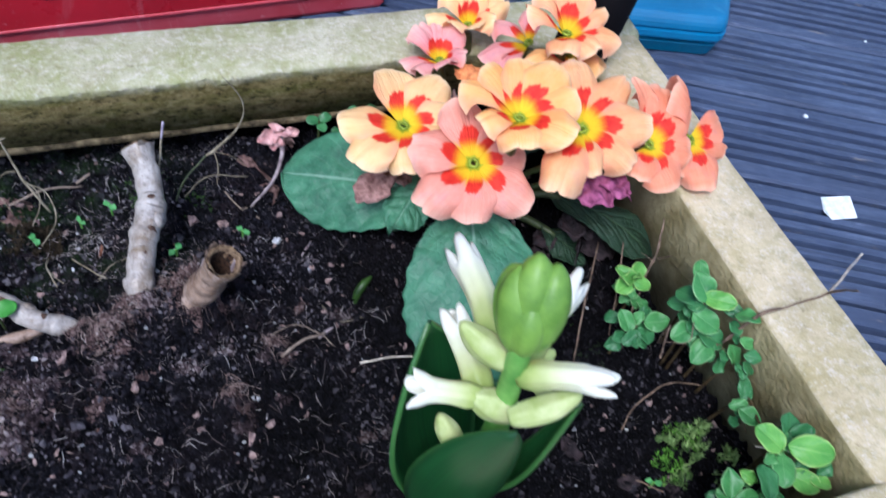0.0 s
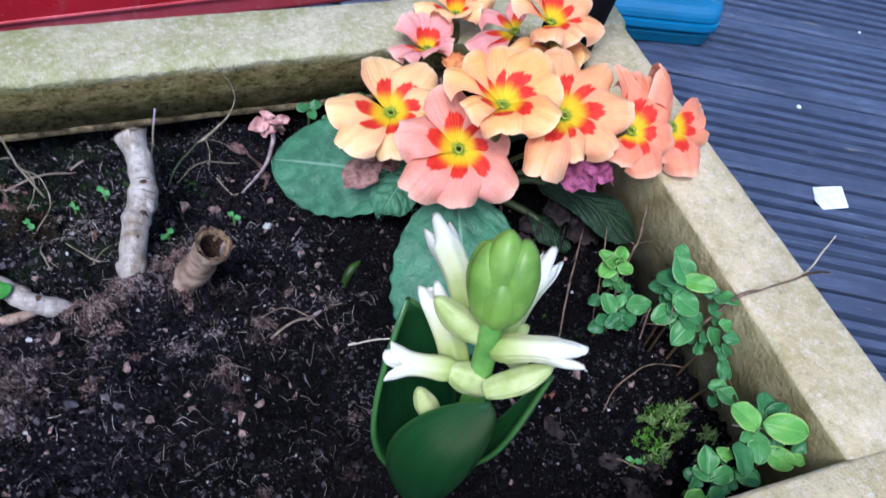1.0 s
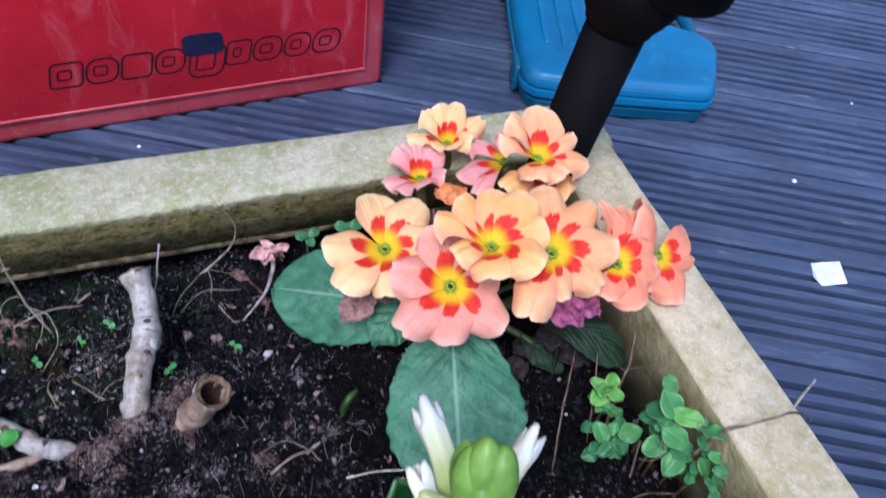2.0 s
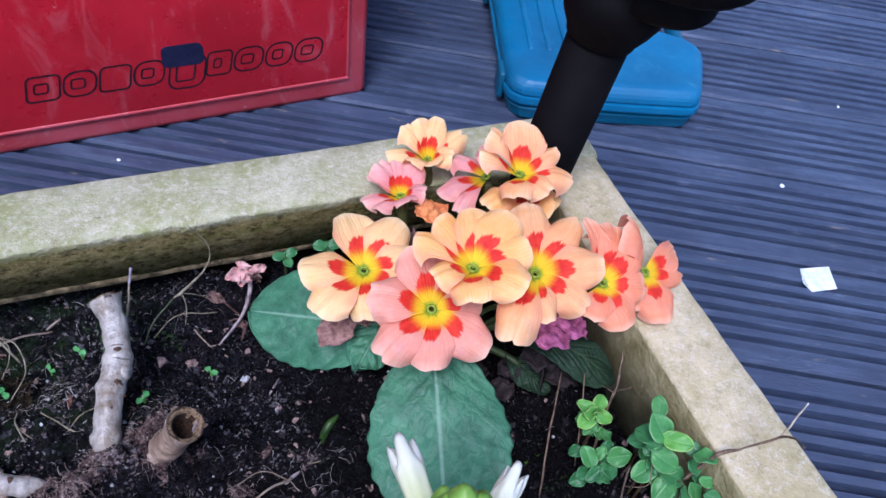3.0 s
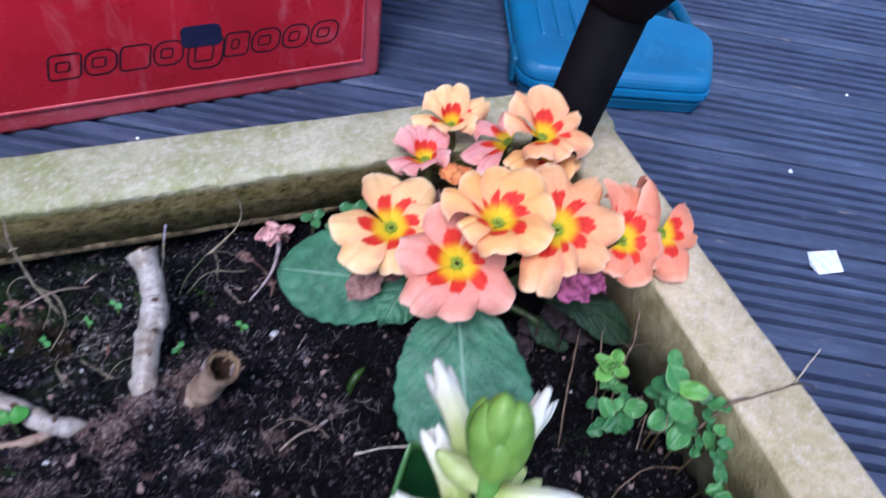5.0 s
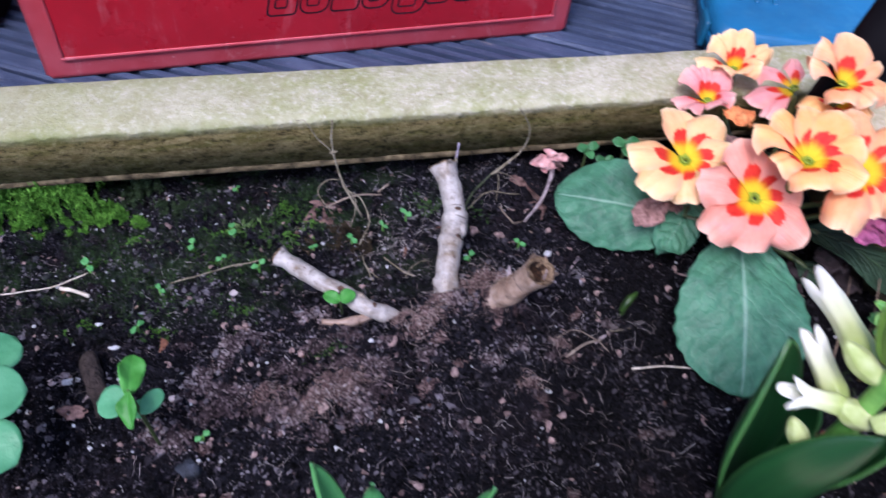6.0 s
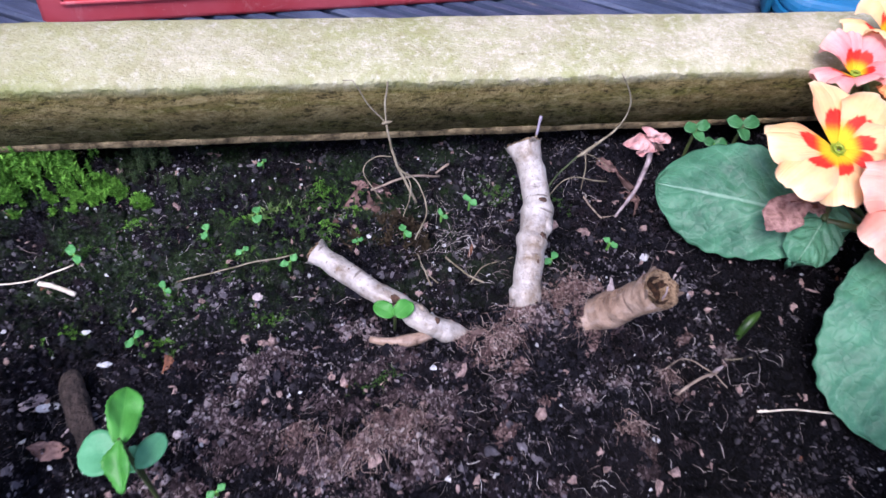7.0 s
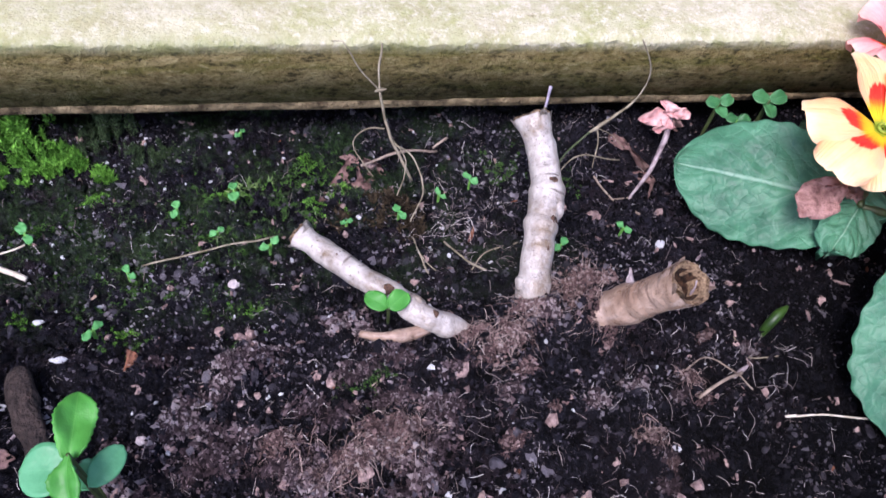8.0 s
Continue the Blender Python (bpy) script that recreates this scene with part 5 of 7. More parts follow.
def build_herbs():
    herb("small rosette of bright green herb leaves growing from the soil", (0.17, 0.15, 0.25),
         [(0.1695, 0.1549, 0.2810, 0.1638, 0.1605, 0.2840, 2), (0.1700, 0.1548, 0.2810, 0.1767, 0.1603, 0.2840, 2), (0.1685, 0.1539, 0.2810, 0.1604, 0.1509, 0.2800, 2), (0.1701, 0.1538, 0.2810, 0.1763, 0.1492, 0.2800, 2), (0.1682, 0.1535, 0.2830, 0.1623, 0.1525, 0.2880, 2), (0.1689, 0.1534, 0.2830, 0.1685, 0.1511, 0.2880, 2), (0.1714, 0.1536, 0.2720, 0.1671, 0.1524, 0.2700, 1), (0.1722, 0.1519, 0.2720, 0.1735, 0.1485, 0.2680, 1), (0.1740, 0.1509, 0.2700, 0.1773, 0.1474, 0.2670, 1)],
         [(0.170, 0.155, 0.281), (0.172, 0.152, 0.272)], 3)
    herb("low tuft of small green herb leaves", (0.161, 0.137, 0.25),
         [(0.1603, 0.1358, 0.2740, 0.1591, 0.1428, 0.2800, 1), (0.1677, 0.1361, 0.2760, 0.1780, 0.1339, 0.2770, 1), (0.1640, 0.1337, 0.2740, 0.1566, 0.1320, 0.2700, 0), (0.1645, 0.1348, 0.2740, 0.1674, 0.1288, 0.2680, 0), (0.1590, 0.1346, 0.2680, 0.1506, 0.1341, 0.2670, 0), (0.1621, 0.1455, 0.2700, 0.1576, 0.1463, 0.2680, 0), (0.1673, 0.1399, 0.2750, 0.1730, 0.1419, 0.2770, 0), (0.1638, 0.1385, 0.2740, 0.1676, 0.1394, 0.2780, 1)],
         [(0.164, 0.136, 0.275), (0.159, 0.135, 0.268)], 5)
    herb("dense clump of rounded green herb leaves against the side rail", (0.183, 0.120, 0.25),
         [(0.1803, 0.1253, 0.3020, 0.1771, 0.1356, 0.3090, 1), (0.1790, 0.1265, 0.3030, 0.1880, 0.1189, 0.3050, 2), (0.1873, 0.1385, 0.2960, 0.1900, 0.1462, 0.2990, 1), (0.1792, 0.1276, 0.2980, 0.1740, 0.1370, 0.2970, 0), (0.1791, 0.1312, 0.2920, 0.1737, 0.1367, 0.2880, 0), (0.1759, 0.1248, 0.2960, 0.1842, 0.1162, 0.2930, 1), (0.1895, 0.1243, 0.2963, 0.1940, 0.1180, 0.2987, 0), (0.1895, 0.1178, 0.3003, 0.1940, 0.1106, 0.3040, 1), (0.1775, 0.1224, 0.2890, 0.1673, 0.1214, 0.2860, 1), (0.1805, 0.1215, 0.2870, 0.1888, 0.1146, 0.2830, 0), (0.1840, 0.1171, 0.2850, 0.1738, 0.1120, 0.2800, 1)]
         + [(0.1895, 0.1124, 0.2866, 0.1914, 0.1059, 0.2810, 1), (0.1889, 0.1118, 0.2790, 0.1855, 0.1075, 0.2750, 0), (0.1895, 0.1104, 0.2940, 0.1940, 0.1080, 0.2914, 1), (0.1895, 0.1051, 0.2916, 0.1940, 0.1011, 0.2921, 0), (0.1895, 0.1032, 0.2881, 0.1940, 0.1001, 0.2824, 0), (0.1889, 0.0951, 0.2780, 0.1921, 0.1009, 0.2810, 0), (0.1878, 0.0908, 0.2780, 0.1813, 0.0930, 0.2770, 1), (0.1835, 0.0897, 0.2790, 0.1892, 0.0824, 0.2770, 1), (0.1881, 0.0939, 0.2770, 0.1918, 0.0963, 0.2800, 0), (0.1809, 0.1350, 0.2940, 0.1823, 0.1278, 0.2910, 0)],
         [(0.180, 0.126, 0.302), (0.187, 0.138, 0.296), (0.180, 0.122, 0.288), (0.186, 0.115, 0.285), (0.190, 0.107, 0.282), (0.188, 0.092, 0.278)], 7)
    trail = herb("trailing herb stem with paired rounded green leaves in the planter's corner", (0.176, 0.066, 0.25),
                 [(0.1778, 0.0668, 0.2950, 0.1718, 0.0762, 0.2980, 2), (0.1846, 0.0703, 0.2920, 0.1895, 0.0780, 0.2960, 0), (0.1803, 0.0664, 0.2970, 0.1940, 0.0589, 0.2968, 2), (0.1851, 0.0696, 0.2930, 0.1940, 0.0707, 0.2960, 0), (0.1687, 0.0544, 0.2880, 0.1716, 0.0651, 0.2920, 0), (0.1782, 0.0640, 0.2890, 0.1830, 0.0566, 0.2870, 2), (0.1815, 0.0601, 0.2870, 0.1894, 0.0523, 0.2860, 2), (0.1873, 0.0559, 0.2880, 0.1930, 0.0521, 0.2880, 2), (0.1895, 0.0565, 0.2892, 0.1940, 0.0569, 0.2929, 0), (0.1578, 0.0592, 0.2840, 0.1602, 0.0680, 0.2880, 1), (0.1604, 0.0581, 0.2830, 0.1543, 0.0628, 0.2820, 1)]
                 + [(0.1593, 0.0571, 0.2830, 0.1681, 0.0577, 0.2840, 1), (0.1572, 0.0599, 0.2810, 0.1508, 0.0570, 0.2790, 0), (0.1680, 0.0568, 0.2850, 0.1746, 0.0508, 0.2830, 1), (0.1541, 0.0531, 0.2810, 0.1460, 0.0533, 0.2810, 2), (0.1554, 0.0515, 0.2810, 0.1617, 0.0527, 0.2830, 1), (0.1690, 0.0614, 0.2850, 0.1651, 0.0659, 0.2860, 2), (0.1792, 0.0664, 0.2900, 0.1804, 0.0613, 0.2870, 2), (0.1838, 0.0608, 0.2880, 0.1880, 0.0614, 0.2900, 0), (0.1645, 0.0549, 0.2820, 0.1589, 0.0518, 0.2800, 0)],
                 [(0.179, 0.067, 0.295), (0.185, 0.070, 0.292), (0.169, 0.056, 0.287), (0.159, 0.058, 0.283), (0.155, 0.052, 0.281), (0.186, 0.057, 0.288)], 11)
    bm = bmesh.new()
    tube(bm, [(0.189, 0.1, 0.278, 0.0006), (0.1905, 0.092, 0.278, 0.0006), (0.187, 0.083, 0.28, 0.0006), (0.181, 0.073, 0.29, 0.0006)], 5, 4)
    part("stem", bm, STEM_PINK, trail)


def seedling(foot, leaves, label, category="seedling", group=""):
    """A young plant: stem and a few leaves (centre, way, facing, length, width, material)."""
    plant = thing("seedling", foot, label, category, group)
    foot = Vector(foot)
    for k, (at, way, n, length, width, material) in enumerate(leaves):
        at, way = Vector(at), Vector(way).normalized()
        root = at - way * length / 2
        toothed = material == LEAF_SEED and length > 0.01
        bm = leaf_mesh(length, width, 0.45, 0.5 if toothed else 0.15, 0.0012 if toothed else 0.0003, 0.0012 if toothed else 0.0004, 1.5 if toothed else 2.3, 0.5, k + foot.x * 50, 26 if toothed else 12, 10, 0.6 if toothed else 0.52, 0.05 if toothed else 0.0)
        part("leaf", thicken(set_leaf(bm, root, n, way), 0.0004), material, plant)
        bm = bmesh.new()
        r = max(0.0005, length * 0.045)
        tube(bm, [(*foot, r), (*((foot + root) / 2 + Vector((0, 0, 0.002))), r), (*root, r * 0.8)], 6, 3)
        part("stem", bm, STALK_DULL if length > 0.0055 else STEM_GREEN, plant)


def build_seedlings():
    seedling((-0.1500, 0.1470, 0.262), [((-0.1543, 0.1605, 0.2957), (0.1, 1, 0.2), (0.35, -0.5, 1), 0.0172, 0.0094, LEAF_SEED), ((-0.1605, 0.1508, 0.2925), (-1, 0.1, 0.1), (0, -0.2, 1), 0.0132, 0.0124, LEAF_ROUND), ((-0.1485, 0.1525, 0.287), (0.6, 0.7, 0.2), (0.1, -0.3, 1), 0.0120, 0.0070, LEAF_ROUND),
                                       ((-0.1546, 0.1452, 0.2960), (0.0, -1, -0.15), (-0.35, 0.0, 1), 0.0140, 0.0074, LEAF_SEED), ((-0.1545, 0.1530, 0.282), (0.2, -0.5, 0.2), (0, -0.2, 1), 0.0085, 0.0065, LEAF_ROUND)],
             "young seedling with rounded seed leaves and toothed bright green leaves")
    seedling((-0.218, 0.165, 0.25), [((-0.208, 0.1825, 0.285), (0.6, 0.7, 0.2), (0, -0.3, 1), 0.02, 0.019, LEAF_ROUND), ((-0.205, 0.163, 0.2885), (1, 0.1, 0.1), (0, -0.2, 1), 0.023, 0.022, LEAF_ROUND), ((-0.2045, 0.1435, 0.284), (0.8, -0.6, 0.1), (0, -0.1, 1), 0.023, 0.022, LEAF_ROUND), ((-0.229, 0.18, 0.28), (-1, 0.4, 0.1), (0, -0.1, 1), 0.02, 0.018, LEAF_ROUND), ((-0.224, 0.15, 0.281), (-0.7, -0.6, 0.1), (0, -0.1, 1), 0.02, 0.018, LEAF_ROUND)],
             "young plant with large round blue-green leaves")
    rng = random.Random(5)
    spots = [(-0.186, 0.243, 0.0085), (-0.140, 0.254, 0.007), (-0.120, 0.253, 0.0092), (-0.126, 0.241, 0.0055), (-0.109, 0.233, 0.0066), (-0.155, 0.230, 0.006), (-0.162, 0.205, 0.0075), (-0.064, 0.245, 0.0068), (-0.047, 0.257, 0.0055), (-0.034, 0.263, 0.0072), (-0.009, 0.226, 0.0066), (0.020, 0.237, 0.006), (-0.083, 0.240, 0.0038), (-0.118, 0.284, 0.0045), (-0.134, 0.148, 0.006), (0.148, 0.079, 0.006)]
    for x, y, size in spots:
        z = soil_height(x, y)
        a = rng.uniform(0, math.pi)
        size *= 0.88
        high = z + size * (0.9 if size < 0.0078 or x < 0 else 1.6)
        leaves = []
        for s in (0, math.pi):
            w = Vector((math.cos(a + s + rng.uniform(-0.4, 0.4)), math.sin(a + s), rng.uniform(-0.1, 0.4)))
            leaves.append((Vector((x, y, high)) + w * size * 0.32, w, (0, -0.35, 1), size * 0.55, size * rng.uniform(0.36, 0.48), LEAF_TINY))
        seedling((x, y, z - 0.002), leaves, "tiny two-leaved green seedling in the soil", "seedling", "seedlings in the soil")
    for x, y, high, size in ((0.0634, 0.276, 0.2795, 0.0095), (0.0845, 0.276, 0.2805, 0.0115), (0.0745, 0.275, 0.271, 0.008)):
        leaves = []
        for s in range(4):
            a = rng.uniform(-0.3, 0.3) + s * math.pi / 2
            w = Vector((math.cos(a), math.sin(a) * 0.8, 0.35 - 0.25 * (s % 2)))
            leaves.append((Vector((x, y, high - 0.002 * (s % 2))) + w * size * 0.32, w, (0.1, -0.55, 1), size * 0.66, size * 0.5, LEAF_HERB_DEEP))
        seedling((x, y, soil_height(x, y) - 0.002), leaves, "small green sprig of rounded leaves under the back rail", "seedling", "sprigs under the rail")
    # the small green leaf on the lying cane, and a budding shoot
    seedling((-0.0735, 0.199, 0.263), [((-0.0775, 0.2008, 0.2745), (-0.85, 0.5, 0.35), (0.25, -0.5, 1), 0.0078, 0.0060, LEAF_SEED), ((-0.0708, 0.2005, 0.2745), (0.8, 0.55, 0.3), (-0.2, -0.5, 1), 0.0080, 0.0064, LEAF_SEED)], "bright green two-leaved seedling beside the lying cane", "seedling")
    bm = bmesh.new()
    tube(bm, [(0.0605, 0.1912, 0.2490, 0.0014), (0.0620, 0.1925, 0.2540, 0.0018), (0.0645, 0.1942, 0.2565, 0.0019), (0.0668, 0.1955, 0.2575, 0.0014), (0.0690, 0.1968, 0.2582, 0.0005)], 14, 6, True, 0.0002)
    single("bulb_tip", bm, SPROUT_TIP, (0.058, 0.189, soil_height(0.058, 0.189)), "short green bulb tip emerging sideways from the soil", "shoot")


build_primrose()
build_hyacinth()
build_shoots()
build_herbs()
build_seedlings()

# ---- cut canes, dry stems and litter ----


def cane(label, path, material, knots, nodes, hollow=False):
    """A cut-back woody stem with swollen nodes, knots and a ragged end."""
    foot = path[0][:3]
    top = thing("cut_cane", foot, label, "stem", "cut canes")
    pts = spline(path, 9)
    last = len(pts) - 1
    swollen = []
    for i, q in enumerate(pts):
        v = i / last
        swell = 1 + sum((0.03 if hollow else 0.04 + 0.06 * abs(math.sin(n * 23 + foot[0] * 300))) * math.exp(-((v - n) / 0.028) ** 2) - 0.05 * math.exp(-((v - n - 0.04) / 0.025) ** 2) for n in nodes) + 0.05 * noise.noise(Vector((v * 9, foot[0] * 90, 0))) + (0.16 if not hollow else 0.06) * math.exp(-((v - 1) / 0.06) ** 2)
        swollen.append((*q[:3], q[3] * swell * (0.96 if hollow else 0.87)))
    bm = bmesh.new()
    tube(bm, swollen, 24, 2, False, 0.0007)
    part("bark", bm, material, top)
    end, back = Vector(pts[-1][:3]), Vector(pts[-3][:3])
    way, r = (end - back).normalized(), path[-1][3] * (1.0 if hollow else 1.0)
    side = way.cross(Vector((0.1, 0.2, 1))).normalized()
    other = way.cross(side)
    rng = random.Random(int(r * 1e6))
    bm = bmesh.new()
    rows = []
    deep = [(1.02, 0.0), (0.98, 0.0008), (0.88, 0.0006), (0.74, -0.0012), (0.66, -0.005), (0.55, -0.009), (0.2, -0.0095), (0.0, -0.0095)] if hollow else [(1.02, 0.0), (0.97, 0.0007), (0.85, 0.0004), (0.62, -0.0006), (0.4, -0.0014), (0.2, -0.0008), (0.0, -0.0006)]
    for ring, (d, depth) in enumerate(deep):
        row = []
        for k in range(25):
            t = 2 * math.pi * (k % 24) / 24
            rag = (0.003 if hollow and ring < 3 else 0.0014) * noise.noise(Vector((math.cos(t) * 2.6, math.sin(t) * 2.6, ring * 0.5 + r * 900)))
            row.append(end + (side * math.cos(t) + other * math.sin(t)) * d * r + way * (depth + rag))
        rows.append(row)
    sheet(bm, rows)
    for f in bm.faces:
        f.material_index = 1 if hollow and (f.calc_center_median() - end).length < r * 0.66 or (f.calc_center_median() - end).dot(way) < -0.003 else 0
    part("cut_end", bm, [PITH, HOLLOW], top, "rough cut end")
    for k in range(5):
        t = rng.uniform(0, 6.28)
        out = side * math.cos(t) + other * math.sin(t)
        over = way.cross(out)
        p = end + out * r * 0.98 - way * 0.0015
        w, h = rng.uniform(0.001, 0.0022), rng.uniform(0.0008, 0.0018) * (1.8 if hollow else 1.0)
        bm = bmesh.new()
        sheet(bm, [[p - over * w, p + over * w], [p - over * w * 0.9 + way * h + out * 0.0004, p + over * w * 0.7 + way * h * 0.8 + out * 0.0006], [p - over * w * 0.4 + way * h * 1.5 + out * 0.0011, p + over * w * 0.1 + way * h * 1.35 + out * 0.0012]])
        part("bark_flake", thicken(bm, 0.0003), material, top)
    for at, angle, size in knots:
        q, a = pts[int(at * last)], pts[min(int(at * last) + 1, last)]
        w = Vector(a[:3] - q[:3]).normalized()
        s = w.cross(Vector((0, 0, 1))).normalized()
        u = s.cross(w)
        d = s * math.sin(angle) + u * math.cos(angle)
        bm = bmesh.new()
        lump(bm, (0, 0, 0), Vector((size * 1.3, size * 1.25, size * (0.62 if size > 0.002 else 0.45))), at * 9, 0.6, 0.4, 2)
        m = Matrix((w.cross(d), w, d)).transposed().to_4x4()
        m.translation = Vector(q[:3]) + d * (q[3] * 0.86 - size * 0.25)
        bm.transform(m)
        part("knot", bm, CANE_KNOT if size < 0.002 else material, top)


def build_canes():
    cane("pale peeling cut cane leaning back from the soil mound", [(-0.0250, 0.2020, 0.258, 0.0070), (-0.0245, 0.2069, 0.2655, 0.0064), (-0.0222, 0.2162, 0.2715, 0.0060), (-0.0198, 0.2252, 0.2750, 0.0062), (-0.0158, 0.2363, 0.2785, 0.0067), (-0.0151, 0.2506, 0.2825, 0.0058), (-0.0172, 0.2625, 0.2880, 0.0066)], CANE,
         [(0.7, 0.15, 0.0019), (0.53, 0.9, 0.0018), (0.5, -0.5, 0.0015), (0.61, 1.35, 0.0030), (0.2, -1.2, 0.0022), (0.36, 0.4, 0.0012), (0.86, -0.3, 0.0013)], (0.2, 0.5, 0.68, 0.86))
    cane("pale knobbly cane lying on the soil", [(-0.0470, 0.1945, 0.2600, 0.0030), (-0.0532, 0.1959, 0.2630, 0.0042), (-0.0624, 0.1986, 0.2665, 0.0046), (-0.0706, 0.2057, 0.2680, 0.0043), (-0.0806, 0.2135, 0.2685, 0.0047), (-0.0906, 0.2241, 0.2670, 0.0046), (-0.0988, 0.2322, 0.2670, 0.0044)], CANE,
         [(0.3, 0.2, 0.0012), (0.55, -0.3, 0.0014), (0.78, 0.3, 0.0014), (0.42, 1.1, 0.0022)], (0.22, 0.42, 0.6, 0.8))
    cane("short tan hollow cane stub with a ragged open end", [(-0.0110, 0.2010, 0.2460, 0.0042), (-0.0075, 0.1972, 0.2580, 0.0056), (-0.0038, 0.1937, 0.2700, 0.0066), (-0.0005, 0.1905, 0.2790, 0.0065), (0.0038, 0.1866, 0.2910, 0.0060), (0.0079, 0.1828, 0.3022, 0.0065)], CANE_TAN, [(0.45, 0.5, 0.0012)], (0.42, 0.72), True)
    bm = bmesh.new()
    tube(bm, [(-0.047, 0.1935, 0.262, 0.0022), (-0.041, 0.1935, 0.2625, 0.0022), (-0.036, 0.1905, 0.260, 0.0012)], 8, 4, True, 0.0003)
    single("root_end", bm, CANE_TAN, (-0.047, 0.1935, 0.26), "tan root end entering the soil mound", "root")
    bm = bmesh.new()
    tube(bm, [(-0.0825, 0.196, 0.2635, 0.0012), (-0.076, 0.1935, 0.2645, 0.0018), (-0.0695, 0.1935, 0.2645, 0.0024), (-0.061, 0.1955, 0.2635, 0.0018)], 8, 4, True, 0.0006)
    single("root_end", bm, CANE_TAN, (-0.0835, 0.198, 0.26), "tan side root beside the lying cane", "root")
    bm = bmesh.new()
    tube(bm, [(-0.1735, 0.169, 0.253, 0.0040), (-0.1765, 0.177, 0.257, 0.0042), (-0.1795, 0.187, 0.2595, 0.0040), (-0.1815, 0.193, 0.2595, 0.0030)], 14, 8, True, 0.0016)
    single("rotten_stake", bm, ROTTEN, (-0.1735, 0.169, 0.253), "dark rotten wooden stake stub lying in the soil", "wood")


def dry_stem(label, paths, material, group="dry stems"):
    """Paths of (x, y, z, radius) joined in one dead stem."""
    bm = bmesh.new()
    for path in paths:
        tube(bm, [(*p[:3], p[3] * 0.42) for p in path], 6, 6, True, 0.0005)
    x, y, z = paths[0][0][:3]
    single("dry_stem", bm, material, (x, y, min(p[2] for q in paths for p in q)), label, "dead stem", group)


def on_soil(points, r, lift=0.0015):
    return [(x, y, soil_height(x, y) + lift, r) for x, y in points]


def build_stems():
    dry_stem("forked dry weed stem standing before the back rail", [[(-0.0575, 0.2595, 0.2600, 0.0012), (-0.0635, 0.2660, 0.2705, 0.0014), (-0.0671, 0.2720, 0.2795, 0.0013), (-0.0694, 0.2750, 0.2900, 0.0012)], [(-0.0694, 0.2750, 0.2900, 0.0010), (-0.0700, 0.2775, 0.2976, 0.0010), (-0.0689, 0.2800, 0.3060, 0.0010)], [(-0.0694, 0.2750, 0.2900, 0.0008), (-0.0757, 0.2770, 0.2973, 0.0007), (-0.0818, 0.2790, 0.3084, 0.0005)],
             [(-0.0712, 0.2745, 0.2900, 0.0008), (-0.0694, 0.2750, 0.2902, 0.0022), (-0.0670, 0.2750, 0.2910, 0.0008)], [(-0.0818, 0.2790, 0.3084, 0.0004), (-0.0860, 0.2792, 0.3082, 0.0004)], [(-0.0640, 0.2670, 0.2720, 0.0008), (-0.0575, 0.2640, 0.2680, 0.0008), (-0.0545, 0.2530, 0.2635, 0.0007), (-0.0605, 0.2400, 0.2610, 0.0006)], [(-0.0650, 0.2690, 0.2740, 0.0007), (-0.0600, 0.2620, 0.2670, 0.0006), (-0.0640, 0.2510, 0.2620, 0.0005)], [(-0.0670, 0.2720, 0.2745, 0.0006), (-0.0735, 0.2760, 0.2700, 0.0006), (-0.0780, 0.2730, 0.2650, 0.0005), (-0.0715, 0.2600, 0.2620, 0.0004)]], STRAW)
    dry_stem("bent dry weed stem with a hooked tip before the back rail", [[(0.0100, 0.2690, 0.2725, 0.0010), (0.0140, 0.2710, 0.2732, 0.0018), (0.0243, 0.2740, 0.2804, 0.0011), (0.0295, 0.2760, 0.2897, 0.0009), (0.0282, 0.2770, 0.2984, 0.0007), (0.0217, 0.2780, 0.3091, 0.0005)], [(0.0140, 0.2710, 0.2730, 0.0007), (0.0145, 0.2670, 0.2660, 0.0006), (0.0130, 0.2620, 0.2600, 0.0004)], [(0.0140, 0.2710, 0.2730, 0.0006), (0.0220, 0.2720, 0.2670, 0.0004), (0.0280, 0.2700, 0.2620, 0.0004)]], STRAW)
    dry_stem("olive green lower part of the bent weed", [[(-0.0060, 0.2560, 0.2600, 0.0010), (-0.0013, 0.2620, 0.2650, 0.0010), (0.0060, 0.2670, 0.2695, 0.0010), (0.0100, 0.2690, 0.2725, 0.0010)]], STALK_DULL)
    dry_stem("straight olive dead stalk with a lilac tip", [[(-0.0130, 0.2540, 0.2580, 0.0011), (-0.0110, 0.2660, 0.2690, 0.0012), (-0.0075, 0.2755, 0.2800, 0.0012)]], STRAW)
    dry_stem("lilac dry tip of a dead stalk", [[(-0.0075, 0.2755, 0.2800, 0.0014), (-0.0053, 0.2800, 0.2860, 0.0016)]], LILAC)
    dry_stem("pale forked twig lying under the back rail", [on_soil([(-0.075, 0.271), (-0.06, 0.2735), (-0.045, 0.277)], 0.0012, 0.004), on_soil([(-0.047, 0.2765), (-0.041, 0.281)], 0.0013, 0.005)], STRAW_GREY)
    dry_stem("thin straw lying on the mossy soil", [on_soil([(-0.15, 0.2315), (-0.128, 0.2345), (-0.107, 0.2375)], 0.0007, 0.003)], STRAW)
    dry_stem("bleached straw lying on the soil", [on_soil([(-0.235, 0.236), (-0.204, 0.2375), (-0.187, 0.2415)], 0.0008, 0.003)], STEM_PALE)
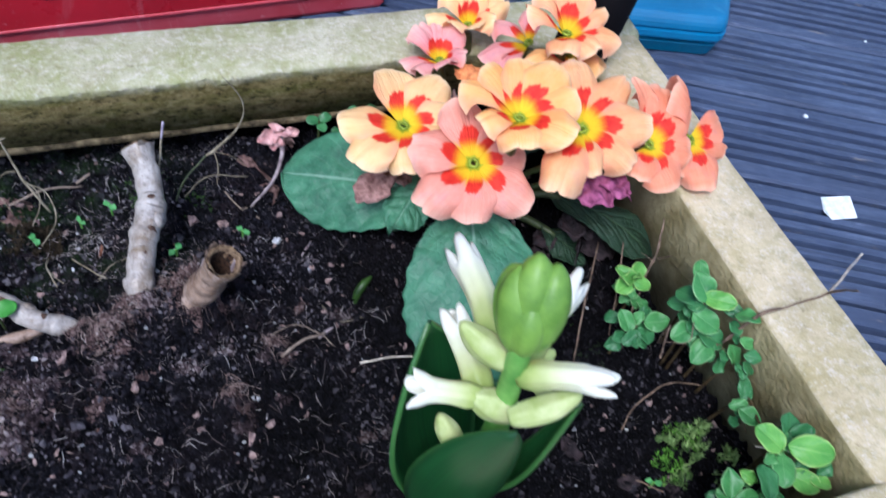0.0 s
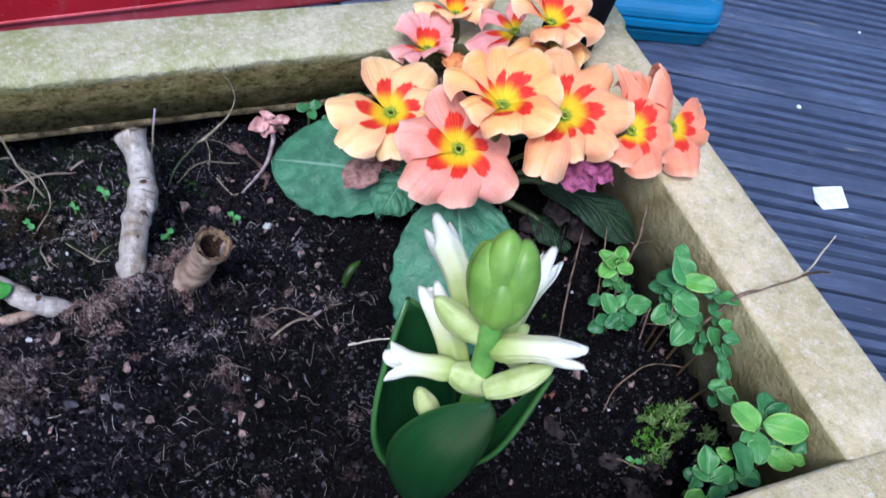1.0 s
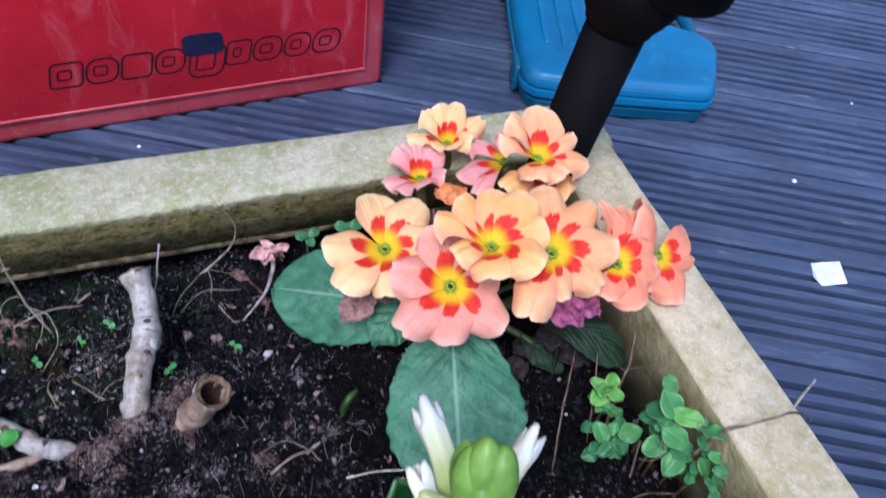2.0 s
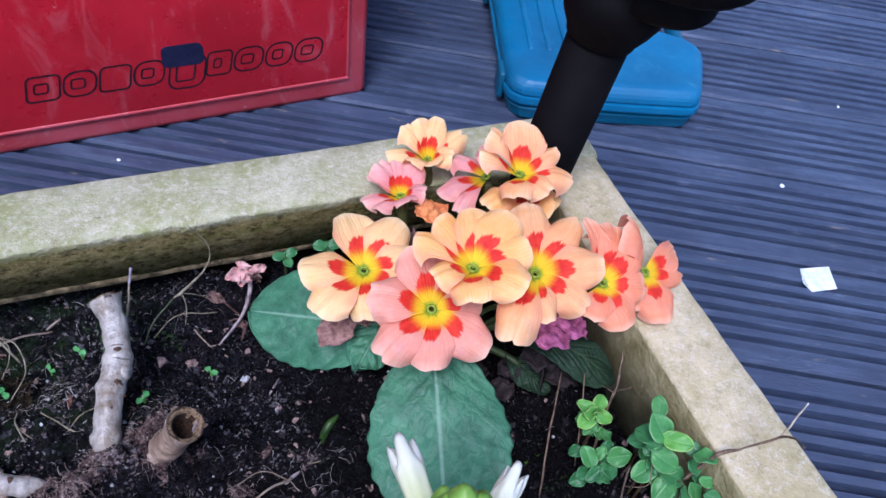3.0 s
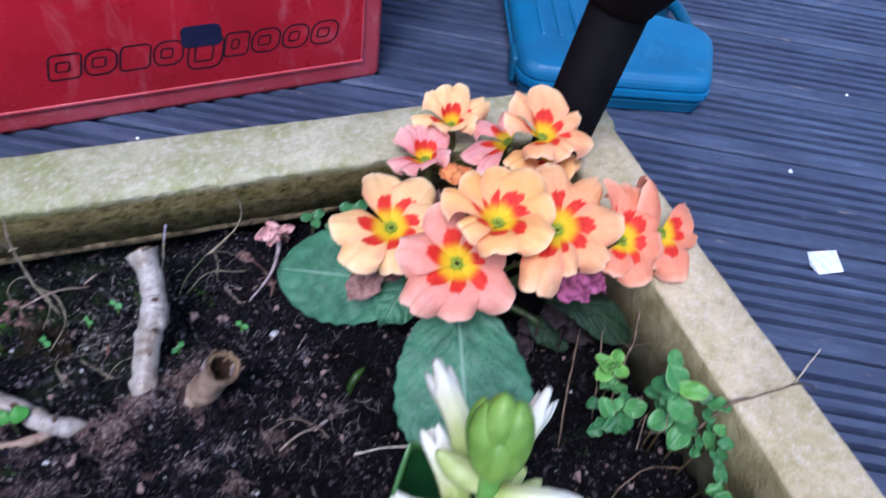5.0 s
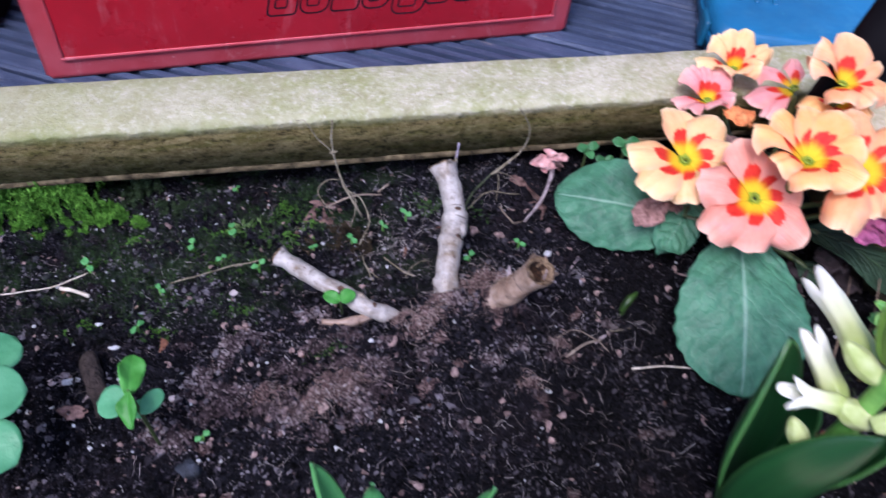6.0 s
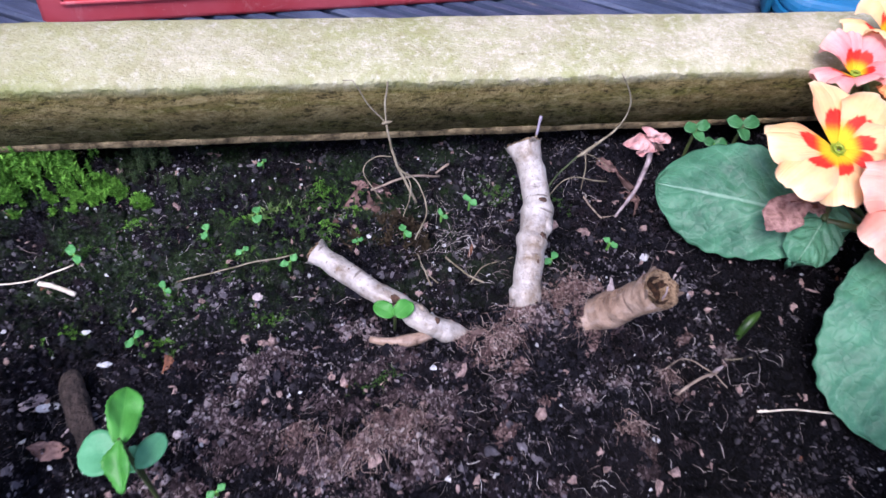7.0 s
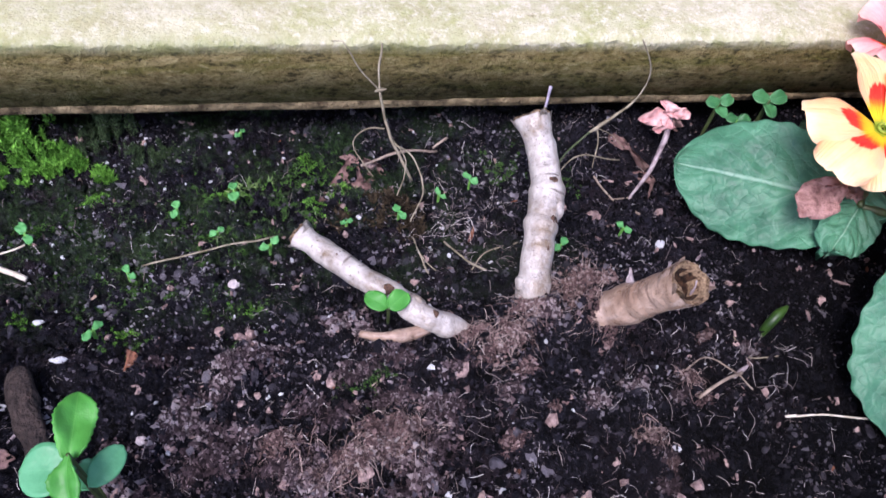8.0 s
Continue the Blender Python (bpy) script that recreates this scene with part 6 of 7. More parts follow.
    dry_stem("pale flat splinter lying on the soil", [on_soil([(-0.1985, 0.2352), (-0.1930, 0.2332), (-0.1858, 0.2302)], 0.0022, 0.003)], STEM_PALE)
    dry_stem("pale root scrap lying on the soil", [on_soil([(-0.06, 0.237), (-0.0595, 0.229), (-0.0565, 0.221)], 0.0009), on_soil([(-0.059, 0.2275), (-0.054, 0.2215)], 0.0005)], STRAW)
    dry_stem("pale branching root scrap lying on the soil", [on_soil([(-0.05, 0.2315), (-0.043, 0.2255), (-0.0375, 0.2185)], 0.0009), on_soil([(-0.041, 0.2225), (-0.034, 0.229), (-0.022, 0.2325)], 0.0006)], STRAW)
    dry_stem("grey dead stalk lying on the soil", [on_soil([(0.016, 0.264), (0.022, 0.254), (0.0285, 0.243)], 0.001, 0.002), on_soil([(0.022, 0.254), (0.028, 0.251)], 0.0006, 0.002)], STRAW_GREY)
    dry_stem("thin curved straw behind the upright cane", [on_soil([(-0.002, 0.261), (0.01, 0.2695), (0.028, 0.2695)], 0.0006, 0.004)], STRAW)
    dry_stem("grey stalk of the faded pink flower", [[(0.046, 0.277, 0.273, 0.0034), (0.045, 0.272, 0.265, 0.0030), (0.041, 0.266, 0.2585, 0.0022), (0.034, 0.258, 0.256, 0.0018), (0.026, 0.250, 0.2555, 0.0010)]], STALK_PALE)
    dry_stem("white bare twig lying on the soil", [on_soil([(0.0545, 0.1592), (0.07, 0.1565), (0.0845, 0.1535)], 0.0008, 0.002), on_soil([(0.0545, 0.1592), (0.0575, 0.1588)], 0.0012, 0.002)], STEM_PALE)
    dry_stem("looped pale root on the soil", [on_soil([(0.022, 0.1755), (0.033, 0.1805), (0.042, 0.1745), (0.0455, 0.1685)], 0.0006, 0.003)], STRAW_GREY)
    dry_stem("thin curved root on the soil", [on_soil([(0.045, 0.1875), (0.052, 0.183), (0.061, 0.1805)], 0.0005, 0.002)], STRAW)
    dry_stem("grey splinter of bark on the soil", [on_soil([(0.024, 0.1665), (0.033, 0.1705), (0.0435, 0.1745)], 0.0014, 0.003)], STRAW_GREY)
    dry_stem("brown arching twig over the soil", [[(0.147, 0.103, 0.253, 0.0009), (0.154, 0.108, 0.264, 0.0008), (0.168, 0.111, 0.269, 0.0007), (0.187, 0.109, 0.262, 0.0006)]], STEM_BROWN)
    dry_stem("thin brown twig on the soil by the moss", [on_soil([(0.138, 0.0855), (0.151, 0.0748)], 0.0007, 0.002)], STEM_BROWN)
    dry_stem("pale dry stalk lying across the herb leaves", [[(0.177, 0.073, 0.284, 0.0008), (0.185, 0.066, 0.29, 0.0008), (0.1935, 0.0595, 0.294, 0.0009)]], STEM_PALE)
    dry_stem("brown twig standing up over the side rail", [[(0.1865, 0.1140, 0.2880, 0.0016), (0.1920, 0.1132, 0.3020, 0.0016), (0.1965, 0.1120, 0.3090, 0.0019), (0.1995, 0.1100, 0.3125, 0.0010), (0.2025, 0.1085, 0.3165, 0.0010), (0.2080, 0.1050, 0.3255, 0.0013), (0.2035, 0.0985, 0.3375, 0.0009), (0.1950, 0.0914, 0.3488, 0.0006)]], STEM_BROWN)
    dry_stem("bleached side shoot of the twig over the rail", [[(0.2080, 0.1050, 0.3255, 0.0010), (0.2086, 0.1053, 0.3370, 0.0008), (0.2090, 0.1057, 0.3472, 0.0006)]], STEM_PALE)
    dry_stem("broken dry stem standing among the herb leaves", [[(0.151, 0.109, 0.298, 0.0008), (0.158, 0.116, 0.296, 0.0009), (0.166, 0.124, 0.292, 0.001), (0.172, 0.129, 0.27, 0.001)], [(0.158, 0.116, 0.296, 0.0004), (0.166, 0.113, 0.297, 0.0004), (0.171, 0.119, 0.3, 0.0004)]], STEM_BROWN)
    dry_stem("reddish trailing stem beside the side rail", [[(0.1875, 0.117, 0.284, 0.0009), (0.1895, 0.106, 0.282, 0.0008), (0.1895, 0.095, 0.275, 0.0008), (0.188, 0.084, 0.268, 0.0007)]], STEM_PINK)
    for k, path in enumerate(([(0.139, 0.133, 0.252, 0.0010), (0.152, 0.156, 0.266, 0.0010), (0.170, 0.183, 0.272, 0.0009)], [(0.163, 0.145, 0.25, 0.0008), (0.1665, 0.156, 0.27, 0.0008), (0.174, 0.173, 0.283, 0.0007)], [(0.166, 0.141, 0.25, 0.001), (0.174, 0.152, 0.272, 0.001), (0.184, 0.163, 0.287, 0.0009), (0.187, 0.168, 0.292, 0.0007)])):
        dry_stem("thin brown dead stem standing in the soil", [path], STEM_BROWN)
    dry_stem("bristly dry seed head on a brown stem", [[(0.181, 0.16, 0.284, 0.0006), (0.176, 0.163, 0.287, 0.0003)], [(0.182, 0.16, 0.285, 0.0006), (0.188, 0.158, 0.288, 0.0004)], [(0.182, 0.161, 0.286, 0.0005), (0.187, 0.168, 0.292, 0.0009), (0.1885, 0.172, 0.296, 0.0008)], [(0.182, 0.16, 0.285, 0.0005), (0.178, 0.156, 0.281, 0.0003)], [(0.181, 0.16, 0.284, 0.0009), (0.172, 0.147, 0.252, 0.001)]], STEM_BROWN)


def build_faded_flower():
    top = thing("faded_flower", (0.046, 0.284, 0.258), "faded pink fallen flower lying under the back rail", "flower")
    for k, (root, way, n, length, width) in enumerate((((0.0455, 0.276, 0.2740), (-1, -0.1, -0.12), (0.1, -0.7, 0.8), 0.0130, 0.0072), ((0.0460, 0.276, 0.2745), (-0.5, 0.0, 0.55), (0.0, -0.9, 0.5), 0.0070, 0.0052), ((0.0455, 0.276, 0.2742), (0.9, -0.1, 0.05), (0.2, -0.8, 0.6), 0.0100, 0.0050), ((0.0450, 0.275, 0.2735), (-0.5, -0.5, -0.6), (0.1, -1, 0.4), 0.0085, 0.0055), ((0.0465, 0.275, 0.2735), (0.5, -0.4, -0.7), (0.1, -1, 0.2), 0.0090, 0.0045))):
        bm = leaf_mesh(length, width, 0.9, 0.35, 0.0024, 0.0020, 1.1, 0.8, k * 2.2 + 0.7, 18, 12, 0.45, 0.05)
        part("petal", thicken(set_leaf(bm, root, n, way), 0.0004), WILT_PINK if k != 4 else LEAF_DEAD, top)


def build_stones():
    items = [((0.012, 0.246), (0.0042, 0.0034, 0.0026), BARK, "pinkish bark chip lying on the soil", "bark chip"), ((0.034, 0.231), (0.0026, 0.0022, 0.0018), PERLITE, "whitish crumb lying on the soil", "pebble"), ((-0.121, 0.2205), (0.0022, 0.002, 0.0016), STONE_PALE, "small pale pebble lying on the soil", "pebble"),
             ((-0.139, 0.1375), (0.0065, 0.0055, 0.004), STONE_DARK, "smooth dark stone half buried in the soil", "stone"), ((-0.147, 0.172), (0.0024, 0.002, 0.0016), STONE_PALE, "small pale pebble lying on the soil", "pebble"), ((-0.1635, 0.2195), (0.002, 0.0017, 0.0014), PERLITE, "white perlite grain on the soil", "perlite"),
             ((-0.1645, 0.2135), (0.0012, 0.001, 0.0009), PERLITE, "white perlite grain on the soil", "perlite"), ((-0.18, 0.2135), (0.002, 0.0013, 0.001), PERLITE, "white perlite grain on the soil", "perlite"), ((-0.172, 0.1985), (0.003, 0.0014, 0.001), PERLITE, "white perlite flake on the soil", "perlite"), ((-0.0485, 0.2415), (0.0012, 0.0011, 0.001), PERLITE, "white perlite grain on the soil", "perlite"),
             ((-0.189, 0.1855), (0.0045, 0.0018, 0.0014), PERLITE, "pale flaky scrap lying on the soil", "pebble"), ((-0.166, 0.2235), (0.0016, 0.0014, 0.001), CANE_TAN, "small orange pebble lying on the soil", "pebble")]
    for k, ((x, y), size, material, label, category) in enumerate(items):
        bm = bmesh.new()
        z = soil_height(x, y) + size[2] * 0.45
        lump(bm, (x, y, z), Vector(size) * 0.78, k * 1.9 + 0.4, 0.6, 0.4, 3)
        single(category.replace(" ", "_"), bm, material, (x, y, z - size[2]), label, category, "bits on the soil", smooth=size[0] > 0.005)


def build_scraps():
    """Withered leaves and splinters lying about on the soil."""
    items = [(-0.193, 0.1905, 0.0042, 1.6, 0.35, 0.2, STALK_PALE, "pale dried leaf scrap lying on the soil"), (-0.1865, 0.170, 0.0045, 1.3, 0.55, 2.9, LEAF_DEAD, "brown withered leaf lying on the soil"), (0.1554, 0.076, 0.0062, 1.2, 0.8, 4.0, SHRIVEL_SHADE, "dark shrivelled leaf lying on the soil"), (0.146, 0.067, 0.006, 1.4, 0.7, 5.2, SHRIVEL_SHADE, "dark shrivelled leaf lying on the soil"),
             (0.126, 0.0665, 0.0062, 1.1, 0.8, 6.7, SHRIVEL_SHADE, "dark shrivelled leaf lying on the soil"), (0.124, 0.1016, 0.0042, 1.3, 0.7, 8.1, SHRIVEL_SHADE, "small dark shrivelled leaf lying on the soil"), (0.139, 0.082, 0.0038, 1.3, 0.7, 9.4, SHRIVEL_SHADE, "small dark shrivelled leaf lying on the soil"), (-0.0785, 0.276, 0.0024, 1.5, 0.8, 3.1, LEAF_DEAD, "brown dead leaf scrap under the back rail"), (-0.0755, 0.2655, 0.0026, 1.7, 0.5, 7.7, LEAF_DEAD, "brown dead leaf scrap under the back rail"),
             (0.0285, 0.276, 0.0042, 1.3, 0.5, 2.2, LEAF_DEAD, "brown withered leaf scrap beside the faded flower"), (0.037, 0.262, 0.0036, 1.2, 0.6, 5.9, LEAF_DEAD, "brown withered leaf scrap beside the faded flower")]
    for x, y, size, long, tall, seed, material, label in items:
        bm = bmesh.new()
        z = soil_height(x, y)
        crumpled(bm, (0, 0, 0), 1.0, seed, 6)
        m = Matrix.Translation((x, y, z + size * 0.35)) @ Matrix.Rotation(seed, 4, "Z") @ Matrix.Diagonal((size * long, size * 0.75, size * tall, 1))
        bm.transform(m)
        single("withered_leaf", thicken(bm, 0.0003), material, (x, y, z), label, "dead leaf", "scraps on the soil")
    for a, b, r, label in (((0.0432, 0.2195), (0.0490, 0.2260), 0.0010, "pale lilac splinter lying on the soil"), ((0.0405, 0.1735), (0.0475, 0.1775), 0.0012, "pale lilac splinter lying on the soil"), ((-0.183, 0.174), (-0.179, 0.179), 0.0008, "pale splinter lying on the soil")):
        bm = bmesh.new()
        p, q = (Vector((*s, soil_height(*s) + 0.0018)) for s in (a, b))
        tube(bm, [(*p, r * 0.3), (*(p * 0.7 + q * 0.3), r * 0.6), (*(p * 0.3 + q * 0.7), r * 0.7), (*q, r * 0.2)], 6, 4, True, 0.0003)
        single("splinter", bm, STALK_PALE, p, label, "splinter", "scraps on the soil")
    # thin papery shreds standing by the hollow stub
    for x, y, z, way, length in ((0.0025, 0.1985, 0.286, (0.35, 0.55, 0.75), 0.008), (0.0085, 0.1925, 0.2965, (0.45, 0.45, 0.8), 0.0085), (0.0130, 0.1855, 0.303, (0.6, 0.4, 0.7), 0.006)):
        bm = leaf_mesh(length, 0.0032, 0.6, 0.5, 0.0008, 0.0005, 1.6, 0.8, x * 900, 8, 4, 0.4)
        set_leaf(bm, (x - 0.003, y - 0.004, z - 0.006), (0.3, -0.8, 0.5), way)
        single("bark_shred", thicken(bm, 0.0003), STALK_PALE, (x, y, z - 0.006), "pale papery shred of bark beside the hollow stub", "bark", "scraps on the soil")


build_canes()
build_scraps()
build_stems()
build_faded_flower()
build_stones()

# ---- loose soil, fibres and moss ----
ICO_V = [(-1, 1.618, 0), (1, 1.618, 0), (-1, -1.618, 0), (1, -1.618, 0), (0, -1, 1.618), (0, 1, 1.618), (0, -1, -1.618), (0, 1, -1.618), (1.618, 0, -1), (1.618, 0, 1), (-1.618, 0, -1), (-1.618, 0, 1)]


def ico_faces():
    v = np.array(ICO_V)
    out = []
    for i in range(12):
        for j in range(i + 1, 12):
            for k in range(j + 1, 12):
                d = [np.linalg.norm(v[a] - v[b]) for a, b in ((i, j), (j, k), (i, k))]
                if max(d) < 2.01:
                    n = np.cross(v[j] - v[i], v[k] - v[i])
                    out.append((i, j, k) if n @ v[i] > 0 else (i, k, j))
    return np.array(out)


def scatter(name, spots, material, label, category, seed, stretch=0.6):
    """Many angular crumbs in one mesh; spots: x, y, z, size."""
    rng = np.random.default_rng(seed)
    base, faces = np.array(ICO_V) / 1.9, ico_faces()
    spots = np.array(spots)
    n = len(spots)
    shape = rng.uniform(1 - stretch, 1 + stretch * 0.4, (n, 1, 3))
    v = base[None] * shape * (1 + 0.35 * rng.standard_normal((n, 12, 1)).clip(-1.5, 1.5))
    q = rng.standard_normal((n, 4))
    q /= np.linalg.norm(q, axis=1, keepdims=True)
    w, x, y, z = q.T
    R = np.stack([np.stack([1 - 2 * (y * y + z * z), 2 * (x * y - z * w), 2 * (x * z + y * w)], -1), np.stack([2 * (x * y + z * w), 1 - 2 * (x * x + z * z), 2 * (y * z - x * w)], -1), np.stack([2 * (x * z - y * w), 2 * (y * z + x * w), 1 - 2 * (x * x + y * y)], -1)], 1)
    v = np.einsum("nij,nkj->nki", R, v) * spots[:, None, 3:4] + spots[:, None, :3]
    f = (faces[None] + 12 * np.arange(n)[:, None, None]).reshape(-1, 3)
    raw(name, v.reshape(-1, 3).tolist(), f.tolist(), material, label, category, "stuff", smooth=False)


def soil_spots(count, low, high, seed, power=2.4, lift=0.2, weight=None):
    rng = random.Random(seed)
    out = []
    while len(out) < count:
        x, y = rng.uniform(-0.275, 0.194), rng.uniform(0.047, 0.296)
        if weight and rng.random() > weight(x, y):
            continue
        s = low + (high - low) * rng.random() ** power
        out.append((x, y, soil_height(x, y) + s * lift, s))
    return out


def mound(x, y):
    d = math.exp(-((x + 0.09) / 0.07) ** 2 - ((y - 0.155) / 0.05) ** 2)
    return 0.35 + 0.65 * d


def grains(name, spots, material, label, category, seed):
    """Tiny angular grains in one mesh; spots: x, y, z, size."""
    rng = np.random.default_rng(seed)
    spots = np.array(spots)
    n = len(spots)
    octa = np.array([(1, 0, 0), (-1, 0, 0), (0, 1, 0), (0, -1, 0), (0, 0, 1), (0, 0, -1)], float)
    v = octa[None] * rng.uniform(0.35, 1.25, (n, 6, 1)) + 0.4 * rng.standard_normal((n, 6, 3))
    v = v * spots[:, None, 3:4] + spots[:, None, :3]
    f = np.array([(0, 2, 4), (2, 1, 4), (1, 3, 4), (3, 0, 4), (2, 0, 5), (1, 2, 5), (3, 1, 5), (0, 3, 5)])[None] + 6 * np.arange(n)[:, None, None]
    raw(name, v.reshape(-1, 3).tolist(), f.reshape(-1, 3).tolist(), material, label, category, "stuff", smooth=False)


# reddish peat clumps, and drier mauve patches of the mound: x, y, radius
CLUMPS = [(-0.080, 0.157, 0.0115), (-0.089, 0.153, 0.008), (-0.072, 0.161, 0.007), (-0.108, 0.161, 0.006), (-0.036, 0.190, 0.008), (-0.041, 0.185, 0.006), (-0.003, 0.211, 0.010), (-0.012, 0.207, 0.007), (-0.028, 0.199, 0.006), (-0.043, 0.155, 0.0045), (-0.048, 0.192, 0.005), (0.023, 0.173, 0.005), (0.036, 0.190, 0.003), (0.026, 0.166, 0.003), (-0.004, 0.184, 0.003), (0.004, 0.155, 0.005), (0.006, 0.146, 0.004), (-0.026, 0.165, 0.003), (-0.033, 0.178, 0.004), (-0.0050, 0.1910, 0.007), (-0.009, 0.198, 0.005), (0.004, 0.192, 0.004), (-0.100, 0.152, 0.005)]
DRY = [(-0.118, 0.189, 0.011), (-0.112, 0.193, 0.007), (-0.124, 0.182, 0.008), (-0.1, 0.152, 0.015), (-0.126, 0.163, 0.014), (-0.136, 0.172, 0.011), (-0.07, 0.147, 0.009), (0.006, 0.148, 0.006), (0.022, 0.149, 0.004), (-0.011, 0.168, 0.006), (0.003, 0.172, 0.005), (-0.086, 0.181, 0.009), (-0.087, 0.203, 0.009), (-0.072, 0.187, 0.007), (-0.055, 0.180, 0.006), (-0.145, 0.150, 0.010), (-0.06, 0.168, 0.007), (-0.100, 0.172, 0.007), (-0.04, 0.172, 0.006), (-0.022, 0.196, 0.007), (0.01, 0.195, 0.004), (-0.155, 0.17, 0.006), (-0.145, 0.196, 0.006)]


def clump_spots(clumps, rng, count, hill_height, low, high):
    out = []
    for cx, cy, r in clumps:
        for k in range(int(count * (r / 0.01) ** 2)):
            d, t = r * abs(rng.gauss(0, 0.55)), rng.uniform(0, 2 * math.pi)
            x, y = cx + d * math.cos(t) * 1.2, cy + d * math.sin(t) * 0.8
            lumpy = noise.noise(Vector((x * 260, y * 260, cx)))
            if lumpy < -0.6 + 0.65 * d / r:
                continue
            s = low + (high - low) * rng.random() ** 2.6
            hill = hill_height * max(0.0, 1 - (d / r) ** 2) * (0.35 + 0.65 * rng.random()) * (0.7 + 0.9 * lumpy)
            out.append((x, y, soil_height(x, y) + hill + s * 0.3, s))
    return out


def build_litter():
    scatter("soil_crumbs", soil_spots(22000, 0.0006, 0.0019, 11, 2.6), LUMP, "loose crumbs of dark soil", "soil", 1)
    rng = random.Random(21)
    small_peat = [(rng.uniform(-0.16, 0.05), rng.uniform(0.06, 0.15), rng.uniform(0.002, 0.0045)) for k in range(12)]
    small_dry = [(rng.uniform(-0.17, 0.06), rng.uniform(0.055, 0.2), rng.uniform(0.003, 0.0065)) for k in range(16)] + [(rng.uniform(-0.16, -0.06), rng.uniform(0.140, 0.18), rng.uniform(0.004, 0.009)) for k in range(16)]
    grains("peat_crumbs", clump_spots(CLUMPS + small_peat, rng, 3000, 0.0030, 0.00016, 0.0009), PEAT, "reddish-brown fibrous peat crumbs on the soil mound", "peat", 2)
    grains("dry_compost", clump_spots(DRY + small_dry, rng, 1500, 0.0022, 0.00018, 0.0011), MAUVE, "drier mauve-grey crumbs of compost on the mound", "compost", 6)
    scatter("bark_chips", soil_spots(1000, 0.0006, 0.0022, 31, 2.2, 0.3, mound), BARK, "pinkish-brown bark chips scattered in the soil", "bark", 3, 0.85)
    scatter("red_bark_flakes", soil_spots(28, 0.0008, 0.0024, 35, 1.6, 0.4), BARK_RED, "reddish-brown bark flakes lying on the soil", "bark", 8, 0.85)
    scatter("perlite_grains", soil_spots(700, 0.00022, 0.0010, 41, 2.6, 0.7, lambda x, y: 1.0 if x < 0.03 and y > 0.13 else 0.2), PERLITE, "tiny white perlite grains in the soil", "perlite", 4, 0.4)
    rng = random.Random(77)
    fine = []
    for k in range(125000):
        x, y = rng.uniform(-0.275, 0.194), rng.uniform(0.047, 0.296)
        fine.append((x, y, soil_height(x, y) + 0.0004 + 0.0008 * rng.random(), 0.0002 + 0.0007 * rng.random() ** 2.5))
    grains("soil_grit", fine, CRUMB, "fine dark grit of the potting soil", "soil", 7)
    rng = random.Random(51)
    spots = []
    while len(spots) < 2100:
        x, y = rng.uniform(-0.27, 0.192), rng.uniform(0.05, 0.292)
        if rng.random() < (0.25 + 0.75 * math.exp(-((x + 0.01) / 0.11) ** 2)) * (1.0 if x < 0.07 else 0.3) * (1.0 if y < 0.2 else 0.55):
            spots.append((x, y))
    spots += [(rng.gauss(-0.044, 0.012), min(rng.gauss(0.243, 0.010), 0.285)) for k in range(230)]  # hair roots behind the lying cane
    fibres("root_fibres", spots, FIBRE, "fine pale dead root fibres in the soil", 52, (0.0012, 0.0052), 0.000032, 0.00007, 0.3)
    spots = [(cx + rng.gauss(0, r * 0.6), cy + rng.gauss(0, r * 0.5)) for cx, cy, r in CLUMPS if r > 0.0045 for k in range(int(90 * r / 0.006))]
    fibres("peat_fibres", spots, FIBRE_BROWN, "tangled brown fibres in the peat clumps", 53, (0.0015, 0.0045), 0.00005, 0.00008, 0.5)


def fibres(name, spots, material, label, seed, span, thin, spread, lift):
    """Thin bent threads in one mesh, lying on the soil or arching off it."""
    rng = random.Random(seed)
    verts, faces, steps = [], [], 6
    for k, (x, y) in enumerate(spots):
        length = rng.uniform(*span) if rng.random() < 0.9 else rng.uniform(span[1], span[1] * 2.1)
        a, bend, r = rng.uniform(0, 6.28), rng.gauss(0, 0.5), thin + spread * rng.random() ** 1.8
        start, arch = len(verts), rng.uniform(0.0, lift) * length
        for i in range(steps + 1):
            v = i / steps
            ang = a + bend * v + 0.10 * math.sin(v * 9 + k) + (0.7 if v > 0.6 and k % 4 == 0 else 0.0)
            z = soil_height(x, y) + 0.0013 + arch * math.sin(math.pi * v)
            for c in range(3):
                t = 2.094 * c
                verts.append((x - math.sin(ang) * math.cos(t) * r, y + math.cos(ang) * math.cos(t) * r, z + math.sin(t) * r))
            x = min(x + math.cos(ang) * length / steps, 0.193)
            y = min(y + math.sin(ang) * length / steps, 0.297)
        for i in range(steps):
            for c in range(3):
                p, q = start + i * 3 + c, start + i * 3 + (c + 1) % 3
                faces.append((p, q, q + 3, p + 3))
    raw(name, verts, faces, material, label, "fibres", "stuff")


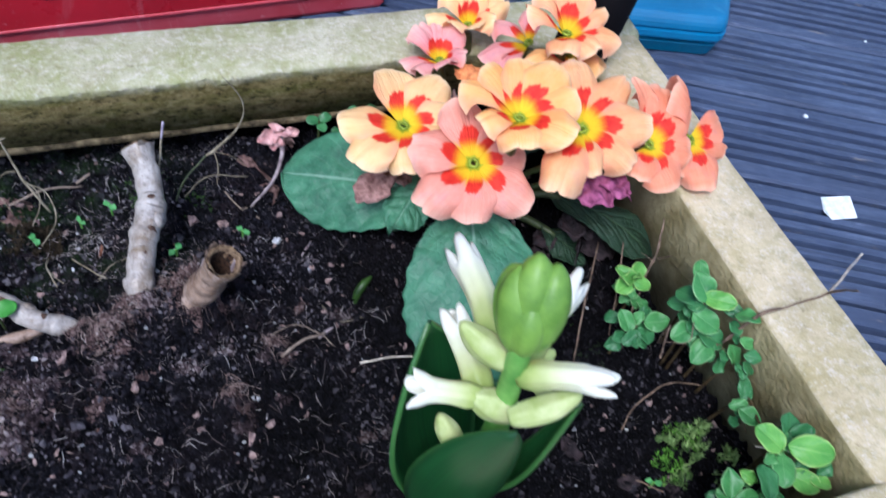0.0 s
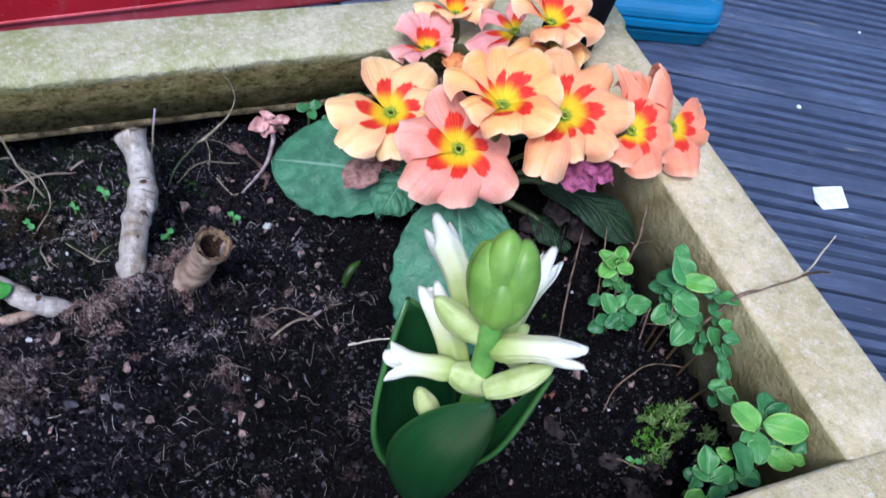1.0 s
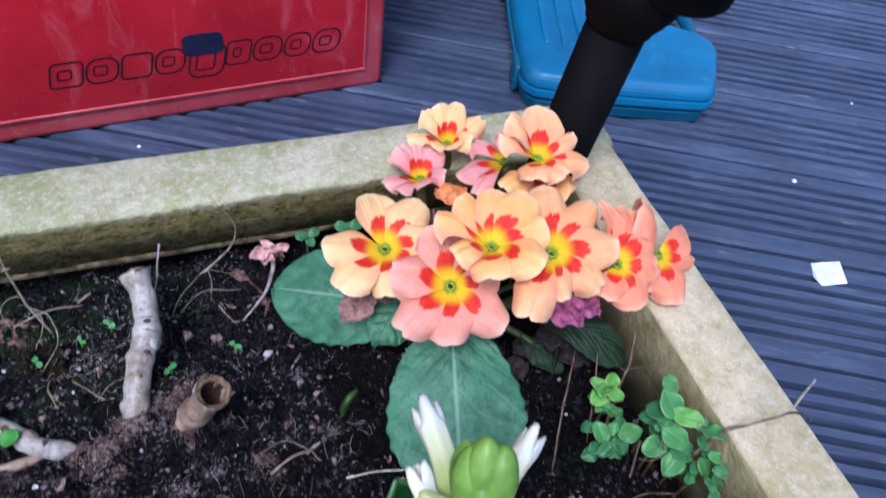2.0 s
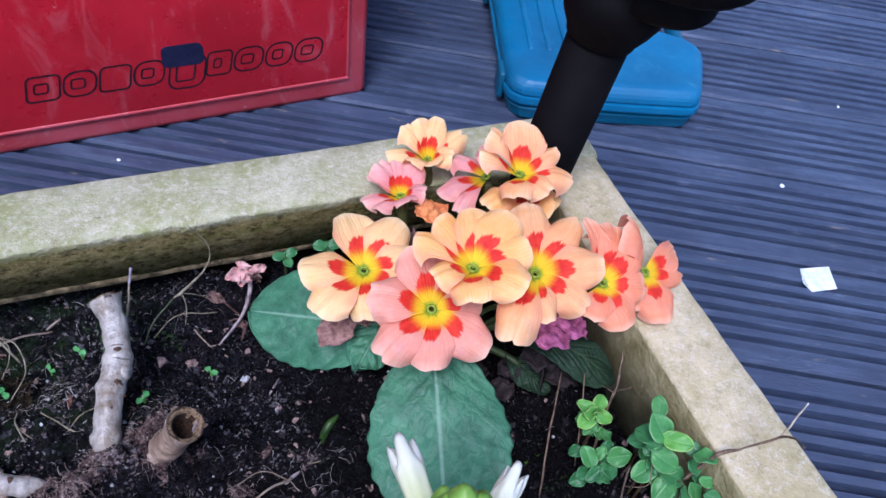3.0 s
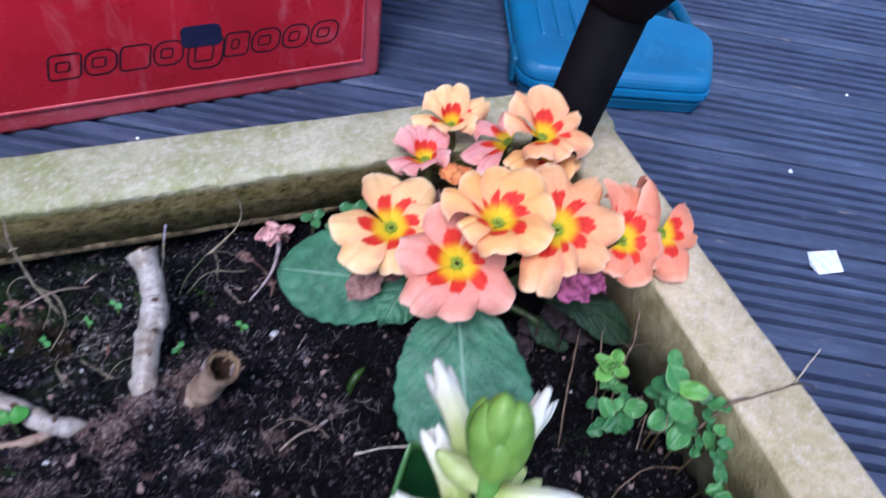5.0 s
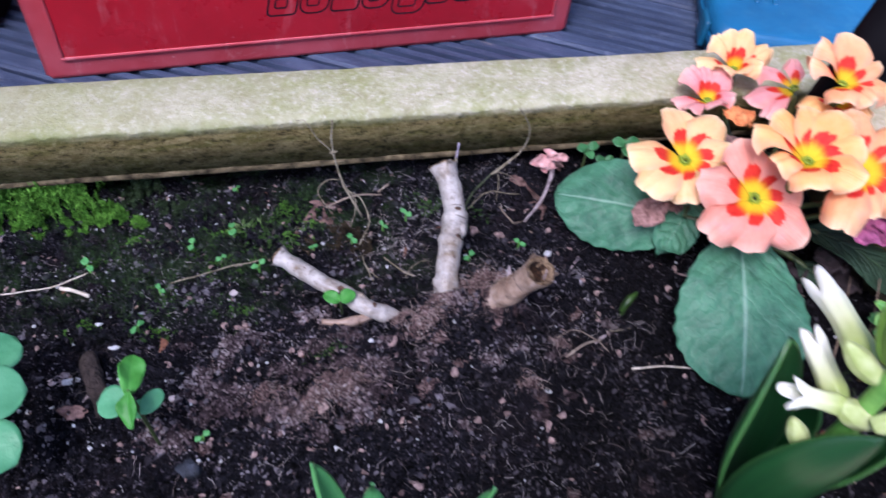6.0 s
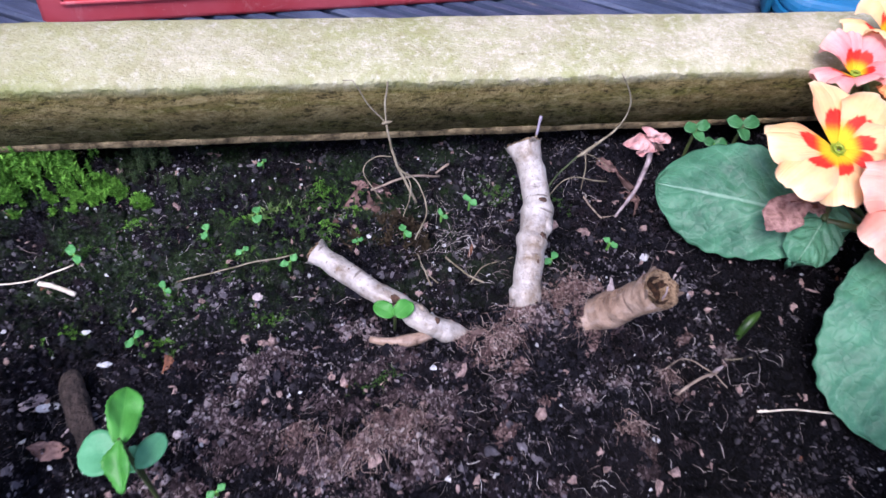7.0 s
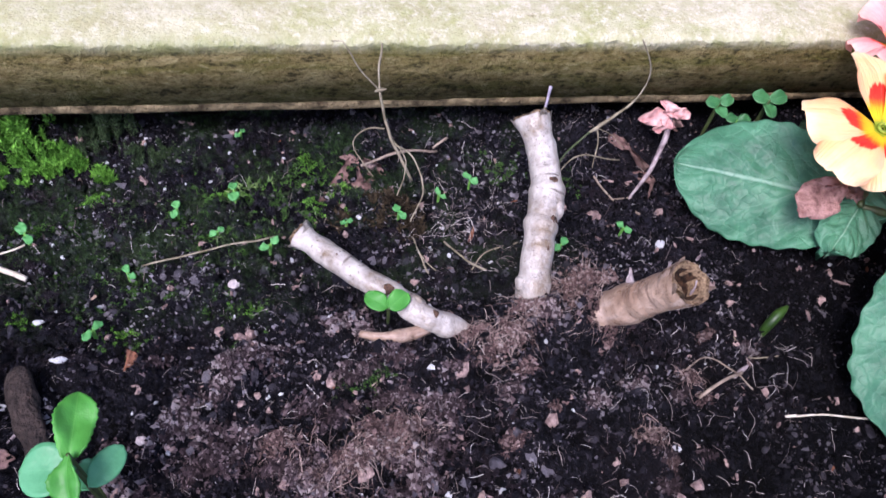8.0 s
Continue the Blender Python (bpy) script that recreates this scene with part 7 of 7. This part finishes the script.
def moss(name, patches, material, label, seed, size=0.0016, density=1.0, tall=1.0, bare=-0.12):
    """Cushions of tiny pointed leaflets; patches: x, y, radius, height."""
    rng = random.Random(seed)
    verts, faces = [], []
    for cx, cy, r, high in patches:
        for k in range(int(density * 900 * (r / 0.01) ** 2)):
            d, t = r * math.sqrt(rng.random()), rng.uniform(0, 6.28)
            x, y = cx + d * math.cos(t), cy + d * math.sin(t) * 0.8
            if 0.8 * noise.noise(Vector((x * 420, y * 420, seed))) + 0.8 * noise.noise(Vector((x * 110, y * 110, seed + 4))) < bare + 0.4 * (d / r) or y > 0.296 or x > 0.194:
                continue
            z = soil_height(x, y) + high * max(0.1, 1 - (d / r) ** 3.2) * (0.55 + 0.45 * rng.random()) * (0.8 + 0.45 * noise.noise(Vector((x * 240, y * 240, 2))) + 0.55 * noise.noise(Vector((x * 520, y * 520, 5))))
            s = size * rng.uniform(0.6, 1.5)
            way = Vector((rng.uniform(-1, 1), rng.uniform(-1, 1), rng.uniform(0.1, 1.3) * tall)).normalized()
            side = way.cross(Vector((rng.uniform(-1, 1), rng.uniform(-1, 1), 0.4))).normalized()
            p = Vector((x, y, z))
            i = len(verts)
            verts += [tuple(p - way * s * 0.4), tuple(p + side * s * 0.16), tuple(p + way * s), tuple(p - side * s * 0.16)]
            faces.append((i, i + 1, i + 2, i + 3))
    raw(name, verts, faces, material, label, "moss", "stuff")


def build_moss():
    moss("bright_moss", [(-0.205, 0.285, 0.016, 0.020), (-0.189, 0.284, 0.012, 0.016), (-0.225, 0.287, 0.019, 0.021), (-0.214, 0.278, 0.012, 0.012), (-0.18, 0.279, 0.008, 0.008), (-0.240, 0.284, 0.014, 0.014), (-0.196, 0.275, 0.008, 0.005), (-0.166, 0.274, 0.005, 0.003)], MOSS, "cushions of bright green moss on the soil", 3, 0.0018, 9.0, 1.5, -0.22)
    moss("small_bright_moss", [(-0.1665, 0.262, 0.007, 0.003), (-0.088, 0.251, 0.011, 0.004), (-0.083, 0.262, 0.009, 0.003), (-0.092, 0.274, 0.008, 0.003), (-0.105, 0.262, 0.007, 0.002), (-0.155, 0.209, 0.008, 0.002), (-0.187, 0.212, 0.008, 0.002), (-0.118, 0.213, 0.007, 0.0015), (-0.122, 0.258, 0.008, 0.003)], MOSS, "small tufts of bright green moss on the soil", 4, 0.0006, 3.4, 0.8, -0.05)
    moss("dull_moss", [(-0.155, 0.243, 0.04, 0.0012), (-0.115, 0.255, 0.03, 0.0016), (-0.085, 0.263, 0.024, 0.0016), (-0.19, 0.235, 0.03, 0.0012), (-0.12, 0.225, 0.022, 0.001), (-0.14, 0.275, 0.02, 0.002), (0.155, 0.14, 0.012, 0.001), (-0.235, 0.24, 0.03, 0.001)], MOSS_DARK, "thin film of dull green moss over the soil", 5, 0.0007, 2.4, 1.0, 0.0)
    moss("green_film", [(-0.125, 0.25, 0.03, 0.0008), (-0.095, 0.268, 0.022, 0.001), (-0.16, 0.225, 0.025, 0.0006), (-0.12, 0.213, 0.016, 0.0006), (-0.082, 0.177, 0.012, 0.001), (-0.02, 0.268, 0.018, 0.001), (0.0, 0.262, 0.012, 0.001), (-0.185, 0.25, 0.02, 0.0008), (-0.105, 0.245, 0.022, 0.0014), (-0.128, 0.262, 0.012, 0.0012), (-0.115, 0.205, 0.012, 0.0008), (-0.155, 0.205, 0.01, 0.0008), (-0.085, 0.272, 0.014, 0.0012)], MOSS_FILM, "soft green algae film over damp soil", 6, 0.0006, 6.0, 0.7, 0.02)
    moss("pale_moss", [(0.168, 0.086, 0.015, 0.009), (0.180, 0.080, 0.012, 0.008), (0.176, 0.095, 0.009, 0.007), (-0.116, 0.264, 0.008, 0.003)], MOSS_PALE, "feathery pale green moss by the corner of the planter", 7, 0.0021, 1.3, 1.6, -0.05)
    moss("corner_moss", [(0.160, 0.083, 0.010, 0.006), (0.172, 0.094, 0.01, 0.004), (0.15, 0.158, 0.007, 0.004)], MOSS, "small cushions of green moss near the herb leaves", 9, 0.0013, 1.6)
    moss("dark_tuft", [(-0.163, 0.290, 0.010, 0.019), (-0.156, 0.285, 0.008, 0.010), (-0.170, 0.284, 0.008, 0.009), (-0.15, 0.279, 0.008, 0.004)], MOSS_DARK, "dark feathery tuft of moss against the back rail", 13, 0.0009, 6.0, 1.6, -0.15)
    moss("dry_moss", [(-0.068, 0.252, 0.013, 0.003), (-0.078, 0.246, 0.011, 0.002), (-0.06, 0.243, 0.010, 0.002)], MOSS_DRY, "dead brown moss on the soil", 15, 0.0022, 1.6, 1.0, -0.05)


build_litter()
build_moss()
